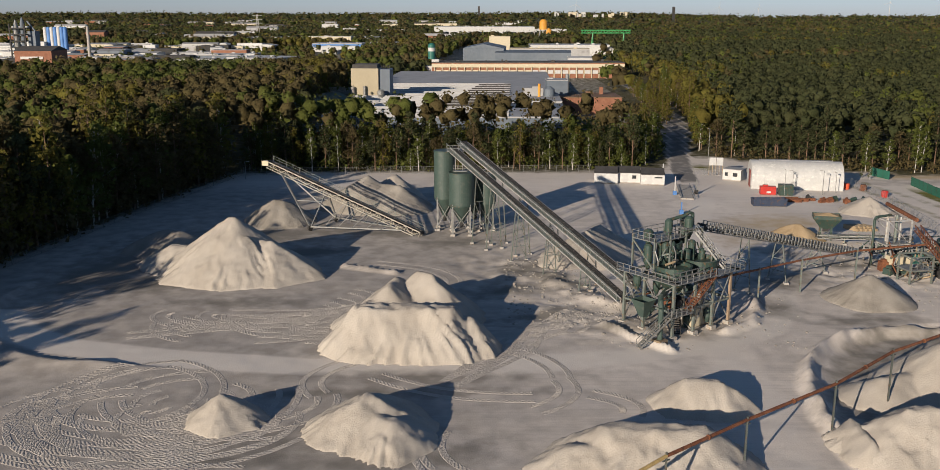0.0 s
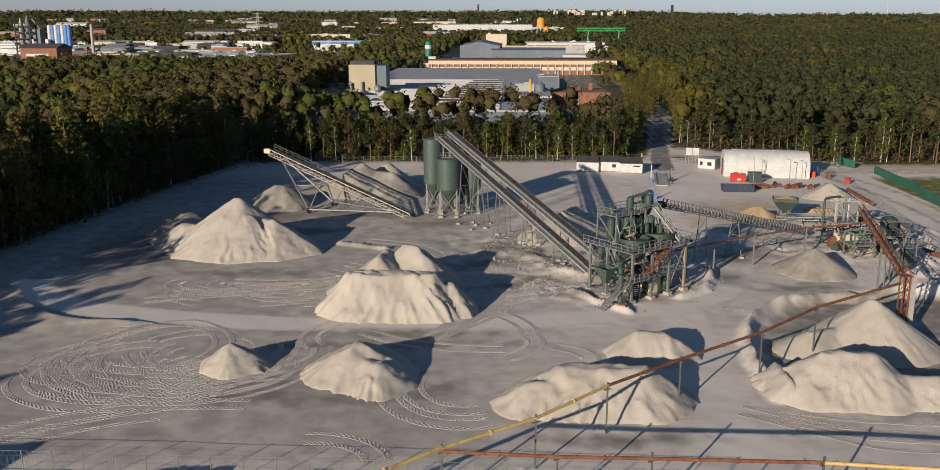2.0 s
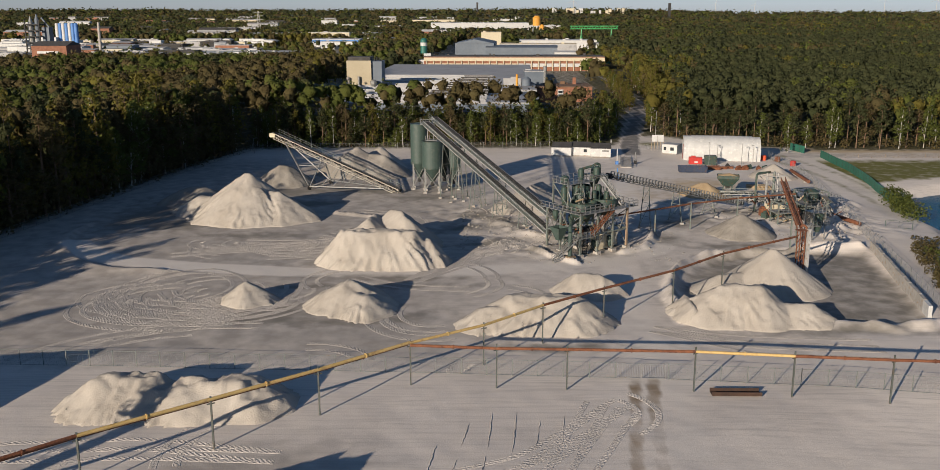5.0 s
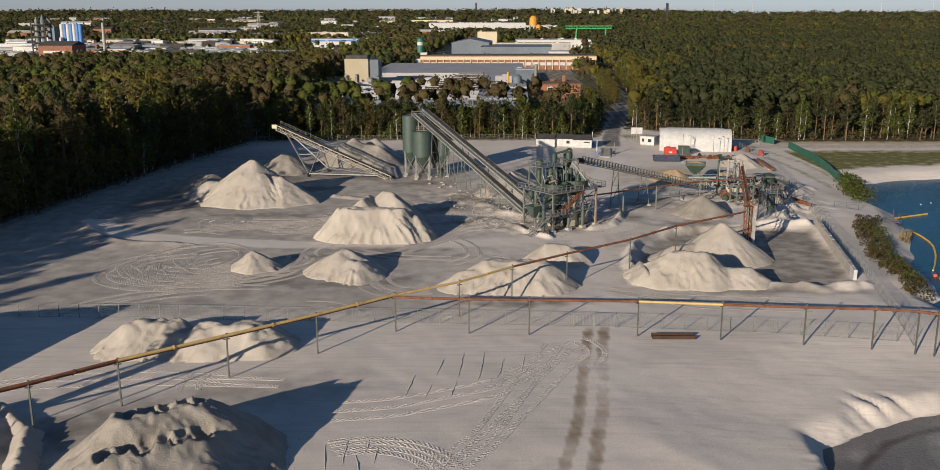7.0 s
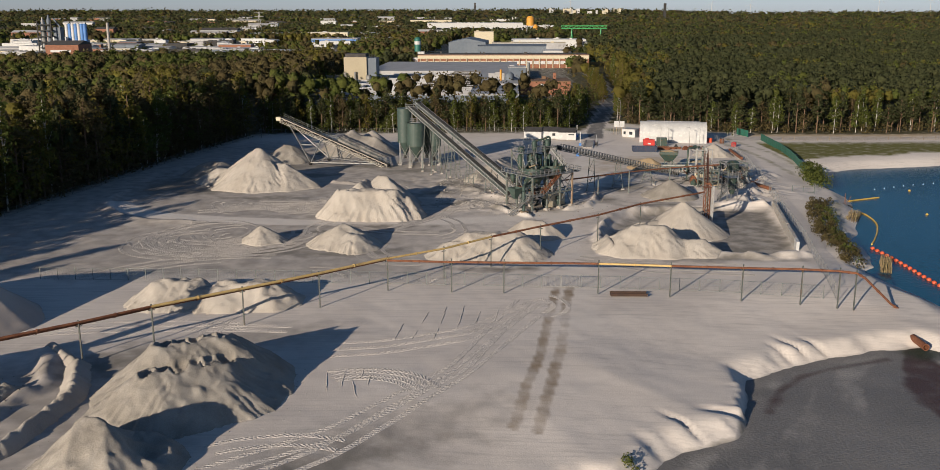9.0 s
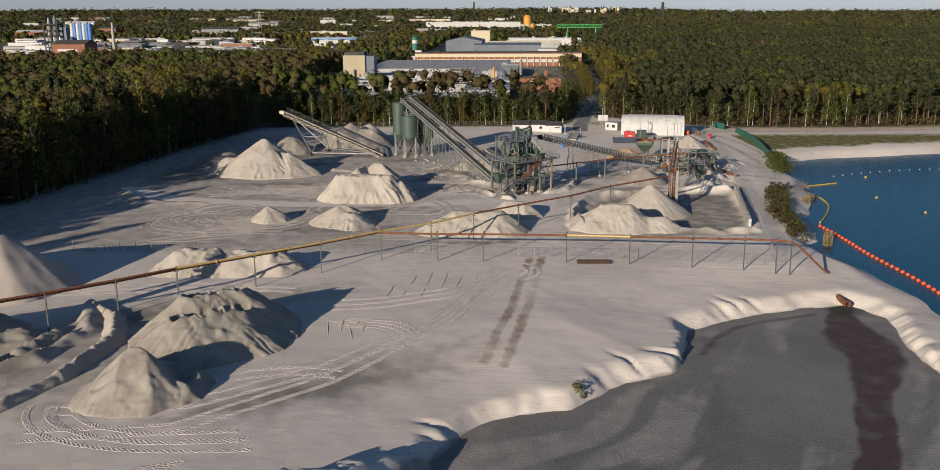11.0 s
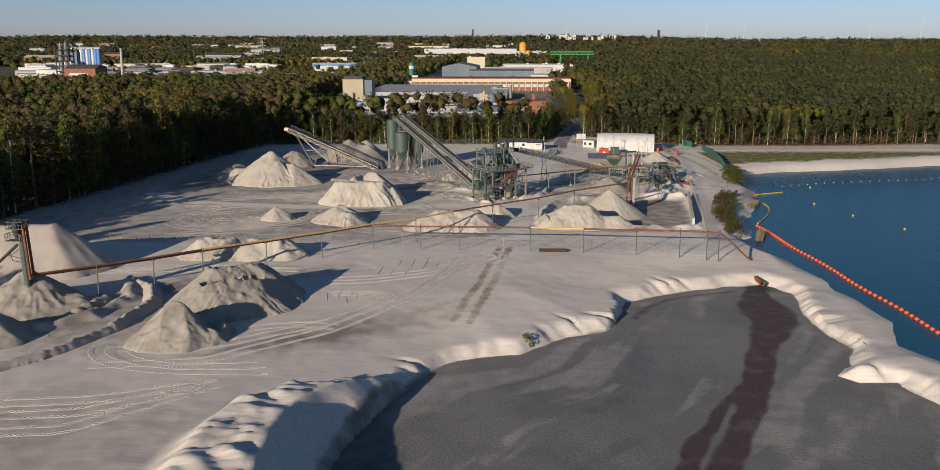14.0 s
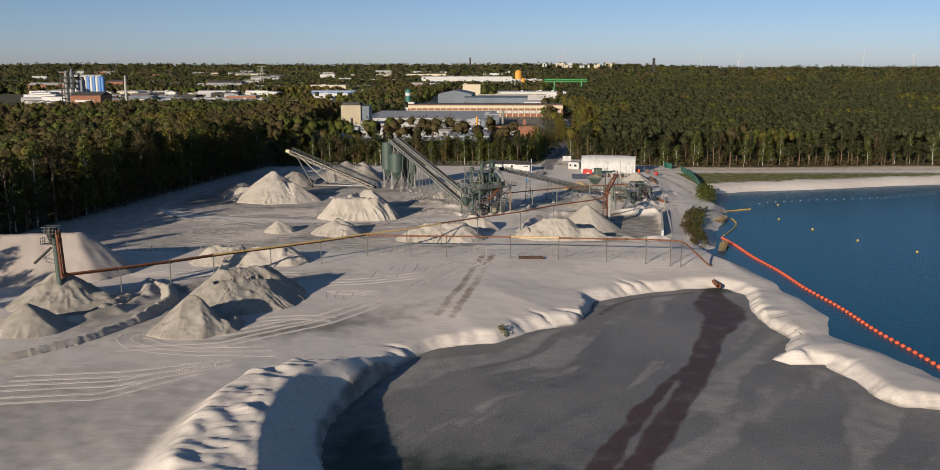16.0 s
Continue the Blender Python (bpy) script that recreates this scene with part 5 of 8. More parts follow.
def conveyor(label, a, b, width=1.3, walkway=1, feet=(), deep=0.9, hoops=False, tint=GALV):
    """A belt conveyor from its low end a to its high end b, in world metres, with lattice side frames, idlers, a walkway and trestles."""
    a, b = Vector(a), Vector(b)
    t = thing("belt_conveyor", a.x, a.y, 0, 0, label, "conveyor")
    o = Vector((a.x, a.y, 0))
    p, q = a - o, b - o
    d = (q - p).normalized()
    side = d.cross(Vector((0, 0, 1))).normalized()
    up = side.cross(d)
    L = (q - p).length
    w = width / 2
    f = Form()
    f.put([p + side * -w * 0.85 + up * 0.12, p + side * -w * 0.4, p + side * w * 0.4, p + side * w * 0.85 + up * 0.12, q + side * -w * 0.85 + up * 0.12, q + side * -w * 0.4, q + side * w * 0.4, q + side * w * 0.85 + up * 0.12],
          [[0, 1, 5, 4], [1, 2, 6, 5], [2, 3, 7, 6]])
    f.beam(p - up * 0.55, q - up * 0.55, width * 0.75, 0.05)
    f.make("belt", BELT, t)
    for s in (-1, 1):
        f = Form().beam(p + side * s * w, q + side * s * w, 0.12, 0.2)
        f.beam(p + side * s * w - up * deep, q + side * s * w - up * deep, 0.14)
        n = max(3, int(L / 1.6))
        for i in range(n):
            u0, u1 = p + d * (L * i / n) + side * s * w, p + d * (L * (i + 1) / n) + side * s * w
            f.beam(u0 - up * deep, u0, 0.09)
            f.beam(u0 - up * (deep if i % 2 else 0), u1 - up * (0 if i % 2 else deep), 0.08)
        f.make("side_frame", tint, t)
    for i in range(int(L / 1.2)):
        c = p + d * (1.2 * i + 0.6)
        Form().beam(c - side * w - up * 0.10, c + side * w - up * 0.10, 0.10).make("idler", DARKVOID, t)
        Form().tube(c - side * w * 0.8 - up * 0.45, c + side * w * 0.8 - up * 0.45, 0.06, n=5).make("return_roller", DARKVOID, t)
    for end, rad in ((p, 0.38), (q, 0.5)):
        Form().tube(end - side * w - up * 0.25, end + side * w - up * 0.25, rad, n=12).make("drum", DARKVOID, t)
    if walkway:
        k = walkway
        f = Form().beam(p + side * k * (w + 0.45) - up * 0.1, q + side * k * (w + 0.45) - up * 0.1, 0.75, 0.07)
        f.rail([p + side * k * (w + 0.82) - up * 0.1, q + side * k * (w + 0.82) - up * 0.1], 1.05, 0.06, 1.7)
        f.make("walkway", STEELGREEN, t)
    if hoops:
        for i in range(int(L / 0.95)):
            c = p + d * (0.95 * i + 0.3)
            f = Form().beam(c - side * (w + 0.1) - up * 0.5, c - side * (w + 0.1) + up * 0.7, 0.10, 0.26)
            f.beam(c - side * (w + 0.1) + up * 0.7, c + side * (w + 0.1) + up * 0.7, 0.07)
            f.beam(c + side * (w + 0.1) - up * 0.5, c + side * (w + 0.1) + up * 0.7, 0.10, 0.26)
            f.make("guard_hoop", GALV, t)
    for along, spread in feet:
        c = p + d * (L * along) - up * deep
        run = Vector((d.x, d.y, 0)).normalized()
        tr = new("trestle")
        tr.parent, tr.location = t, (c.x, c.y, 0)
        top = c - Vector((c.x, c.y, 0))
        for s in (-1, 1):
            foot = side * s * (w + spread)
            Form().beam(foot, top + side * s * w, 0.14).make("leg", STEELGREEN, tr)
            Form().box(foot.x, foot.y, -0.2, 0.7, 0.7, 0.5).make("footing", CONCRETE, tr)
        for z in (0.3, 0.62):
            Form().beam(top * z - side * (w + spread * (1 - z)), top * z + side * (w + spread * (1 - z)), 0.09).make("tie", STEELGREEN, tr)
        Form().beam(side * (w + spread * 0.9) + top * 0.08, top * 0.62 - side * (w + spread * 0.38), 0.08).make("tie", STEELGREEN, tr)
        Form().beam(top * 0.62 + side * (w + spread * 0.38), top * 0.95 - side * w, 0.08).make("tie", STEELGREEN, tr)
    return t


LIGHTSTEEL = surface("pale_weathered_steel", (0.34, 0.34, 0.33), (0.48, 0.47, 0.45), 1.0, 0.6, 0.2, 0.1, 8, stain=(0.28, 0.20, 0.13))
conveyor("long inclined belt conveyor rising to the silos", (23.3, 66.0, 2.0), (-2.6, 117.6, 16.6), 1.4, -1, ((0.18, 0.4), (0.36, 0.6), (0.54, 0.8), (0.70, 0.9), (0.80, 0.9)), 0.9, False, LIGHTSTEEL)
conveyor("second long inclined conveyor beside the first", (25.2, 68.3, 3.6), (-0.6, 119.6, 17.4), 1.4, -1, ((0.2, 0.4), (0.40, 0.6), (0.58, 0.8), (0.74, 0.9)), 0.9, False, LIGHTSTEEL)
st = conveyor("stacking conveyor on wheels rising over a heap", (-8.8, 112.6, 0.9), (-40.8, 127.2, 12.4), 1.2, 1, (), 1.3, False, surface("dull_cream_steel", (0.30, 0.28, 0.23), (0.42, 0.40, 0.34), 1.0, 0.7, 0.1, 0.1, 8, stain=(0.22, 0.15, 0.09)))
f = Form()
for s in (-1, 1):
    f.beam((-20.2 + 2.0 * s, 8.6 + 4.2 * s, 0.7), (-29.0 + 0.3 * s, 13.4 + 0.6 * s, 10.2), 0.28)
    f.beam((-20.2 + 2.0 * s, 8.6 + 4.2 * s, 0.7), (-19.6 + 0.3 * s, 9.1 + 0.6 * s, 6.4), 0.22)
    f.beam((-20.2 + 2.0 * s, 8.6 + 4.2 * s, 0.9), (-3.5 + 0.3 * s, 1.6 + 0.6 * s, 1.0), 0.24)
    f.beam((-24.5 + 1.2 * s, 11.0 + 2.4 * s, 5.4), (-19.8 + 0.4 * s, 9.1 + 0.7 * s, 5.2), 0.14)
    for k in range(5):
        u = k / 5
        f.beam((-18.5 + 14 * u + 0.9 * s, 8 - 6 * u + 1.8 * s, 0.9), (-15.5 + 12 * u + 0.3 * s, 7 - 5.4 * u + 0.6 * s, 5.1 - 4.0 * u), 0.12)
f.beam((-18.2, 12.8, 0.7), (-22.2, 4.4, 0.7), 0.24)
f.make("under_frame", GALV, st)
for s in (-1, 1):
    Form().tube((-20.2 + 2.0 * s, 8.6 + 4.2 * s, 0.55), (-20.5 + 2.0 * s, 8.9 + 4.2 * s, 0.55), 0.55, n=14).make("wheel", DARKVOID, st)
Form().box(-32.6, 14.9, 11.5, 1.6, 1.4, 1.0, -25).make("head_drive", CREAM, st)
c2 = conveyor("caged feed conveyor rising to the screening tower", (67.5, 95.0, 1.6), (34.6, 69.0, 12.2), 1.3, 0, ((0.26, 1.3), (0.52, 1.1), (0.74, 0.8)), 0.8, True, GALV)
conveyor("low caged belt conveyor under the wash plant", (68.5, 93.2, 2.6), (80.5, 90.0, 3.4), 1.3, 0, ((0.3, 0.7), (0.8, 0.7)), 0.8, True, GALV)
conveyor("short belt conveyor under the feed hopper", (66.5, 108.6, 1.3), (81.5, 103.0, 2.2), 1.2, 1, ((0.3, 0.4), (0.75, 0.5)), 0.6, False, GALV)

SLUDGE = surface("wet_sludge", (0.12, 0.075, 0.04), (0.22, 0.15, 0.08), 0.8, 0.4, 0, 0.2, 8)
# screening tower: x along its long front, y towards its back
tw = thing("screening_tower", 27.6, 53.8, 0, 37, "open steel screening tower with green tanks, stairs and decks", "processing tower")
TX, TY, DZ = 11.6, 8.8, 7.9
cols = [(0, 0), (4.2, 0), (8.0, 0), (TX, 0), (0, 5.2), (0, TY), (4.2, TY), (TX, TY), (TX, 5.2), (8, TY), (4.2, 5.2), (8, 5.2)]
for i, (x, y) in enumerate(cols):
    c = Form().beam((x, y, 0.4), (x, y, DZ), 0.34).make("column", STEELGREEN if i not in (3, 8) else surface("rust_stained_column", (0.24, 0.17, 0.11), (0.34, 0.25, 0.17), 1.0, 0.8, 0.1, 0.2, 8), tw)
    Form().box(x, y, -0.3, 1.0, 1.0, 0.75).make("footing", CONCRETE, c)
for z in (3.7, DZ - 0.25):
    for x in (0, 4.2, 8, TX):
        Form().beam((x, 0, z), (x, TY, z), 0.26).make("floor_beam", STEELGREEN, tw)
    for y in (0, 5.2, TY):
        Form().beam((0, y, z - 0.02), (TX, y, z - 0.02), 0.25).make("floor_beam", STEELGREEN, tw)
for (x0, y0), (x1, y1) in (((0, 0), (0, 5.2)), ((0, 5.2), (0, TY)), ((0, TY), (4.2, TY)), ((8, TY), (TX, TY)), ((TX, 0), (TX, 5.2)), ((8, 0), (TX, 0)), ((TX, 5.2), (TX, TY)), ((4.2, 0), (8, 0))):
    Form().beam((x0, y0, 0.8), (x1, y1, DZ - 0.5), 0.15).make("brace", GALV, tw)
    Form().beam((x0, y0, DZ - 0.5), (x1, y1, 3.8), 0.13).make("brace", GALV, tw)
Form().box(TX / 2, -0.6, DZ, TX + 1.4, 1.5, 0.12).box(-0.7, TY / 2 - 0.3, DZ, 1.3, TY + 1.4, 0.12).box(TX + 0.6, TY / 2 - 0.4, DZ, 1.5, TY + 1.6, 0.12).make("deck", GALV, tw)
Form().rail([(-1.35, TY + 0.3, DZ), (-1.35, -1.3, DZ), (6.8, -1.3, DZ)], 1.1, 0.09, 1.2).rail([(8.6, -1.3, DZ), (TX + 1.3, -1.3, DZ), (TX + 1.3, TY - 0.4, DZ)], 1.1, 0.09, 1.2).rail([(0, 0.15, DZ), (6, 0.15, DZ)], 1.1, 0.09, 1.2).make("deck_rail", GALV, tw)
Form().box(-0.2, -0.9, 3.75, 4.2, 1.6, 0.12).make("landing", GALV, tw)
Form().rail([(-2.2, -1.65, 3.8), (1.8, -1.65, 3.8)], 1.1, 0.08, 0.9).make("landing_rail", GALV, tw)


def stairs(p, q, wide, parent, mat=GALV, n=16):
    p, q = Vector(p), Vector(q)
    d = (q - p)
    run = Vector((d.x, d.y, 0)).normalized()
    side = run.cross(Vector((0, 0, 1)))
    f = Form()
    for s in (-1, 1):
        f.beam(p + side * s * wide / 2, q + side * s * wide / 2, 0.07, 0.26)
        f.rail([p + side * s * wide / 2, q + side * s * wide / 2], 1.0, 0.06, 1.3)
    for i in range(n):
        c = p.lerp(q, (i + 0.5) / n)
        f.beam(c - side * wide / 2, c + side * wide / 2, 0.26, 0.05)
    return f.make("stair", mat, parent)


stairs((-6.2, 0.2, 0.2), (-1.6, -0.9, 3.8), 0.9, tw)
stairs((2.4, -0.4, 3.8), (7.2, -0.7, DZ), 0.9, tw, RUST)
stairs((11.0, 0.6, DZ), (9.4, 4.6, 12.6), 0.9, tw)
stairs((2.0, 0.8, 0.1), (4.8, 3.8, 3.8), 0.9, tw, DARKVOID)
# upper deck over the back
Form().box(4.6, 7.0, 12.0, 6.4, 4.2, 0.14).make("upper_deck", GALV, tw)
Form().rail([(1.4, 4.9, 12.1), (7.8, 4.9, 12.1), (7.8, 9.1, 12.1), (1.4, 9.1, 12.1), (1.4, 4.9, 12.1)], 1.1, 0.08, 1.2).make("deck_rail", GALV, tw)
for x, y in ((1.5, 5.0), (4.6, 5.0), (7.8, 5.0), (1.5, 9.0), (7.8, 9.0), (11.2, 5.0), (11.2, 8.6)):
    Form().beam((x, y, DZ), (x, y, 12.6 if x < 9 else 12.9), 0.24).make("upper_column", STEELGREEN, tw)
for a, b in (((1.5, 5.0, DZ + 0.4), (4.6, 5.0, 11.8)), ((7.8, 5.0, 11.8), (11.2, 5.0, DZ + 0.4)), ((7.8, 5.0, 12.6), (11.2, 5.0, 12.8)), ((11.2, 5.0, 12.8), (11.2, 8.6, 12.8)), ((7.8, 8.6, 12.6), (11.2, 8.6, 12.8)), ((1.5, 5, DZ + 0.3), (1.5, 9, 11.8))):
    Form().beam(a, b, 0.18).make("upper_beam", STEELGREEN, tw)
for x, y, r, z0, z1, lab in ((3.2, 3.0, 2.4, 7.4, 9.0, "shallow green settling tank"), (8.8, 3.0, 2.3, 7.6, 9.1, "shallow green settling tank"), (6.2, 6.6, 1.7, 8.0, 11.2, "green round tank")):
    Form().lathe(x, y, [(r * 0.55, z0 - 1.4), (r, z0), (r, z1), (r + 0.12, z1), (r + 0.12, z1 + 0.12), (r - 0.15, z1 + 0.12), (r - 0.15, z1 - 0.4)], 26).make("tank", DARKGREEN, tw, lab)
    Form().lathe(x, y, [(r - 0.16, z1 - 0.6), (r - 0.16, z1 - 0.45)], 26).make("tank_contents", SLUDGE, tw)
for x, y, r, z0, z1 in ((3.0, 7.6, 0.7, 12.1, 13.3), (6.4, 7.0, 0.55, 12.6, 14.4), (9.3, 5.9, 0.62, 12.2, 14.6), (10.0, 7.4, 0.7, 11.2, 13.2), (4.0, 5.4, 0.5, 9.2, 11.9), (5.2, 5.2, 0.45, 9.0, 11.8), (9.0, 4.9, 0.55, 8.6, 11.4), (7.2, 4.2, 0.5, 8.6, 10.6), (10.2, 4.0, 0.45, 8.4, 10.2), (2.0, 6.6, 0.6, 9.0, 11.6)):
    Form().lathe(x, y, [(r * 0.35, z0 - 0.9), (r, z0), (r, z1 - 0.3), (r * 0.5, z1)], 16).make("cyclone", DARKGREEN, tw)
Form().pipe([(6.4, 7.0, 14.2), (7.4, 6.7, 14.4), (8.6, 6.2, 14.7), (9.3, 5.9, 15.1), (9.9, 5.8, 14.9), (10.0, 5.8, 13.2)], 0.24, 10).make("bend_pipe", DARKGREEN, tw)
Form().rail([(7.9, 6.8, 13.0), (11.0, 6.8, 13.0)], 1.0, 0.07, 0.8).make("deck_rail", GALV, tw)
Form().box(9.5, 6.4, 12.95, 3.2, 3.4, 0.1).make("head_deck", GALV, tw)
Form().box(10.6, 7.6, 13.0, 1.3, 1.0, 1.0).make("drive_motor", DARKGREEN, tw)
Form().pipe([(-2.8, -0.4, 0.2), (-2.8, -0.4, 5.0), (-2.5, 0, 5.7), (-1.6, 0.8, 6.1), (1.4, 2.4, 6.1)], 0.36, 12).make("feed_pipe", GREEN, tw, "thick green bent feed pipe")
Form().box(-2.8, -0.4, -0.2, 1.5, 1.5, 1.0).make("pipe_footing", surface("rust_stained_concrete", (0.16, 0.12, 0.08), (0.24, 0.18, 0.12), 1.0, 0.9), tw)
Form().put([(-3.2, 2.2, 5.2), (-0.9, 2.2, 5.2), (-0.9, 4.6, 5.2), (-3.2, 4.6, 5.2), (-2.4, 3.0, 2.8), (-1.7, 3.0, 2.8), (-1.7, 3.8, 2.8), (-2.4, 3.8, 2.8)], [[4, 5, 1, 0], [5, 6, 2, 1], [6, 7, 3, 2], [7, 4, 0, 3], [7, 6, 5, 4]]).make("chute", GREEN, tw)
Form().box(8.2, 2.2, 0.2, 2.2, 1.7, 2.6).make("control_cabinet", CREAM, tw)
Form().box(10.4, 2.9, 0.2, 1.9, 1.7, 2.4).make("control_cabinet", CREAM, tw)
Form().box(6.2, 2.0, 0.2, 1.6, 1.6, 2.5).make("control_cabinet", CREAM, tw)
# pipes, pumps and chutes among the columns
rp = random.Random(21)
for k in range(34):
    x, y, z = rp.uniform(-0.5, TX), rp.uniform(0.6, TY), rp.uniform(0.6, 6.8)
    m = rp.choice((DARKGREEN, DARKGREEN, GALV, RUST, DARKVOID, GREEN))
    if k % 3 == 0:
        Form().pipe([(x, y, z), (x + rp.uniform(-2, 2), y, z), (x + rp.uniform(-2, 2), y + rp.uniform(-2, 2), z - rp.uniform(0.3, 2))], rp.uniform(0.1, 0.22), 8).make("pipe", m, tw)
    elif k % 3 == 1:
        Form().beam((x, y, z), (x + rp.uniform(-2.5, 2.5), y + rp.uniform(-2, 2), z + rp.uniform(-1.8, 1.8)), 0.14).make("strut", m, tw)
    else:
        Form().lathe(x, y, [(0.2, z - 0.9), (0.55, z), (0.55, z + 0.9), (0.3, z + 1.1)], 12).make("pump", m, tw)
for k in range(12):
    x, y = rp.uniform(1, TX - 1), rp.uniform(1.5, 6.5)
    Form().pipe([(x, y, 8.0), (x, y, rp.uniform(9.6, 11.4)), (x + rp.uniform(-1, 1), y + 0.8, rp.uniform(9.5, 11.5))], rp.uniform(0.08, 0.18), 7).make("pipe", rp.choice((GALV, DARKGREEN, STEELGREEN)), tw)
Form().pipe([(1.5, 3.0, 9.4), (2.8, 2.6, 9.7), (4.4, 3.4, 9.5), (5.0, 4.4, 9.4)], 0.16, 8).make("hose", WOOD, tw)
for k in range(3):
    Form().tube((1.9 + 1.3 * k, 1.7, 4.0), (2.2 + 1.3 * k, 3.6, 4.0), 0.5, n=12).make("vibrator_drum", DARKVOID if k else RUST, tw)

# rusty water pipe on posts from the tower to the wash plant
t = thing("service_pipe", 36, 66, 0, 0, "rusty service pipe carried on steel posts", "pipe")
Form().pipe([(-1, -1, 5.0), (16, 9.8, 5.1), (27, 16, 5.0), (40, 19.5, 5.2)], 0.17, 8).make("pipe", RUST, t)
for x, y in ((16, 9.6), (8, 4.7), (27, 15.8)):
    Form().beam((x, y, 0), (x, y, 5.3), 0.24).make("post", STEELGREEN, t)

# feed hopper
t = thing("feed_hopper", 68.6, 110.2, 0, -14, "green steel feed hopper filled with sand", "hopper")
Form().put([(-2.5, -1.7, 4.9), (2.5, -1.7, 4.9), (2.5, 1.7, 4.9), (-2.5, 1.7, 4.9), (-1.0, -0.8, 2.3), (1.0, -0.8, 2.3), (1.0, 0.8, 2.3), (-1.0, 0.8, 2.3), (-2.5, -1.7, 4.2), (2.5, -1.7, 4.2), (2.5, 1.7, 4.2), (-2.5, 1.7, 4.2)],
           [[4, 5, 9, 8], [8, 9, 1, 0], [5, 6, 10, 9], [9, 10, 2, 1], [6, 7, 11, 10], [10, 11, 3, 2], [7, 4, 8, 11], [11, 8, 0, 3], [7, 6, 5, 4]]).make("bin", DARKGREEN, t)
Form().put([(-2.3, -1.5, 4.75), (2.3, -1.5, 4.75), (2.3, 1.5, 4.75), (-2.3, 1.5, 4.75), (0.2, 0, 5.3)], [[0, 1, 4], [1, 2, 4], [2, 3, 4], [3, 0, 4]]).make("sand_fill", PILE_BROWN, t)
for k in range(5):
    Form().beam((-2.2 + 1.1 * k, -1.74, 4.8), (-1.0 + 0.5 * k, -0.86, 2.5), 0.1).make("stiffener", DARKGREEN, t)
for x in (-1, 1):
    for y in (-0.8, 0.8):
        Form().beam((x, y, 0), (x, y, 2.6), 0.24).make("leg", DARKGREEN, t)
Form().box(0, 0, 1.6, 1.0, 0.9, 0.8).make("outlet", DARKVOID, t)

# wash plant on the lake side
wp = thing("wash_plant", 75, 88, 0, 12, "jumbled sand wash plant of steel frames, pipes and tanks", "processing plant")
for k, (x, y, sx, sy, hh) in enumerate(((-1.5, 4, 4.4, 4.0, 8.2), (4.5, -2, 5, 5, 5.6), (-4, -6, 4, 3, 4.5))):
    f = Form()
    for a in (-1, 1):
        for c in (-1, 1):
            f.beam((x + a * sx / 2, y + c * sy / 2, 0), (x + a * sx / 2, y + c * sy / 2, hh), 0.24)
    for z in (hh * 0.5, hh):
        for s in (-1, 1):
            f.beam((x - sx / 2, y + s * sy / 2, z), (x + sx / 2, y + s * sy / 2, z), 0.2)
            f.beam((x + s * sx / 2, y - sy / 2, z), (x + s * sx / 2, y + sy / 2, z), 0.2)
    for s in (-1, 1):
        f.beam((x - sx / 2, y + s * sy / 2, 0.3), (x + sx / 2, y + s * sy / 2, hh * 0.5), 0.12)
        f.beam((x + sx / 2, y + s * sy / 2, hh * 0.5), (x - sx / 2, y + s * sy / 2, hh), 0.12)
    f.make("frame", LIGHTSTEEL if k == 0 else STEELGREEN, wp)
    g = Form().box(x, y, hh * 0.5 + 0.1, sx + 0.6, sy + 0.6, 0.12)
    g.rail([(x - sx / 2, y - sy / 2 - 0.3, hh * 0.5 + 0.2), (x + sx / 2, y - sy / 2 - 0.3, hh * 0.5 + 0.2), (x + sx / 2 + 0.3, y + sy / 2, hh * 0.5 + 0.2)], 1.1, 0.07, 1.0)
    g.make("deck", GALV, wp)
for x, y, r, z0, z1, m in ((-2.5, 4, 0.24, 4.6, 8.2, LIGHTSTEEL), (-1.2, 3.4, 0.28, 4.6, 8.6, STEELGREEN), (0.2, 4.2, 0.24, 4.6, 8.0, LIGHTSTEEL), (4.5, -2, 1.5, 3.4, 5.6, DARKGREEN), (5.6, 3.0, 1.3, 0.3, 3.0, DARKGREEN), (8.2, 0.6, 1.1, 0.2, 3.4, DARKGREEN)):
    Form().lathe(x, y, [(r * 0.4, z0 - 0.8), (r, z0), (r, z1), (r * 0.5, z1 + 0.4)], 16).make("vessel", m, wp)
Form().box(-2.2, 0.5, 0.3, 3.6, 2.2, 2.3).make("tank", CREAM, wp)
Form().box(0.9, 0.8, 0.3, 2.2, 1.8, 2.4).make("container", TEAL, wp)
Form().pipe([(-5.0, 4.0, 0.1), (-5.0, 4.0, 8.2), (-4.6, 4.1, 8.6), (-1.5, 4.6, 8.7)], 0.22, 10).make("riser_pipe", DARKGREEN, wp)
Form().pipe([(5, 3, 3.2), (6.5, 1.2, 4.6), (8, -1, 4.0), (9, -3.5, 1.2)], 0.24, 9).make("pipe", GALV, wp)
stairs((7.2, -5.6, 0.2), (5.6, -2.2, 3.0), 0.9, wp)
Form().put([(5.0, -6.4, 5.2), (8.6, -4.4, 3.2), (8.0, -3.4, 3.2), (4.4, -5.4, 5.2), (5.0, -6.4, 5.6), (4.4, -5.4, 5.6)], [[0, 1, 2, 3], [0, 4, 1], [3, 2, 5]]).make("chute", GALV, wp)
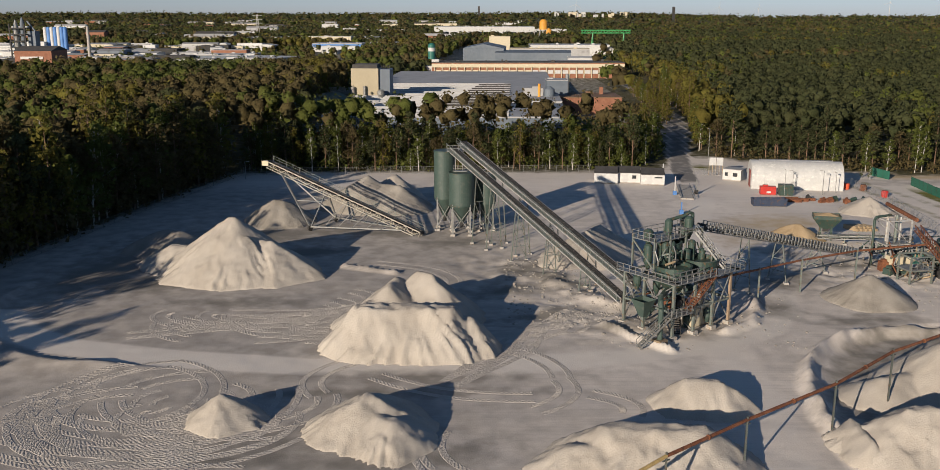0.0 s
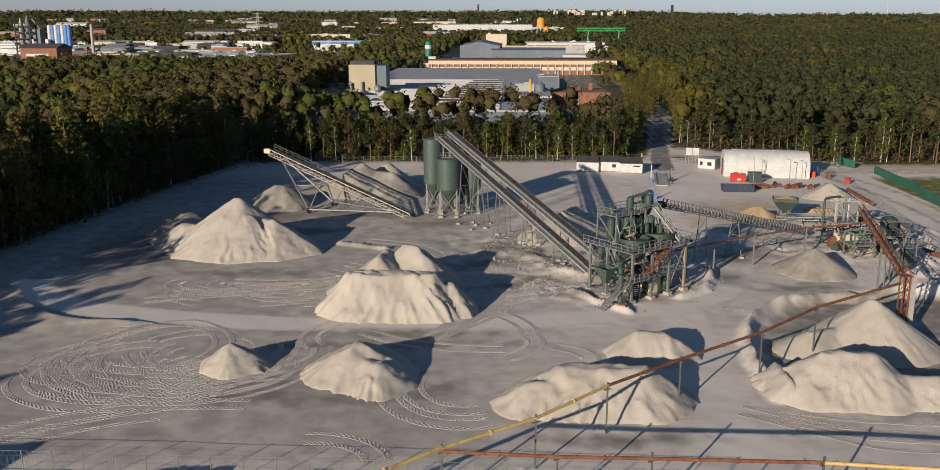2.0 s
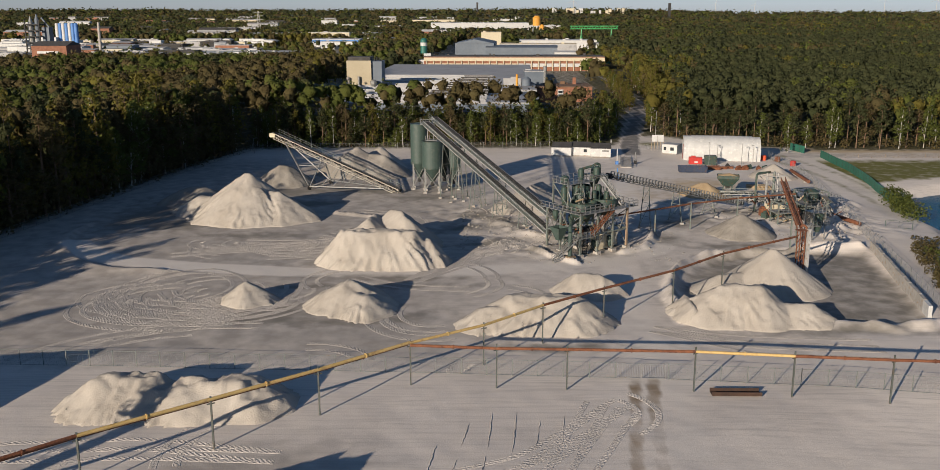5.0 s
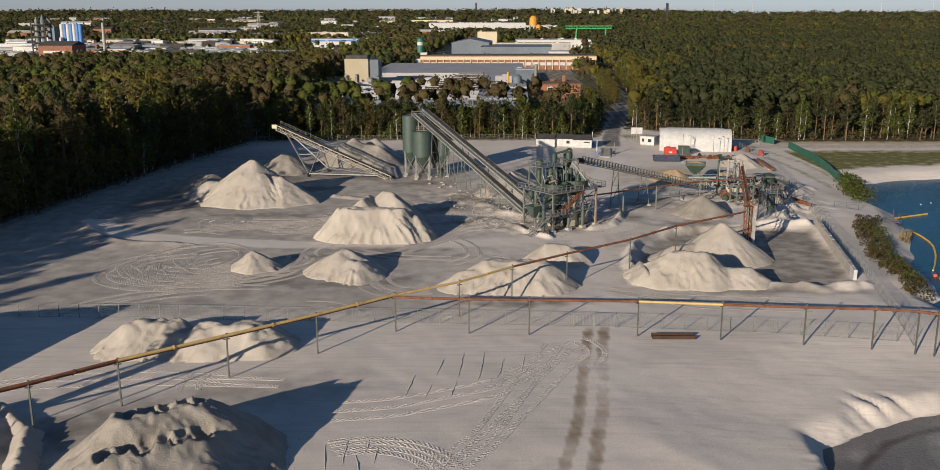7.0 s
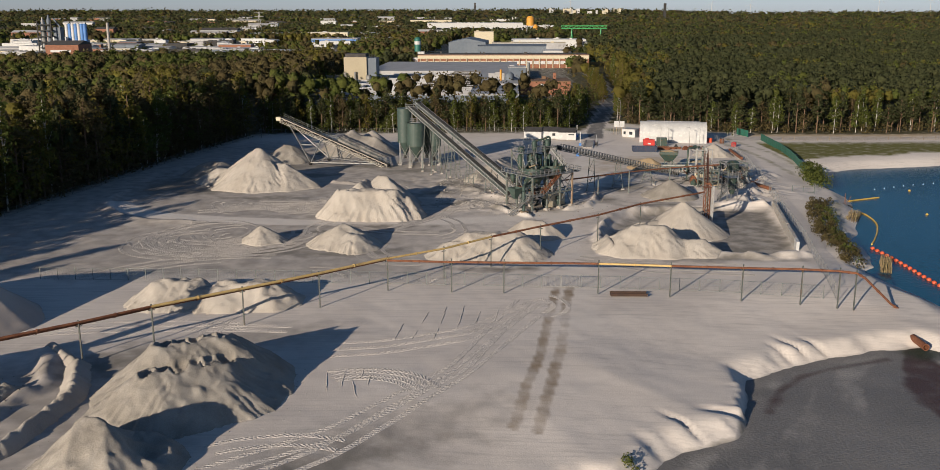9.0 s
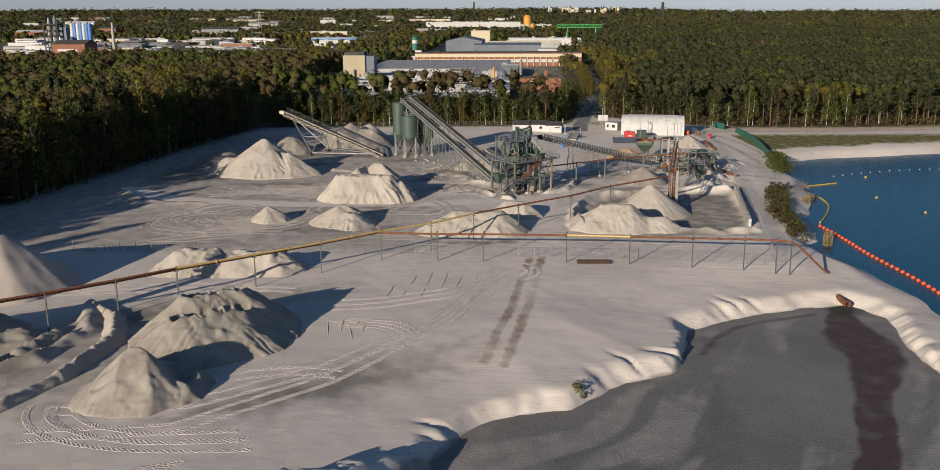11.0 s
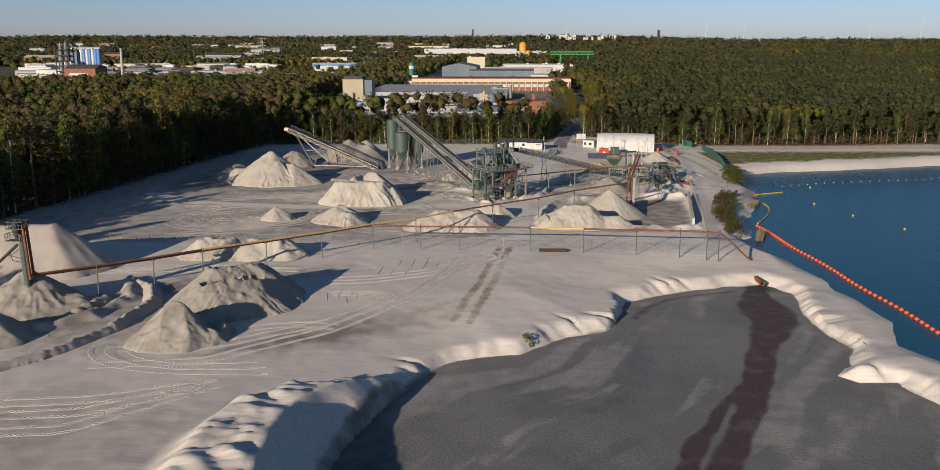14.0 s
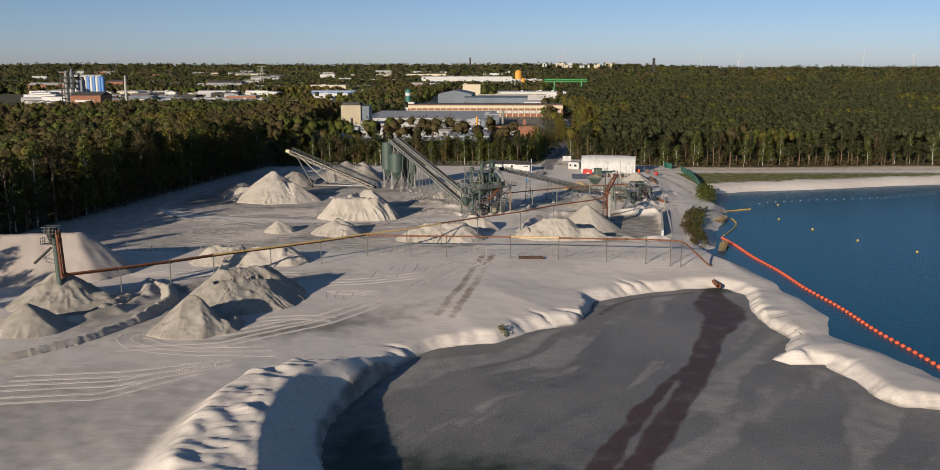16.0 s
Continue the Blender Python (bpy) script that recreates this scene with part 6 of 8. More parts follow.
for k in range(90):
    x, y, z = rp.uniform(-6, 8), rp.uniform(-7, 6), rp.uniform(0.3, 4.2)
    m = rp.choice((GALV, LIGHTSTEEL, RUST, DARKGREEN, DARKVOID, WOOD, STEELGREEN))
    if k % 2:
        Form().beam((x, y, max(0.1, z - 1)), (x + rp.uniform(-3, 3), y + rp.uniform(-2.5, 2.5), max(0.1, z + rp.uniform(-1.5, 1.5))), rp.uniform(0.1, 0.24)).make("strut", m, wp)
    else:
        Form().pipe([(x, y, z), (x + rp.uniform(-2, 2), y + rp.uniform(-1, 1), z), (x + rp.uniform(-1, 1), y + rp.uniform(-2, 2), max(0.1, z - rp.uniform(0.5, 2)))], rp.uniform(0.1, 0.22), 7).make("pipe", m, wp)
for k, (x, y, sx, sy, hh, m) in enumerate(((2.2, -5.0, 2.0, 1.6, 1.5, DARKVOID), (-5.2, -1.5, 1.8, 1.4, 1.2, DARKGREEN), (7.2, 2.6, 2.6, 1.6, 2.2, DARKGREEN), (1.5, 5.6, 2.2, 1.2, 1.6, WOOD), (-4.6, 1.2, 1.4, 1.2, 1.6, RUST))):
    Form().box(x, y, 0, sx, sy, hh, 20 * k).box(x, y, hh, sx * 0.6, sy * 0.6, 0.4, 20 * k).make("machine", m, wp)

sv = thing("stair_platform", 74.0, 68.0, 0, 15, "galvanised stair platform round a green tank", "platform")
for x in (-1.3, 1.3):
    for y in (-1.3, 1.3):
        Form().beam((x, y, 0), (x, y, 6.6), 0.16).make("post", GALV, sv)
for z in (2.6, 5.2):
    Form().box(0.3, 0, z, 3.6, 3.0, 0.1).make("deck", GALV, sv)
    Form().rail([(-1.4, -1.5, z), (2.1, -1.5, z), (2.1, 1.5, z)], 1.1, 0.07, 0.8).make("deck_rail", GALV, sv)
Form().lathe(0.6, 0, [(0.4, 1.2), (1.0, 2.6), (1.0, 4.6), (0.5, 5.1)], 16).make("tank", DARKGREEN, sv)
stairs((-3.4, -1.0, 0.1), (-1.3, -1.0, 2.6), 0.8, sv)
stairs((-1.1, 1.0, 2.6), (1.2, 1.0, 5.2), 0.8, sv)
# rusty lattice chute down to the cyclone column that feeds the pit
t = thing("lattice_chute", 62.0, 42.6, 0, 0, "rusty lattice pipe bridge sloping to the cyclone", "pipe bridge")
a, b = Vector((0.4, 1.2, 7.4)), Vector((9.0, 37.0, 8.9))
f = Form().tube(a + Vector((0.3, 0, 0)), b + Vector((0.3, 0, 0)), 0.14, n=8)
for s in (-0.3, 0.55):
    for z in (0, 0.9):
        f.beam(a + Vector((s, 0, z)), b + Vector((s, 0, z)), 0.12)
for k in range(24):
    u, w = a.lerp(b, k / 24), a.lerp(b, (k + 1) / 24)
    for s in (-0.3, 0.55):
        f.beam(u + Vector((s, 0, 0)), w + Vector((s, 0, 0.9)), 0.08)
    f.beam(u + Vector((-0.3, 0, 0)), u + Vector((0.55, 0, 0)), 0.08)
f.make("truss", RUST, t)
Form().beam((5.0, 18, 0), (5.0, 18, 8.2), 0.26).beam((6.2, 18.4, 0), (5.6, 18, 8.2), 0.2).make("support", STEELGREEN, t)


def cyclone_column(x, y, rz, z0, z1, label, body):
    c = thing("cyclone_column", x, y, 0, rz, label, "hydrocyclone")
    f = Form()
    for a in (-0.45, 0.45):
        for e in (-0.45, 0.45):
            f.beam((a, e, 0.0), (a, e, z1 - 1.5), 0.14)
    for k in range(int((z1 - 2) / 1.0)):
        f.beam((-0.45, -0.45, 0.5 + k), (0.45, -0.45, 1.5 + k), 0.07).beam((0.45, -0.45, 0.5 + k), (0.45, 0.45, 1.5 + k), 0.07).beam((-0.45, 0.45, 0.5 + k), (-0.45, -0.45, 1.5 + k), 0.07)
    f.make("mast", body, c)
    Form().tube((0.9, 0, 0.4), (0.9, 0, z1 - 1.2), 0.2, n=10).make("riser_pipe", RUST, c)
    Form().box(0, 0, z1 - 1.5, 1.6, 1.4, 0.12).make("platform", RUST, c)
    Form().pipe([(0.9, 0, z1 - 1.2), (0.5, 0.2, z1 - 0.7), (-0.1, 0.3, z1 - 0.9)], 0.18, 9).make("head_bend", RUST, c)
    return c


cy1 = cyclone_column(62.2, 42.0, 10, 1.2, 9.2, "rust-stained cyclone column over a fresh sand cone", RUST)
Form().beam((1.0, -0.3, 0.6), (1.0, -0.3, 8.0), 0.5, 0.9).make("white_panel", LIGHTSTEEL, cy1)
cy2 = thing("cyclone_column", -49.6, -48.0, 0, 0, "green steel cyclone column standing in its sand cone", "hydrocyclone")
Form().tube((0.2, 0, 0.5), (-0.3, 0, 12.6), 0.55, 0.5, 16).make("mast", GREEN, cy2)
Form().tube((0.75, -0.5, 5.2), (0.35, -0.5, 14.0), 0.24, n=10).tube((0.95, 0.3, 5.4), (0.5, 0.3, 14.0), 0.24, n=10).make("riser_pipe", RUST, cy2)
Form().box(-0.8, 0, 13.4, 2.8, 2.0, 0.12).box(-1.3, 0, 11.4, 2.4, 1.6, 0.12).make("platform", POSTSTEEL, cy2)
Form().rail([(-2.2, -1, 13.5), (0.6, -1, 13.5), (0.6, 1, 13.5), (-2.2, 1, 13.5), (-2.2, -1, 13.5)], 1.1, 0.07, 0.8).rail([(-2.5, -0.8, 11.5), (-0.1, -0.8, 11.5), (-0.1, 0.8, 11.5), (-2.5, 0.8, 11.5), (-2.5, -0.8, 11.5)], 1.1, 0.07, 0.8).make("platform_rail", POSTSTEEL, cy2)
Form().lathe(-0.9, 0, [(0.28, 11.6), (0.75, 13.0), (0.75, 14.2), (0.4, 14.6)], 16).make("cyclone", DARKVOID, cy2)
Form().tube((-1.0, 0, 10.8), (-4.0, -0.6, 8.0), 0.24, n=10).make("discharge_arm", DARKVOID, cy2)
Form().beam((-0.4, 0, 10.4), (-2.6, -0.3, 8.6), 0.1).beam((-0.4, 0, 8.4), (-2.8, -0.3, 9.2), 0.1).beam((-0.4, 0, 7.8), (-2.0, -0.2, 8.2), 0.1).beam((-2.0, -0.2, 8.2), (-2.2, -0.2, 9.6), 0.1).make("arm_brace", POSTSTEEL, cy2)

# ---- pipelines on posts ----
LINE = [(-49.0, -48.2, 5.6), (-41.0, -41.5, 5.4), (-33.7, -35.1, 5.3), (-27.0, -28.5, 5.2), (-17.2, -20.2, 5.1), (-7.9, -12.2, 5.0), (1.4, -3.8, 5.0)]
UP = [(1.4, -3.8, 5.0), (10.0, 2.4, 5.0), (17.8, 10.0, 5.1), (26.7, 16.9, 5.3), (37.9, 24.8, 5.6), (47.2, 33.0, 6.0), (61.4, 41.6, 6.6)]
EAST = [(1.4, -3.8, 4.9), (11.4, -4.8, 4.9), (19.5, -5.1, 4.9), (34.0, -5.8, 4.9), (44.8, -7.2, 4.9), (55.4, -8.4, 4.9), (64.1, -9.1, 4.9), (69.3, -10.2, 4.9), (71.6, -10.6, 4.7), (72.8, -10.7, 4.0), (77.6, -9.6, -0.4), (79.0, -9.2, -1.3)]


def pipeline(label, pts, spans, posts, mat_posts=POSTSTEEL):
    t = thing("pipeline", pts[0][0], pts[0][1], 0, 0, label, "pipeline")
    o = Vector((pts[0][0], pts[0][1], 0))
    rel = [Vector(p) - o for p in pts]
    for i0, i1, dz, dn, r, m, nm in spans:
        seq = rel[i0:i1 + 1]
        d = (seq[-1] - seq[0]).normalized()
        off = Vector((-d.y, d.x, 0)) * dn + Vector((0, 0, dz))
        f = Form()
        for a, b in zip(seq, seq[1:]):
            f.tube(a + off, b + off, r, n=10)
            for k in range(1, max(2, int((b - a).length / 5))):
                c = (a + off).lerp(b + off, k / max(2, int((b - a).length / 5)))
                f.tube(c - (b - a).normalized() * 0.07, c + (b - a).normalized() * 0.07, r * 1.45, n=10)
        f.make(nm, m, t)
    for i in posts:
        p = rel[i]
        zg = float(ground_height(np.array([pts[i][0]]), np.array([pts[i][1]]))[0])
        c = Form().beam((p.x, p.y, zg - 0.2), (p.x, p.y, p.z + 0.55), 0.17).make("post", mat_posts, t)
        Form().beam((p.x - 0.35, p.y - 0.2, p.z - 0.22), (p.x + 0.35, p.y + 0.2, p.z - 0.22), 0.1).make("cradle", mat_posts, c)
    return t


pipeline("pair of yellow and rusty pipes on steel posts", LINE, ((0, 3, 0.25, 0.0, 0.17, RUST, "rusty_pipe"), (3, 6, 0.25, 0.0, 0.19, YELLOW, "yellow_pipe"), (0, 6, -0.12, 0.55, 0.17, RUST, "rusty_pipe")), range(1, 7))
pipeline("rusty pipe on posts climbing to the cyclone", UP, ((0, 2, 0.2, 0, 0.17, YELLOW, "yellow_pipe"), (2, 6, 0.2, 0, 0.17, RUST, "rusty_pipe")), range(1, 6))
pipeline("rusty pipe on posts running towards the lake", EAST, ((0, 3, 0, 0, 0.17, RUST, "rusty_pipe"), (3, 4, 0, 0, 0.17, YELLOW, "yellow_pipe"), (4, 11, 0, 0, 0.17, RUST, "rusty_pipe")), range(1, 9))
t = thing("outfall_pipe", 77.0, -20.9, -2.5, 0, "rusty outfall pipe jutting from the pond bank", "pipe")
n = 16
Form().put([(r * math.cos(2 * math.pi * i / n), y, r * math.sin(2 * math.pi * i / n)) for y, r in ((2.4, 0.5), (-1.6, 0.5), (-1.6, 0.38), (-0.4, 0.38)) for i in range(n)],
           [[k * n + i, k * n + (i + 1) % n, (k + 1) * n + (i + 1) % n, (k + 1) * n + i] for k in range(3) for i in range(n)] + [list(range(3 * n, 4 * n))]).make("pipe", RUST, t)
t = thing("steel_trough", 38.6, -6.6, 0, -1, "rusty flat steel trough lying on the sand", "trough")
Form().box(0, 0, 0.1, 5.6, 1.3, 0.1).box(0, 0.62, 0.2, 5.6, 0.08, 0.35).box(0, -0.62, 0.2, 5.6, 0.08, 0.35).make("plate", surface("dark_rust_plate", (0.035, 0.022, 0.017), (0.07, 0.038, 0.025), 1.0, 0.85, 0.1, 0.2, 8), t)

# concrete wall beside the pit
t = thing("retaining_wall", 77.8, 40.5, 0, 0, "grey concrete retaining wall beside the pit", "wall", kind="structure")
d = Vector((7.6, 38.6, 0)).normalized()
for k in range(13):
    c = d * ((k - 6) * 3.0)
    Form().beam((c.x - d.x * 1.48, c.y - d.y * 1.48, 0.5), (c.x + d.x * 1.48, c.y + d.y * 1.48, 0.5), 0.55, 2.0 + 0.1 * (k % 3)).make("block", CONCRETE if k else WHITE, t)


# ---- fences ----
def fence(label, pts, height=2.0, gap=3.0, mat=GALV, wires=5):
    t = thing("fence", pts[0][0], pts[0][1], 0, 0, label, "fence")
    o = Vector((pts[0][0], pts[0][1], 0))
    mesh = None
    net = Form()
    for a, b in zip(pts, pts[1:]):
        a, b = Vector((*a, 0)) - o, Vector((*b, 0)) - o
        n = max(1, round((b - a).length / gap))
        zs = []
        for i in range(n + 1):
            p = a.lerp(b, i / n)
            z = float(ground_height(np.array([p.x + o.x]), np.array([p.y + o.y]))[0])
            zs.append(z)
            if i < n or b == Vector((*pts[-1], 0)) - o:
                if mesh is None:
                    mesh = mesh_of("post", *(lambda q: (q.v, q.f))(Form().beam((0, 0, -0.2), (0, 0, height + 0.1), 0.07)), mat)
                post = new("post", mesh)
                post.parent, post.location = t, (p.x, p.y, z)
        for i in range(n):
            p, q = a.lerp(b, i / n), a.lerp(b, (i + 1) / n)
            p.z, q.z = zs[i], zs[i + 1]
            for k in range(wires):
                h = Vector((0, 0, 0.08 + (height - 0.1) * k / (wires - 1)))
                net.beam(p + h, q + h, 0.03 if k in (0, wires - 1) else 0.010)
            for k in range(5):
                c, e = p.lerp(q, k / 5), p.lerp(q, (k + 1) / 5)
                net.beam(c, e + Vector((0, 0, height)), 0.009)
                net.beam(e, c + Vector((0, 0, height)), 0.009)
    tagged(net.make("wire_mesh", mat, t), kind="stuff")
    return t


fence("galvanised chain-link fence across the yard", [(-56, 2.7), (-29.7, 1.6), (-8, 0.4), (25.6, -1.8)], mat=STEELGREEN)
fence("galvanised chain-link fence in front of the pit", [(31.8, -2.2), (50, -4.2), (68.5, -6.6)], mat=STEELGREEN)
fence("galvanised chain-link fence along the lake side", [(70.2, -7.8), (77.6, 28), (82.5, 57), (87.3, 85), (93, 120), (96, 146), (95.5, 166)], 2.1)
fence("chain-link fence along the wood behind the yard", [(-60, 182.5), (0, 185.5), (33, 187.5)])
fence("wire fence along the western wood", [(-85, 50), (-78, 91), (-71.3, 132), (-60.5, 182)], 1.6, 4.0, STEELGREEN, 5)
fence("timber rail fence along the far shore path", [(118, 166), (170, 168), (235, 172), (300, 178)], 1.2, 4.0, WOOD, 4)
g = thing("mesh_gate", 25.8, -1.85, 0, -3, "low double mesh gate between fence posts", "gate")
for k in (0, 1):
    lf = Form().beam((k * 2.9, 0, 0.15), (k * 2.9 + 2.8, 0, 0.15), 0.06).beam((k * 2.9, 0, 1.9), (k * 2.9 + 2.8, 0, 1.9), 0.06).beam((k * 2.9, 0, 0.1), (k * 2.9, 0, 1.9), 0.07).beam((k * 2.9 + 2.8, 0, 0.1), (k * 2.9 + 2.8, 0, 1.9), 0.07)
    for i in range(14):
        lf.beam((k * 2.9 + 0.2 * i, 0, 0.15), (k * 2.9 + 0.2 * i, 0, 1.9), 0.02)
    lf.make("gate_leaf", GALV, g)
g = thing("mesh_gate", 92, 78, -0.4, -20, "green steel gate on the lake path", "gate")
Form().beam((0, 0, 0), (0, 0, 1.8), 0.12).beam((5, 0, 0), (5, 0, 1.8), 0.12).beam((0, 0, 1.7), (5, 0, 1.7), 0.08).beam((0, 0, 0.3), (5, 0, 0.3), 0.08).beam((2.5, 0, 0.3), (2.5, 0, 1.7), 0.08).make("gate_frame", DARKGREEN, g)


def screen_fence(pts, gap=2.5, height=2.2):
    t = thing("screen_fence", pts[0][0], pts[0][1], 0, 0, "solid green screen fence along the lake path", "fence")
    o = Vector((pts[0][0], pts[0][1], 0))
    cloth = surface("green_screen_sheet", (0.015, 0.09, 0.06), (0.025, 0.13, 0.09), 0.4, 0.6, 0, 0.1, 8)
    for a, b in zip(pts, pts[1:]):
        a, b = Vector((*a, 0)) - o, Vector((*b, 0)) - o
        n = max(1, round((b - a).length / gap))
        for i in range(n):
            p, q = a.lerp(b, i / n), a.lerp(b, (i + 1) / n)
            z = float(ground_height(np.array([p.x + o.x]), np.array([p.y + o.y]))[0])
            up = Vector((0, 0, z))
            Form().beam(p + up + Vector((0, 0, height / 2)), q + up + Vector((0, 0, height / 2)), 0.06, height).make("panel", cloth, t)
            Form().beam(p + up, p + up + Vector((0, 0, height + 0.1)), 0.12).make("post", DARKGREEN, t)


screen_fence([(111.5, 168), (110.4, 144), (107.6, 122), (104.6, 100)])
screen_fence([(107.5, 183), (109.5, 176)])

# ---- yard buildings and stores by the gate ----
def cabin(x, y, rz, label, windows=(), roof_up=True, sx=5.9, sy=5.0, h=2.5):
    c = thing("site_cabin", x, y, 0, rz, label, "cabin", "cabins by the gate")
    Form().box(0, 0, 0.1, sx, sy, h).make("wall", WHITE, c)
    Form().box(0, 0.1, h + 0.104, sx + 0.2, sy + 0.2, 0.18).make("roof", DARKROOF if roof_up else GREYROOF, c)
    if roof_up:
        Form().put([(-sx / 2, -sy / 2 + 1.2, h + 0.29), (sx / 2, -sy / 2 + 1.2, h + 0.29), (sx / 2, sy / 2, h + 1.2), (-sx / 2, sy / 2, h + 1.2), (sx / 2, sy / 2, h + 0.29), (-sx / 2, sy / 2, h + 0.29)],
                   [[0, 1, 2, 3], [1, 4, 2], [5, 0, 3], [4, 5, 3, 2], [5, 4, 1, 0]]).make("sloping_roof", DARKROOF, c)
    Form().box(0, -sy / 2 - 0.03, 0.1, sx, 0.06, 0.18).make("plinth", CONCRETE, c)
    for u, w, z, hh in windows:
        fr = Form().box(u, -sy / 2 - 0.03, z, w + 0.16, 0.1, hh + 0.16).make("window", GALV, c)
        Form().box(u, -sy / 2 - 0.06, z + 0.08, w, 0.1, hh).make("pane", GLASS, fr)
    return c


cabin(35.4, 172.6, -9, "white cabin with dark sloping roof")
cabin(41.2, 173.0, -9, "white cabin set back under a dark roof", ((1.4, 0.9, 1.2, 0.8),))
cabin(46.8, 170.2, -9, "white cabin with dark roof beside the entrance", ((1.4, 1.8, 1.8, 0.25),))
cw = cabin(69.2, 176.0, -35, "small white cabin with two windows", ((-1.4, 0.7, 1.1, 0.9), (0.9, 1.1, 1.1, 0.9)), False, 4.8, 4.0, 2.7)
# storage hall: barrel roof of white sheeting
hl = thing("storage_hall", 81.4, 166.2, 0, -10, "white barrel-roofed storage hall with a red door", "storage hall")
n, L, W = 18, 21.6, 9.6
prof = [(-W / 2, 0)] + [(-W / 2 * math.cos(math.pi * i / n), 2.2 + 4.3 * math.sin(math.pi * i / n)) for i in range(n + 1)] + [(W / 2, 0)]
m = len(prof)
Form().put([(x, u, z) for x in (-L / 2, L / 2) for u, z in prof], [[i, i + 1, m + i + 1, m + i] for i in range(m - 1)] + [list(range(m)), list(range(m, 2 * m))[::-1]]).make("shell", WHITE, hl)
Form().box(0, 0.6, 6.42, L * 0.8, 1.6, 0.14).make("ridge_strip", GREYROOF, hl)
for k in range(8):
    x = -L / 2 + 0.02 + k * (L - 0.04) / 7
    Form().put([(x + s, u * 1.006, z * 1.006) for s in (-0.05, 0.05) for u, z in prof], [[i, i + 1, m + i + 1, m + i] for i in range(m - 1)]).make("seam", LIGHTROOF, hl)
Form().box(-L / 2 - 0.05, -0.9, 0, 0.12, 3.0, 4.2).make("door", DARKRED, hl)
Form().box(-1.0, -W / 2 - 0.05, 0.0, 1.0, 0.1, 2.0).make("side_door", GREYROOF, hl)


def street_light(x, y, h, label, arm=0.8):
    t = thing("lamp_post", x, y, 0, rt0.uniform(0, 360), label, "lamp post", "yard lamp posts")
    Form().tube((0, 0, 0), (0, 0, h), 0.09, 0.06, 8).make("pole", GALV, t)
    Form().beam((0, 0, h), (arm, 0, h + 0.1), 0.07).make("arm", GALV, t)
    Form().box(arm, 0, h, 0.6, 0.25, 0.14).make("lamp_head", LIGHTSTEEL, t)


rt0 = random.Random(3)
for x, y, h in ((75.0, 153.8, 6.2), (84.6, 155.3, 5.8), (78.5, 158.6, 5.2), (88.3, 157.0, 5.2), (70.3, 208.0, 9.5), (-58, 176, 4.6), (-64, 232, 16.0)):
    street_light(x, y, h, "slim grey lamp post standing in the yard")
t = thing("fuel_tank", 71.6, 155.6, 0, -6, "red steel fuel tank with white mark", "tank")
Form().box(0, 0, 0.15, 3.6, 1.7, 1.9).box(-0.6, 0, 2.05, 1.2, 0.8, 0.35).make("body", REDPAINT, t)
Form().box(0.1, -0.86, 0.5, 1.0, 0.02, 0.45).make("mark", WHITE, t)
t = thing("shipping_container", 75.6, 154.9, 0, -6, "dark green shipping container", "container")
Form().box(0, 0, 0.1, 3.2, 2.4, 2.5).make("body", DARKGREEN, t)
for k in range(9):
    Form().box(-1.4 + 0.35 * k, -1.22, 0.2, 0.14, 0.06, 2.3).make("rib", DARKGREEN, t)
t = thing("open_skip", 67.8, 142.4, 0, -2, "dark blue open steel skip", "skip")
Form().put([(-3.6, -1.2, 0.1), (3.6, -1.2, 0.1), (3.6, 1.2, 0.1), (-3.6, 1.2, 0.1), (-3.8, -1.3, 1.7), (3.8, -1.3, 1.7), (3.8, 1.3, 1.7), (-3.8, 1.3, 1.7), (-3.5, -1.1, 0.4), (3.5, -1.1, 0.4), (3.5, 1.1, 0.4), (-3.5, 1.1, 0.4),
           (-3.65, -1.2, 1.7), (3.65, -1.2, 1.7), (3.65, 1.2, 1.7), (-3.65, 1.2, 1.7)],
          [[0, 1, 5, 4], [1, 2, 6, 5], [2, 3, 7, 6], [3, 0, 4, 7], [3, 2, 1, 0], [8, 9, 10, 11], [9, 8, 12, 13], [10, 9, 13, 14], [11, 10, 14, 15], [8, 11, 15, 12], [4, 5, 13, 12], [5, 6, 14, 13], [6, 7, 15, 14], [7, 4, 12, 15]]).make("body", BLUEBIN, t)
for k in range(7):
    Form().beam((-3.3 + 1.1 * k, -1.24, 0.15), (-3.3 + 1.1 * k, -1.32, 1.65), 0.12).make("rib", BLUEBIN, t)
for k in range(5):
    t = thing("steel_beam", 72 + 2.4 * (k % 3), 146.5 + 0.7 * k, 0, -6 + 3 * k, "rusty steel beam lying in the storage yard", "beam", "scrap steel beams")
    Form().box(0, 0, 0.02, 9 - k, 0.5, 0.12).box(0, 0, 0.14, 9 - k, 0.12, 0.4).box(0, 0, 0.54, 9 - k, 0.5, 0.1).make("section", RUST, t)
for k in range(7):
    t = thing("scrap_machine", 79 + 1.9 * k + rp.uniform(-0.4, 0.4), 147 + rp.uniform(-2, 2), 0, rp.uniform(0, 90), "weathered machine part stored in the yard", "machine part", "yard scrap")
    Form().box(0, 0, 0, rp.uniform(1, 2), rp.uniform(0.8, 1.4), rp.uniform(0.4, 0.9)).tube((-0.6, 0, 0.7), (0.6, 0, 0.9), 0.4, n=10).make("body", rp.choice((DARKGREEN, GALV, DARKVOID, RUST)), t)
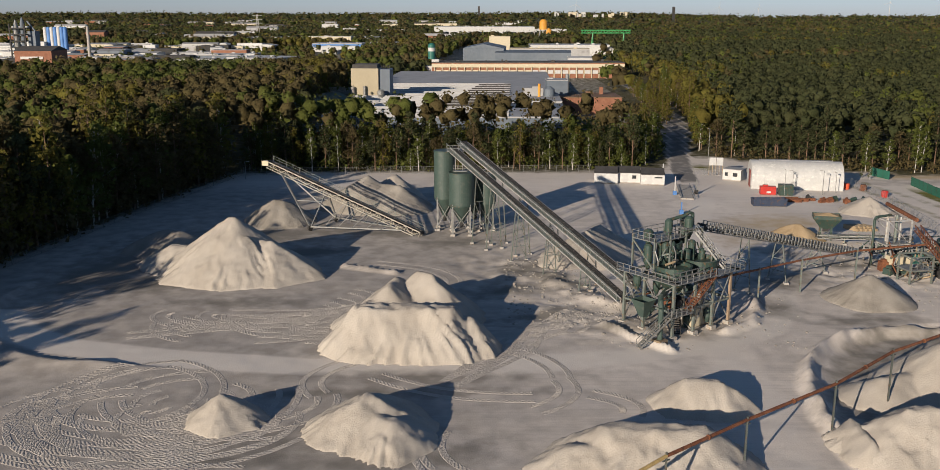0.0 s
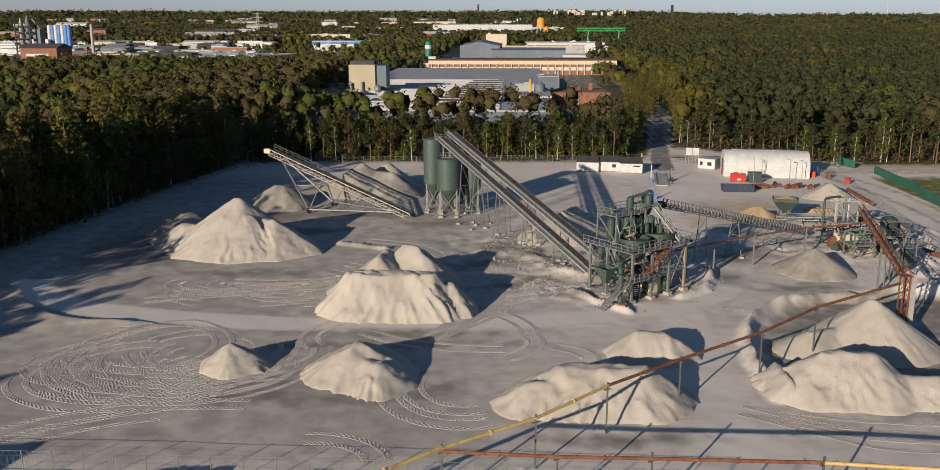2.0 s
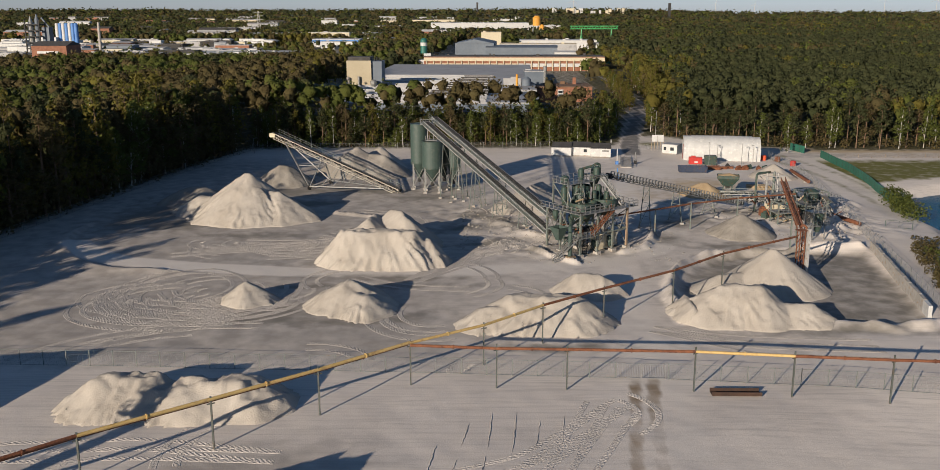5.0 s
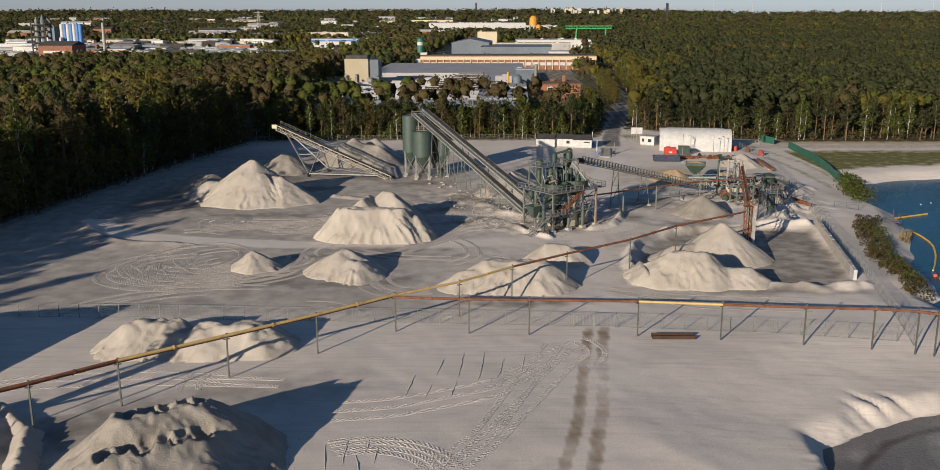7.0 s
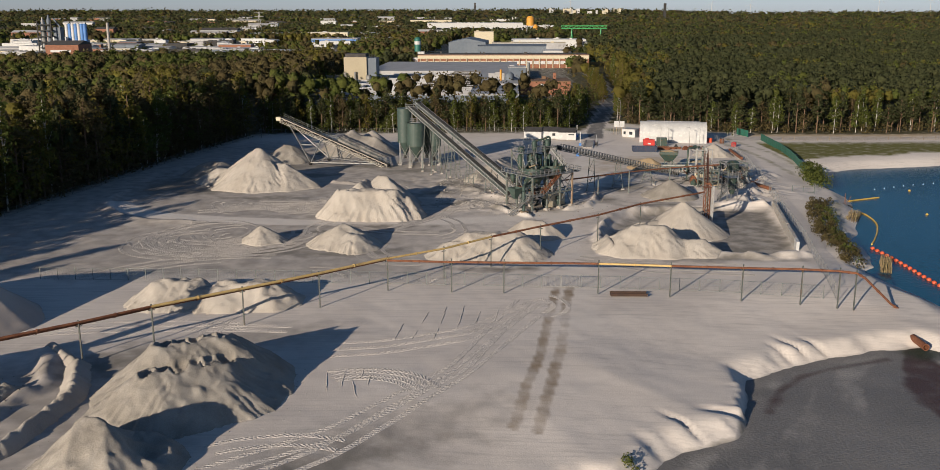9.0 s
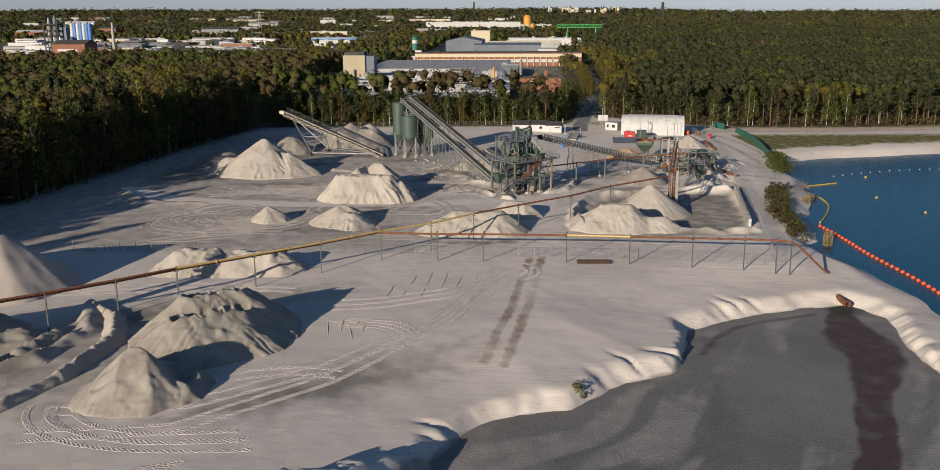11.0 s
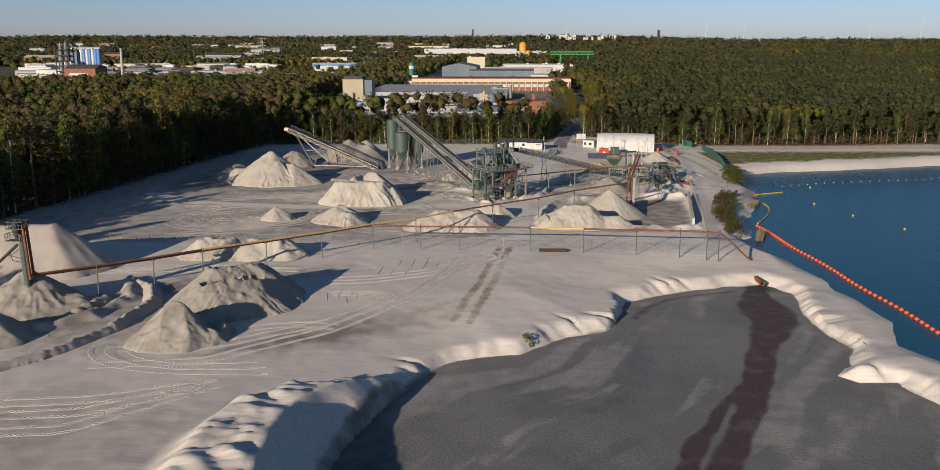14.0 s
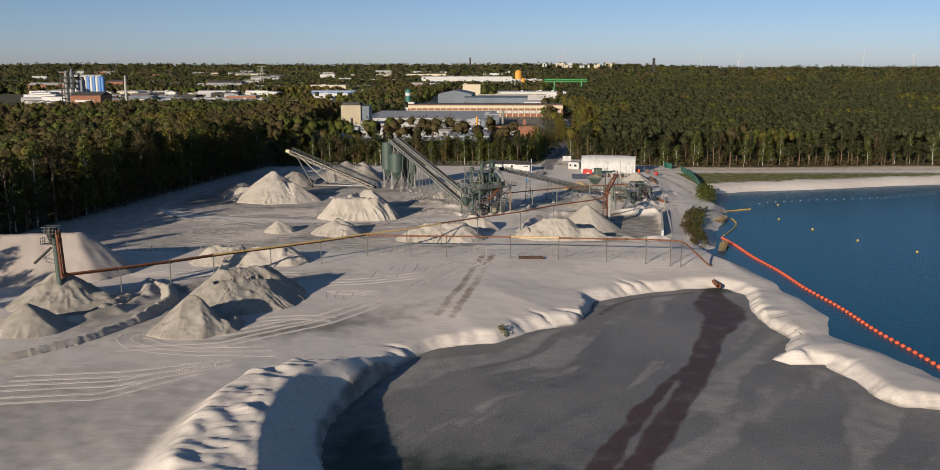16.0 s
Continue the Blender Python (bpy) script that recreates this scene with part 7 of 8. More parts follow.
for x, y, m, lab in ((93.0, 162.5, ORANGE, "orange steel drum beside the hall"), (96.4, 160.5, RUST, "rust-brown crate beside the hall"), (98.2, 152.5, REDPAINT, "round red buoy beside the fence")):
    t = thing("drum", x, y, 0, 0, lab, "drum")
    Form().lathe(0, 0, [(0.7, 0), (0.8, 0.2), (0.8, 1.3), (0.7, 1.5)], 16).make("shell", m, t)
t = thing("notice_board", 66.2, 183.2, 0, -3, "two blank white notice boards on timber posts", "sign")
for k in (-1, 1):
    Form().box(k * 0.95, 0, 2.6, 1.75, 0.1, 2.1).make("panel", WHITE, t)
for k in range(5):
    Form().beam((-1.8 + 0.9 * k, 0.14, 0), (-1.8 + 0.9 * k, 0.14, 3.4), 0.12).make("post", WOOD, t)
fence("low mesh fence below the notice boards", [(60.5, 184.5), (66, 182.5), (70, 180.5)], 1.6)
t = thing("weighbridge", 52.4, 158, 0, -9, "grey steel weighbridge with side rails", "weighbridge")
Form().box(0, 0, 0.0, 3.0, 18, 0.35).make("deck", CONCRETE, t)
Form().rail([(-1.6, -9, 0.3), (-1.6, 9, 0.3)], 0.5, 0.1, 3.0, False).rail([(1.6, -9, 0.3), (1.6, 9, 0.3)], 0.5, 0.1, 3.0, False).make("side_rail", GALV, t)
for x, y, h, m, lab in ((49.4, 155.4, 4.4, WHITE, "white barrier post with blue base"), (54.8, 156.5, 3.4, GALV, "grey ticket post beside the weighbridge"), (50.6, 176, 4.2, WHITE, "white post beside the entrance"), (46.2, 133.4, 2.6, BLUE, "blue and white round road sign")):
    t = thing("entrance_post", x, y, 0, 0, lab, "post")
    Form().beam((0, 0, 0), (0, 0, h), 0.22).make("pole", m, t)
    Form().box(0, 0, 0, 0.8, 0.7, 0.9).make("base", BLUE if m != GALV else DARKVOID, t)
for k in range(5):
    t = thing("timber_stack", 77 + 0.9 * k, 118.5, 0, 30, "sawn timber baulk in a stack", "timber", "timber stack by the hopper")
    Form().box(0, 0, 0, 0.7, 3.4, 0.5).box(0, 0.3, 0.5, 0.6, 3.0, 0.4).make("baulk", WOOD, t)
for (x0, y0), (x1, y1) in (((84.0, 86), (86.4, 77)), ((93.8, 141), (92.6, 124))):
    t = thing("rusty_pipe", x0, y0, 0, 0, "length of rusty dredge pipe lying on blocks", "pipe", "spare dredge pipes")
    Form().tube((0, 0, 0.75), (x1 - x0, y1 - y0, 0.75), 0.42, n=12).make("pipe", RUST, t)
    for u in (0.2, 0.8):
        Form().box((x1 - x0) * u, (y1 - y0) * u, -0.2, 0.7, 0.7, 0.62).make("block", CONCRETE, t)

# ---- on the lake ----
fl = thing("boom_float", 92.0, 31.0, LAKE_Z, 90, "orange barrel float of a floating boom", "float", "orange floating boom")
Form().lathe(0, 0, [(0.14, 0), (0.32, 0.1), (0.38, 0.36), (0.32, 0.62), (0.14, 0.72)], 14).make("barrel", ORANGE, fl)
fl.children[0].matrix_basis = pose(0.36, 0, 0.16, 0, -90, 0)
Form().tube((-0.9, 0, 0.05), (0.9, 0, 0.05), 0.11, n=8).make("hose", RUST, fl)
N = 62
for k in range(1, N):
    u = k / (N - 1)
    copy_thing(fl, pose(92.0 + 4.4 * u + 0.25 * math.sin(k * 0.35), 31.0 - 109 * u, LAKE_Z, 0, 0, 92 + 3 * math.cos(k * 0.35)))
yb = thing("oil_boom", 91.5, 32, LAKE_Z, 0, "yellow floating boom curving over the water", "boom")
way = [(0, 0), (4, 5), (8, 13.3), (8.5, 16.5), (9.6, 19.0), (12.8, 25.3), (12.2, 29), (11, 33.4)]
pts = [Vector((x, y, 0.12)) for x, y in bend(way, 1.2)]
for a, b in list(zip(pts, pts[1:]))[::1]:
    Form().tube(a, a.lerp(b, 0.92), 0.17, n=8).make("segment", YELLOWFLOAT, yb)
yb = thing("oil_boom", 104.2, 76.3, LAKE_Z, 0, "short yellow floating boom near the shore", "boom")
for k in range(7):
    Form().tube((1.5 * k, 0.73 * k, 0.12), (1.5 * k + 1.35, 0.73 * k + 0.66, 0.12), 0.17, n=8).make("segment", YELLOWFLOAT, yb)
for k, (x, y) in enumerate(((117.1, 61.8), (120.9, 44.4), (126.6, 27.4), (135.1, 12.4), (126, 90))):
    t = thing("buoy", x, y, LAKE_Z - 0.15, 0, "small yellow mooring buoy on the lake", "buoy", "mooring buoys")
    Form().lathe(0, 0, [(0.1, 0), (0.26, 0.1), (0.31, 0.28), (0.24, 0.46), (0.08, 0.55)], 14).make("ball", YELLOWFLOAT, t)
for k in range(34):
    t = thing("line_float", 118 + 3.2 * k, 92 + 1.1 * k + 2 * math.sin(k * 0.3), LAKE_Z - 0.05, 0, "tiny pale float on a bathing line", "float", "bathing line floats")
    Form().lathe(0, 0, [(0.08, 0), (0.17, 0.1), (0.08, 0.24)], 8).make("ball", LIGHTROOF, t)
t = thing("pontoon", 98.6, 69.2, LAKE_Z, 12, "dark steel pontoon moored at the shore", "pontoon")
Form().box(0, 0, -0.2, 9, 2.2, 0.7).make("hull", DARKVOID, t)
Form().rail([(-4.3, -1.0, 0.5), (4.3, -1.0, 0.5)], 0.9, 0.06, 1.4).rail([(-4.3, 1.0, 0.5), (4.3, 1.0, 0.5)], 0.9, 0.06, 1.4).make("rail", GALV, t)
Form().beam((3.2, 0, 0.4), (3.0, 0, 3.4), 0.14).beam((3.2, 0, 0.4), (4.6, 0, 2.6), 0.1).make("mast", RUST, t)
Form().box(-1, 0, 0.5, 2.4, 1.2, 0.7).make("winch", DARKGREEN, t)


# ---- trees ----
TR = np.random.RandomState(12)
made_trees = []


def leaf_cards(centres, normals, size):
    """Small leaf sprays: a tilted four-cornered leaf patch at every centre."""
    n = len(centres)
    nr = normals + TR.normal(0, 0.55, (n, 3))
    nr /= np.linalg.norm(nr, axis=1)[:, None] + 1e-9
    ref = TR.normal(0, 1, (n, 3))
    a = np.cross(nr, ref)
    a /= np.linalg.norm(a, axis=1)[:, None] + 1e-9
    b = np.cross(nr, a)
    s = (size * TR.uniform(0.6, 1.3, n))[:, None]
    k = TR.uniform(0.55, 1.0, (4, n, 1))
    v = np.stack([centres - a * s * k[0], centres + b * s * 0.7 * k[1], centres + a * s * k[2] + nr * s * 0.25, centres - b * s * 0.7 * k[3]], 1).reshape(-1, 3)
    return v, np.arange(4 * n).reshape(n, 4)


def clump_points(mid, rad, flat, per, up=0.35):
    """Points over the upper surface of clumps: mid (k,3), rad (k,)."""
    k = len(mid)
    d = TR.normal(0, 1, (k, per, 3))
    d[..., 2] += up
    d /= np.linalg.norm(d, axis=2)[..., None]
    r = rad[:, None, None] * TR.uniform(0.7, 1.08, (k, per, 1))
    p = mid[:, None, :] + d * r * np.array([1, 1, flat])
    return p.reshape(-1, 3), d.reshape(-1, 3)


def tree(name, label, height, crown_lo, spread, clumps, per, leaf, mat, bark, flat=0.7, r0=0.22, lean=0.0, taper=0.5, clump_r=1.0):
    """One tree: a tapered trunk with limbs reaching into a crown of leaf clumps."""
    t = thing(name, -98 - 6 * len(made_trees), 70, 0, 0, label, "tree")
    made_trees.append(t)
    mids, rads = [], []
    for i in range(clumps):
        u = TR.uniform(0, 1)
        z = height * (crown_lo + (0.97 - crown_lo) * u)
        env = spread * (math.sin(math.pi * min(0.98, (u * 0.8 + 0.16))) ** 0.7) * (1 - taper * u)
        a, r = TR.uniform(0, 6.283), env * math.sqrt(TR.uniform(0.05, 1))
        mids.append((r * math.cos(a) + lean * z, r * math.sin(a), z))
        rads.append(clump_r * TR.uniform(0.6, 1.25))
    mids, rads = np.array(mids), np.array(rads)
    f = Form()
    top = Vector((lean * height * 0.9, 0, height * 0.93))
    f.tube((0, 0, -0.6), (lean * height * 0.5, TR.uniform(-0.2, 0.2), height * 0.5), r0, r0 * 0.65, 7)
    f.tube((lean * height * 0.5, 0, height * 0.5), top, r0 * 0.65, 0.04, 6)
    for m in mids[:: max(1, clumps // 12)]:
        z0 = max(height * 0.2, m[2] - TR.uniform(1.0, 2.6))
        f.tube((lean * z0, 0, z0), m, r0 * 0.28, 0.03, 4)
    f.make("trunk", bark, t)
    p, d = clump_points(mids, rads, flat, per)
    v, q = leaf_cards(p, d, np.full(len(p), leaf))
    c = new("crown", mesh_arrays("crown", v, q, mat))
    c.parent = t
    return t


KINDS = {
    "pine": [tree("pine_tree", "dark green Scots pine with a bare reddish trunk", hh, 0.42, 2.7, 34, 19, 0.50, PINE, BARK, 0.55, 0.2, ln, 0.35, 0.95) for hh, ln in ((16, 0.02), (15, -0.03), (17.5, 0.0))],
    "leafy": [tree("birch_tree", "birch in fresh spring green with a pale trunk", hh, 0.18, 2.5, 46, 13, 0.43, LEAF, BIRCH, 0.9, 0.14, ln, 0.55, 0.9) for hh, ln in ((15, 0.02), (13, -0.04), (16, 0.03))],
    "bud": [tree("budding_tree", "brown-budded oak with open twiggy crown", hh, 0.12, 3.3, 52, 13, 0.41, BUD, BARK, 0.85, 0.22, ln, 0.3, 1.0) for hh, ln in ((14, 0.0), (16, 0.02))],
    "olive": [tree("poplar_tree", "tall tree in yellow-green young leaf", hh, 0.12, 3.2, 54, 13, 0.43, OLIVE, BARK, 0.9, 0.22, ln, 0.4, 1.05) for hh, ln in ((15, 0.0), (17, -0.02))],
    "fir": [tree("spruce_tree", "dense dark green spruce", hh, 0.08, 2.7, 44, 22, 0.40, PINE, BARK, 0.5, 0.2, 0.0, 0.85, 0.85) for hh in (15, 12)],
}
rt = random.Random(9)


def plant(kind, x, y, scale=1.0):
    base = rt.choice(KINDS[kind])
    z = float(ground_height(np.array([x]), np.array([y]))[0])
    m = Matrix.LocRotScale((x, y, z), Euler((0, 0, rt.uniform(0, 6.28))), (scale * rt.uniform(0.8, 1.25), scale * rt.uniform(0.8, 1.25), scale * rt.uniform(0.62, 1.15)))
    return copy_thing(base, m)


def pick(mix):
    u, s = rt.random(), 0
    for k, w in mix:
        s += w
        if u < s:
            return k
    return mix[-1][0]


def row(pts, gap, rows, depth, side, mix, scale=1.0):
    """Trees along a wood's edge, several rows deep, away from the yard."""
    for (ax, ay), (bx, by) in zip(pts, pts[1:]):
        L = math.hypot(bx - ax, by - ay)
        nx, ny = -(by - ay) / L * side, (bx - ax) / L * side
        for k in range(rows):
            for i in range(int(L / gap)):
                t = (i + rt.uniform(0.1, 0.9)) * gap / L
                o = 2.2 + k * depth + rt.uniform(-1.4, 1.4)
                plant(pick(mix), ax + (bx - ax) * t + nx * o, ay + (by - ay) * t + ny * o, scale)


row([(-87, 48), (-80, 90), (-73, 132), (-62, 184)], 3.2, 3, 4.0, 1, [("bud", 0.35), ("leafy", 0.35), ("olive", 0.2), ("pine", 0.1)], 1.36)
row([(-62, 186), (0, 189), (50, 192)], 3.4, 4, 4.6, 1, [("leafy", 0.4), ("pine", 0.25), ("fir", 0.1), ("bud", 0.15), ("olive", 0.1)], 0.8)
row([(72, 214), (84, 208), (97, 192), (118, 184), (150, 184), (225, 190), (262, 192)], 4.2, 2, 5.0, 1, [("pine", 0.72), ("leafy", 0.22), ("bud", 0.06)], 0.92)
row([(70, 226), (83, 291), (89, 330), (97, 430)], 5.0, 1, 5, -1, [("olive", 0.8), ("leafy", 0.2)], 0.95)
row([(78, 297), (81, 330), (88, 430)], 4.0, 1, 4, 1, [("olive", 0.6), ("leafy", 0.4)], 0.75)
row([(52, 198), (60, 228), (67, 262)], 4.0, 2, 4, 1, [("leafy", 0.6), ("olive", 0.2), ("bud", 0.2)], 0.75)
row([(-110, -130), (-104, -60), (-97, 0), (-88, 46)], 5.0, 2, 5, 1, [("bud", 0.5), ("leafy", 0.5)], 1.55)


# a rounded lump of twelve corners
CORE_V = np.array([(r * math.cos(a + t), r * math.sin(a + t), z) for r, z, t in ((0.5, 0.9, 0.0), (1.0, 0.2, 0.5), (0.7, -0.9, 1.0)) for a in (0, 1.571, 3.142, 4.712)])
CORE_F = np.array([(0, 1, 2, 3)] + [(o + i, o + 4 + i, o + 4 + (i + 1) % 4, o + (i + 1) % 4) for o in (0, 4) for i in range(4)])


def wood(name, label, mat, spots, hmin, hmax, rad, per, leaf, flat=0.8, core_size=0.9):
    """Many trees seen as one wood: crowns of leaf clumps on short stems."""
    n = len(spots)
    if n == 0:
        return
    hgt = TR.uniform(hmin, hmax, n)
    mids, rads = [], []
    for k, (dx, dz, rr_) in enumerate(((0.0, 0.0, 1.0), (0.6, -1.8, 0.8), (0.5, -4.2, 0.95))):
        a = TR.uniform(0, 6.283, n)
        off = rad * abs(dx)
        mids.append(np.stack([spots[:, 0] + off * np.cos(a), spots[:, 1] + off * np.sin(a), hgt - rad * 0.8 + dz], -1))
        rads.append(rad * rr_ * TR.uniform(0.75, 1.2, n))
    mids, rads = np.concatenate(mids), np.concatenate(rads)
    mids[:, 2] += np.tile(ground_height(spots[:, 0], spots[:, 1]), 3)
    p, d = clump_points(mids, rads, flat, max(2, per // 3), 0.6)
    v, q = leaf_cards(p, d, np.full(len(p), leaf))
    # uneven inner mass of twigs and needles that the leaf sprays stand out from
    mids, rads = mids[:n] - np.array([0, 0, 0.3]) * rad, rads[:n]
    core = CORE_V[None] * (rads * core_size)[:, None, None] * TR.uniform(0.65, 1.2, (len(mids), len(CORE_V), 1)) * np.array([1, 1, flat])
    core = (mids[:, None] + core).reshape(-1, 3)
    cf = (CORE_F[None] + (np.arange(len(mids)) * len(CORE_V))[:, None, None]).reshape(-1, 4) + len(v)
    tagged(new(name, mesh_arrays(name, np.concatenate([v, core]), np.concatenate([q, cf]), mat, np.arange(len(q) + len(cf)) >= len(q))), label, "wood", kind="stuff")


def scatter(x0, x1, y0, y1, gap, keep):
    X, Y = np.meshgrid(np.arange(x0, x1, gap), np.arange(y0, y1, gap))
    X, Y = X + TR.uniform(-0.48, 0.48, X.shape) * gap, Y + TR.uniform(-0.48, 0.48, Y.shape) * gap
    x, y = X.ravel(), Y.ravel()
    k = keep(x, y) & ((np.abs(x - 13) < 0.52 * (y + 212) + 25) | (y < 260) & (x < 0))
    return np.stack([x[k], y[k]], -1)


WORKS = [(-60, 300), (-56, 216), (58, 212), (70, 262), (90, 640), (176, 1130), (-10, 1130), (-30, 560), (-62, 520)]
ESTATE = [(-460, 570), (-130, 590), (-100, 760), (-120, 1080), (-600, 1080)]


def in_woods(x, y):
    d = edge_dist(x, y, SITE)
    return (d > 14) & (line_dist(x, y, ROAD) > 7) & ~inside(x, y, WORKS) & ~inside(x, y, ESTATE)


def split(spots, weights, seed):
    """Shares the spots out among kinds in patches."""
    u = np.clip((fractal(spots[:, 0], spots[:, 1], 45, seed, 3) - 0.5) * 1.6 + TR.uniform(-0.16, 0.16, len(spots)) + 0.5, 0, 0.9999)
    edges = np.cumsum([0] + list(weights)) / sum(weights)
    return [spots[(u >= a) & (u < b)] for a, b in zip(edges, edges[1:])]


def woods(where, spots, weights, seed, hmin, hmax, rad, per, leaf):
    for s, (nm, lab, mat) in zip(split(spots, weights, seed), (("pine_wood", "dark pine wood " + where, PINE), ("birch_wood", "birch wood in fresh green " + where, LEAF),
                                                                 ("oak_wood", "brown budding oak wood " + where, BUD), ("poplar_wood", "yellow-green wood " + where, OLIVE))):
        wood(nm, lab, mat, s, hmin, hmax, rad, per, leaf, 0.8, 0.3 if rad < 2.5 else 0.9)


road_x = lambda y: np.interp(y, [192, 228, 268, 291, 330, 430, 560, 1200], [59, 65.5, 73.5, 78.5, 84, 92, 100, 180])
woods("west of the yard", scatter(-210, 60, -150, 430, 4.5, lambda x, y: in_woods(x, y) & (x < road_x(y))), (0.12, 0.28, 0.42, 0.18), 3, 15, 21.5, 2.9, 36, 0.70)
woods("east of the road", scatter(70, 430, 185, 520, 4.6, lambda x, y: in_woods(x, y) & (x > road_x(y) + 17 * (y > 225))), (0.80, 0.09, 0.05, 0.06), 5, 12, 16.5, 2.6, 36, 0.66)
woods("behind the tree belt", scatter(-58, 62, 204, 250, 4.4, lambda x, y: (line_dist(x, y, ROAD) > 6)), (0.3, 0.35, 0.2, 0.15), 2, 4.5, 9, 2.1, 48, 0.55)
woods("beside the office", scatter(22, 80, 250, 332, 4.6, lambda x, y: (line_dist(x, y, ROAD) > 6) & (x < road_x(y)) & (x > 26 + 0.2 * (y - 250)) & ((y < 285) | (x > 60))), (0.25, 0.35, 0.2, 0.2), 2, 4, 8, 2.2, 45, 0.6)
woods("along the road", scatter(70, 130, 222, 640, 4.6, lambda x, y: in_woods(x, y) & (x > road_x(y)) & (x < road_x(y) + 20)), (0.0, 0.2, 0.12, 0.68), 4, 11, 16.5, 2.8, 42, 0.7)
woods("beyond the works road", scatter(-460, 130, 430, 1150, 9.0, lambda x, y: in_woods(x, y) & (x < road_x(y)) & (fractal(x, y, 120, 8, 3) > 0.42)), (0.25, 0.25, 0.3, 0.2), 6, 9, 15, 4.2, 15, 1.4)
woods("on the eastern plain", scatter(70, 860, 520, 1300, 7.5, lambda x, y: in_woods(x, y) & (x > road_x(y))), (0.72, 0.08, 0.14, 0.06), 7, 12, 17, 3.7, 9, 1.4)
woods("towards the horizon", scatter(-900, 1400, 1150, 2400, 19, lambda x, y: (fractal(x, y, 300, 9, 3) > 0.33)), (0.5, 0.12, 0.3, 0.08), 8, 10, 17, 9, 12, 3.2)
woods("on the horizon", scatter(-2800, 2800, 2400, 5000, 52, lambda x, y: (fractal(x, y, 700, 10, 3) > 0.2)), (0.5, 0.1, 0.35, 0.05), 9, 15, 20, 26, 9, 7.0)


woods("among the far works", scatter(-460, -100, 560, 1080, 17, lambda x, y: inside(x, y, ESTATE) & (fractal(x, y, 60, 12, 2) > 0.5)), (0.2, 0.3, 0.3, 0.2), 6, 5, 10, 4.5, 24, 1.3)


# undergrowth along the wood edges, reeds and bushes by the lake
def thicket(name, label, mat, pts, gap, depth, hgt, leaf, per=26, side=1):
    spots = []
    for (ax, ay), (bx, by) in zip(pts, pts[1:]):
        L = math.hypot(bx - ax, by - ay)
        for i in range(int(L / gap)):
            t, o = rt.random(), rt.uniform(0, depth) * side
            spots.append((ax + (bx - ax) * t - (by - ay) / L * o, ay + (by - ay) * t + (bx - ax) / L * o))
    s = np.array(spots)
    r = hgt * TR.uniform(0.35, 0.6, len(s))
    z = ground_height(s[:, 0], s[:, 1])
    p, d = clump_points(np.stack([s[:, 0], s[:, 1], z + r * 0.6], -1), r, 1.1, per, 0.5)
    v, q = leaf_cards(p, d, np.full(len(p), leaf))
    tagged(new(name, mesh_arrays(name, v, q, mat)), label, "undergrowth", kind="stuff")


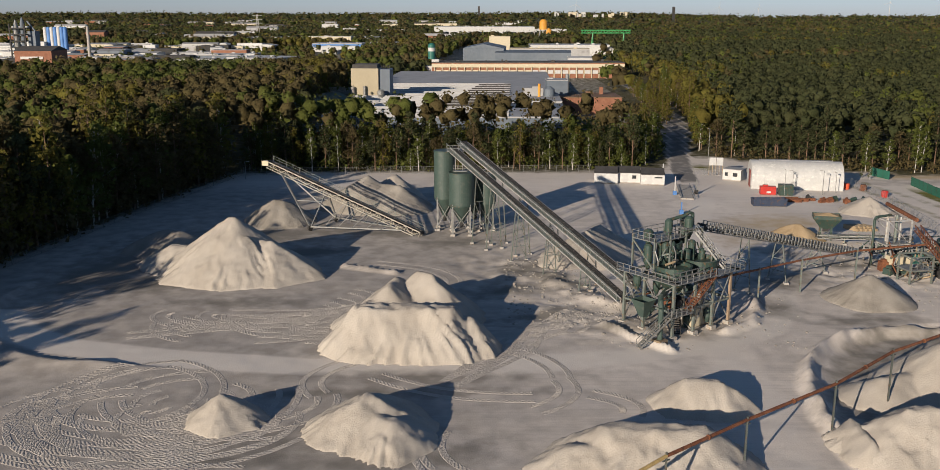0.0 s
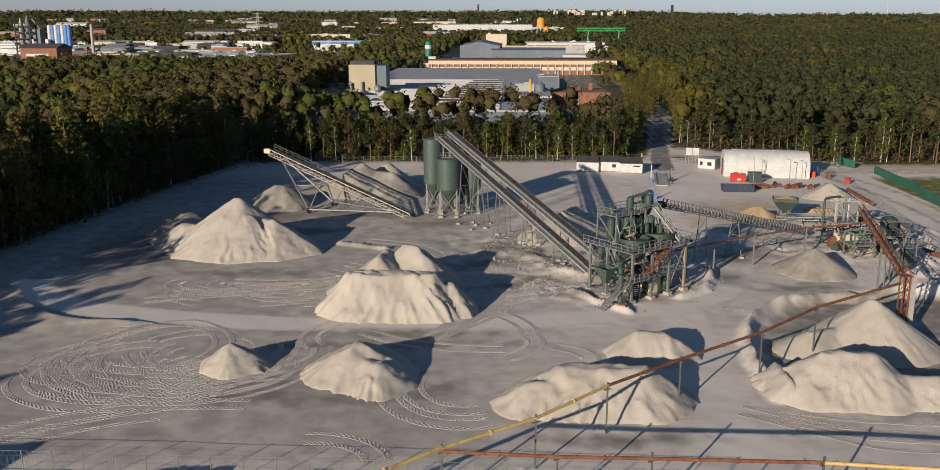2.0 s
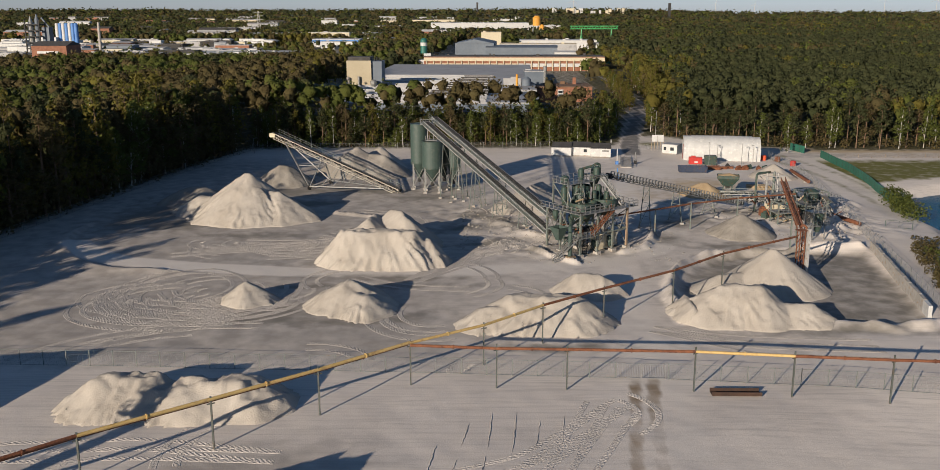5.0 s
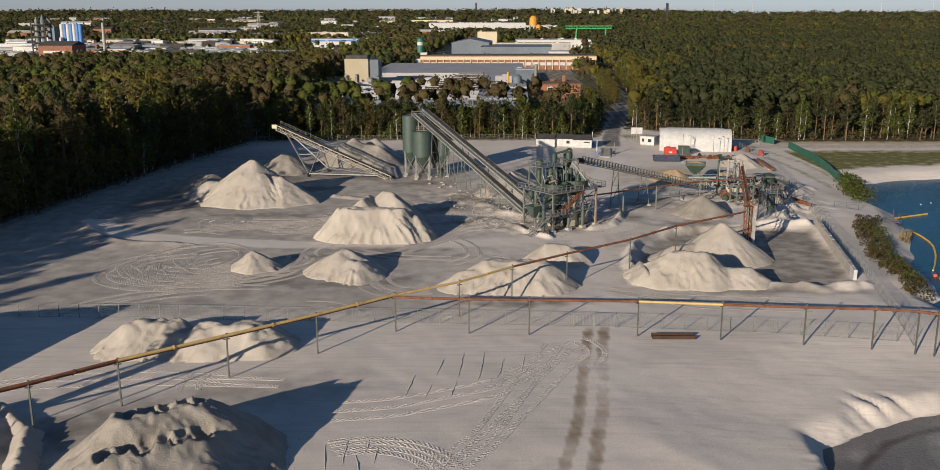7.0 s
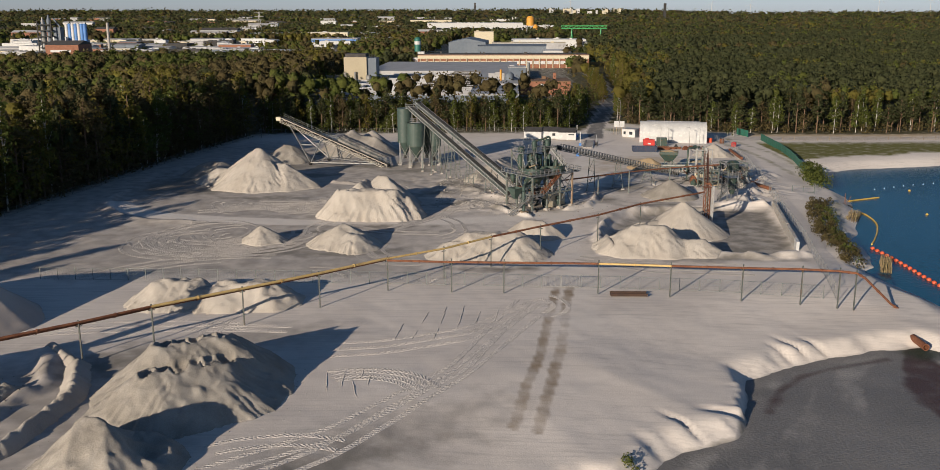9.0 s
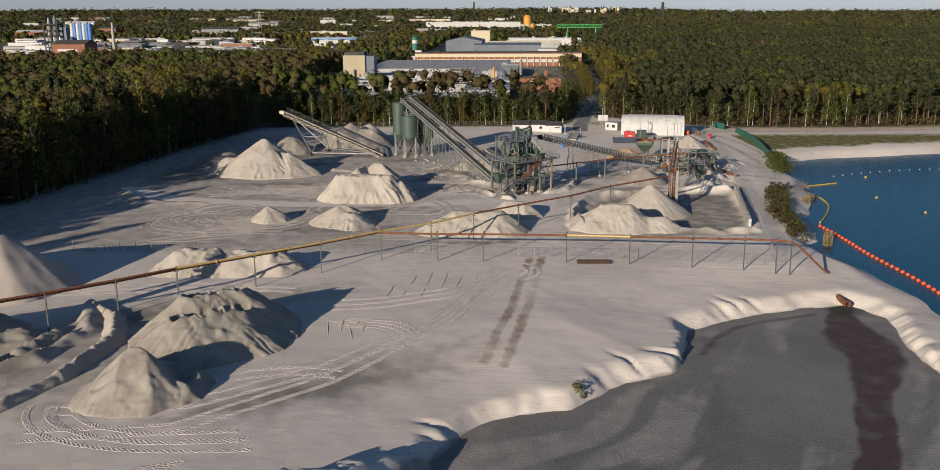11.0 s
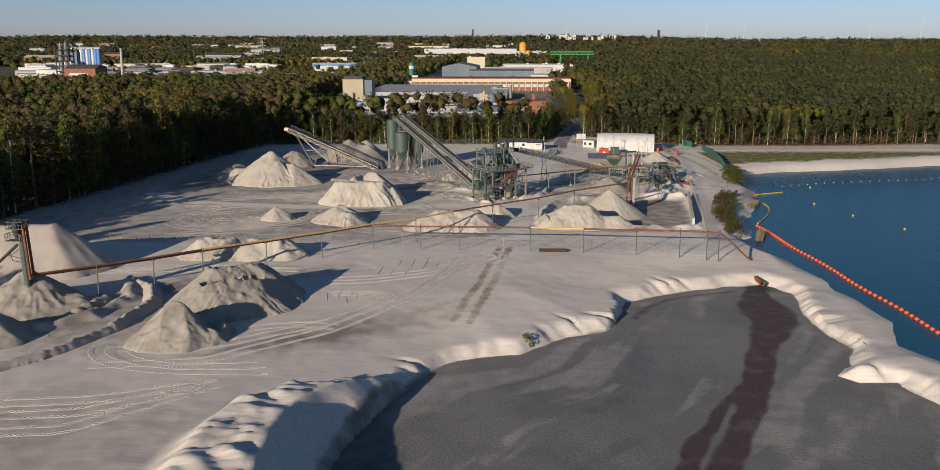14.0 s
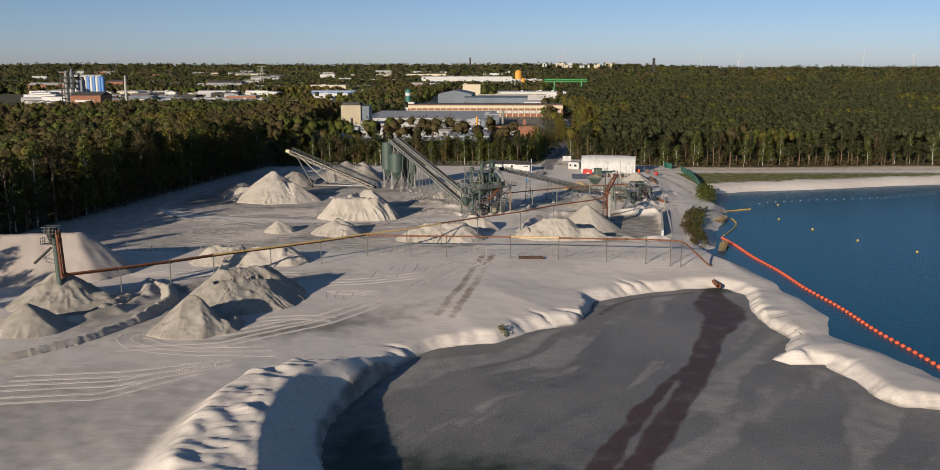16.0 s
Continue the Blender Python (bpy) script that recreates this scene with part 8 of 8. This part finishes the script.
thicket("undergrowth", "dark brown undergrowth along the western wood", BUD, [(-87, 48), (-80, 90), (-73, 132), (-62, 184)], 0.45, 10, 6.5, 0.6)
thicket("undergrowth", "green undergrowth below the tree belt", LEAF, [(-62, 187), (0, 190), (50, 193)], 0.9, 10, 4.0, 0.5)
thicket("undergrowth", "dark undergrowth below the tree belt", PINE, [(-62, 192), (0, 195), (50, 198)], 0.6, 14, 5.5, 0.6)
thicket("undergrowth", "brown undergrowth below the pine edge", BUD, [(72, 214), (84, 208), (97, 192), (118, 184), (150, 184), (225, 190), (290, 193)], 1.2, 9, 3.6, 0.5)
thicket("undergrowth", "dark young pines below the pine edge", PINE, [(74, 222), (97, 200), (118, 192), (225, 198), (290, 201)], 0.8, 12, 7.5, 0.6)
thicket("lake_bushes", "green and brown waterside scrub", BUD, [(84.5, 14), (86.5, 34), (93, 58), (97, 66)], 0.3, 4.5, 1.5, 0.26, 34, 1)
thicket("lake_bushes", "dark green waterside scrub", LEAF, [(85, 16), (88, 38), (94, 58)], 0.7, 3.5, 1.5, 0.24, 30, 1)
thicket("lake_bushes", "fresh green willow scrub by the screen fence", LEAF, [(103, 84), (106, 100), (110, 110)], 0.5, 3.5, 4.6, 0.36, 40, 1)
thicket("pond_shrub", "small green shrub on the pond bank", LEAF, [(30.2, -57.2), (31.4, -57.4)], 0.3, 0.5, 1.2, 0.2, 40, 1)


def reeds(pts, count, depth):
    v, f = [], []
    for k in range(count):
        (ax, ay), (bx, by) = rt.choice(list(zip(pts, pts[1:])))
        t, o = rt.random(), rt.uniform(0, depth)
        L = math.hypot(bx - ax, by - ay)
        x, y = ax + (bx - ax) * t + (by - ay) / L * o, ay + (by - ay) * t - (bx - ax) / L * o
        h, a, lean = rt.uniform(0.7, 1.6), rt.uniform(0, 6.28), rt.uniform(-0.25, 0.25)
        c, s, o0 = math.cos(a) * 0.035, math.sin(a) * 0.035, len(v)
        v += [(x - c, y - s, LAKE_Z - 0.2), (x + c, y + s, LAKE_Z - 0.2), (x + c * 0.6 + lean, y + s + lean * 0.5, LAKE_Z + h), (x - c * 0.6 + lean, y - s + lean * 0.5, LAKE_Z + h)]
        f.append((o0, o0 + 1, o0 + 2, o0 + 3))
    tagged(new("reed_bed", mesh_arrays("reed_bed", np.array(v), np.array(f), REED)), "dry straw-coloured reeds at the water's edge", "reeds", kind="stuff")


reeds([(86.5, 14.5), (89.5, 22)], 420, 1.8)
reeds([(95.5, 54), (100, 62)], 420, 2.2)
for x, y, s in ((104.5, 176, 0.32), (103, 178, 0.25), (107, 101, 0.4)):
    plant("leafy", x, y, s)
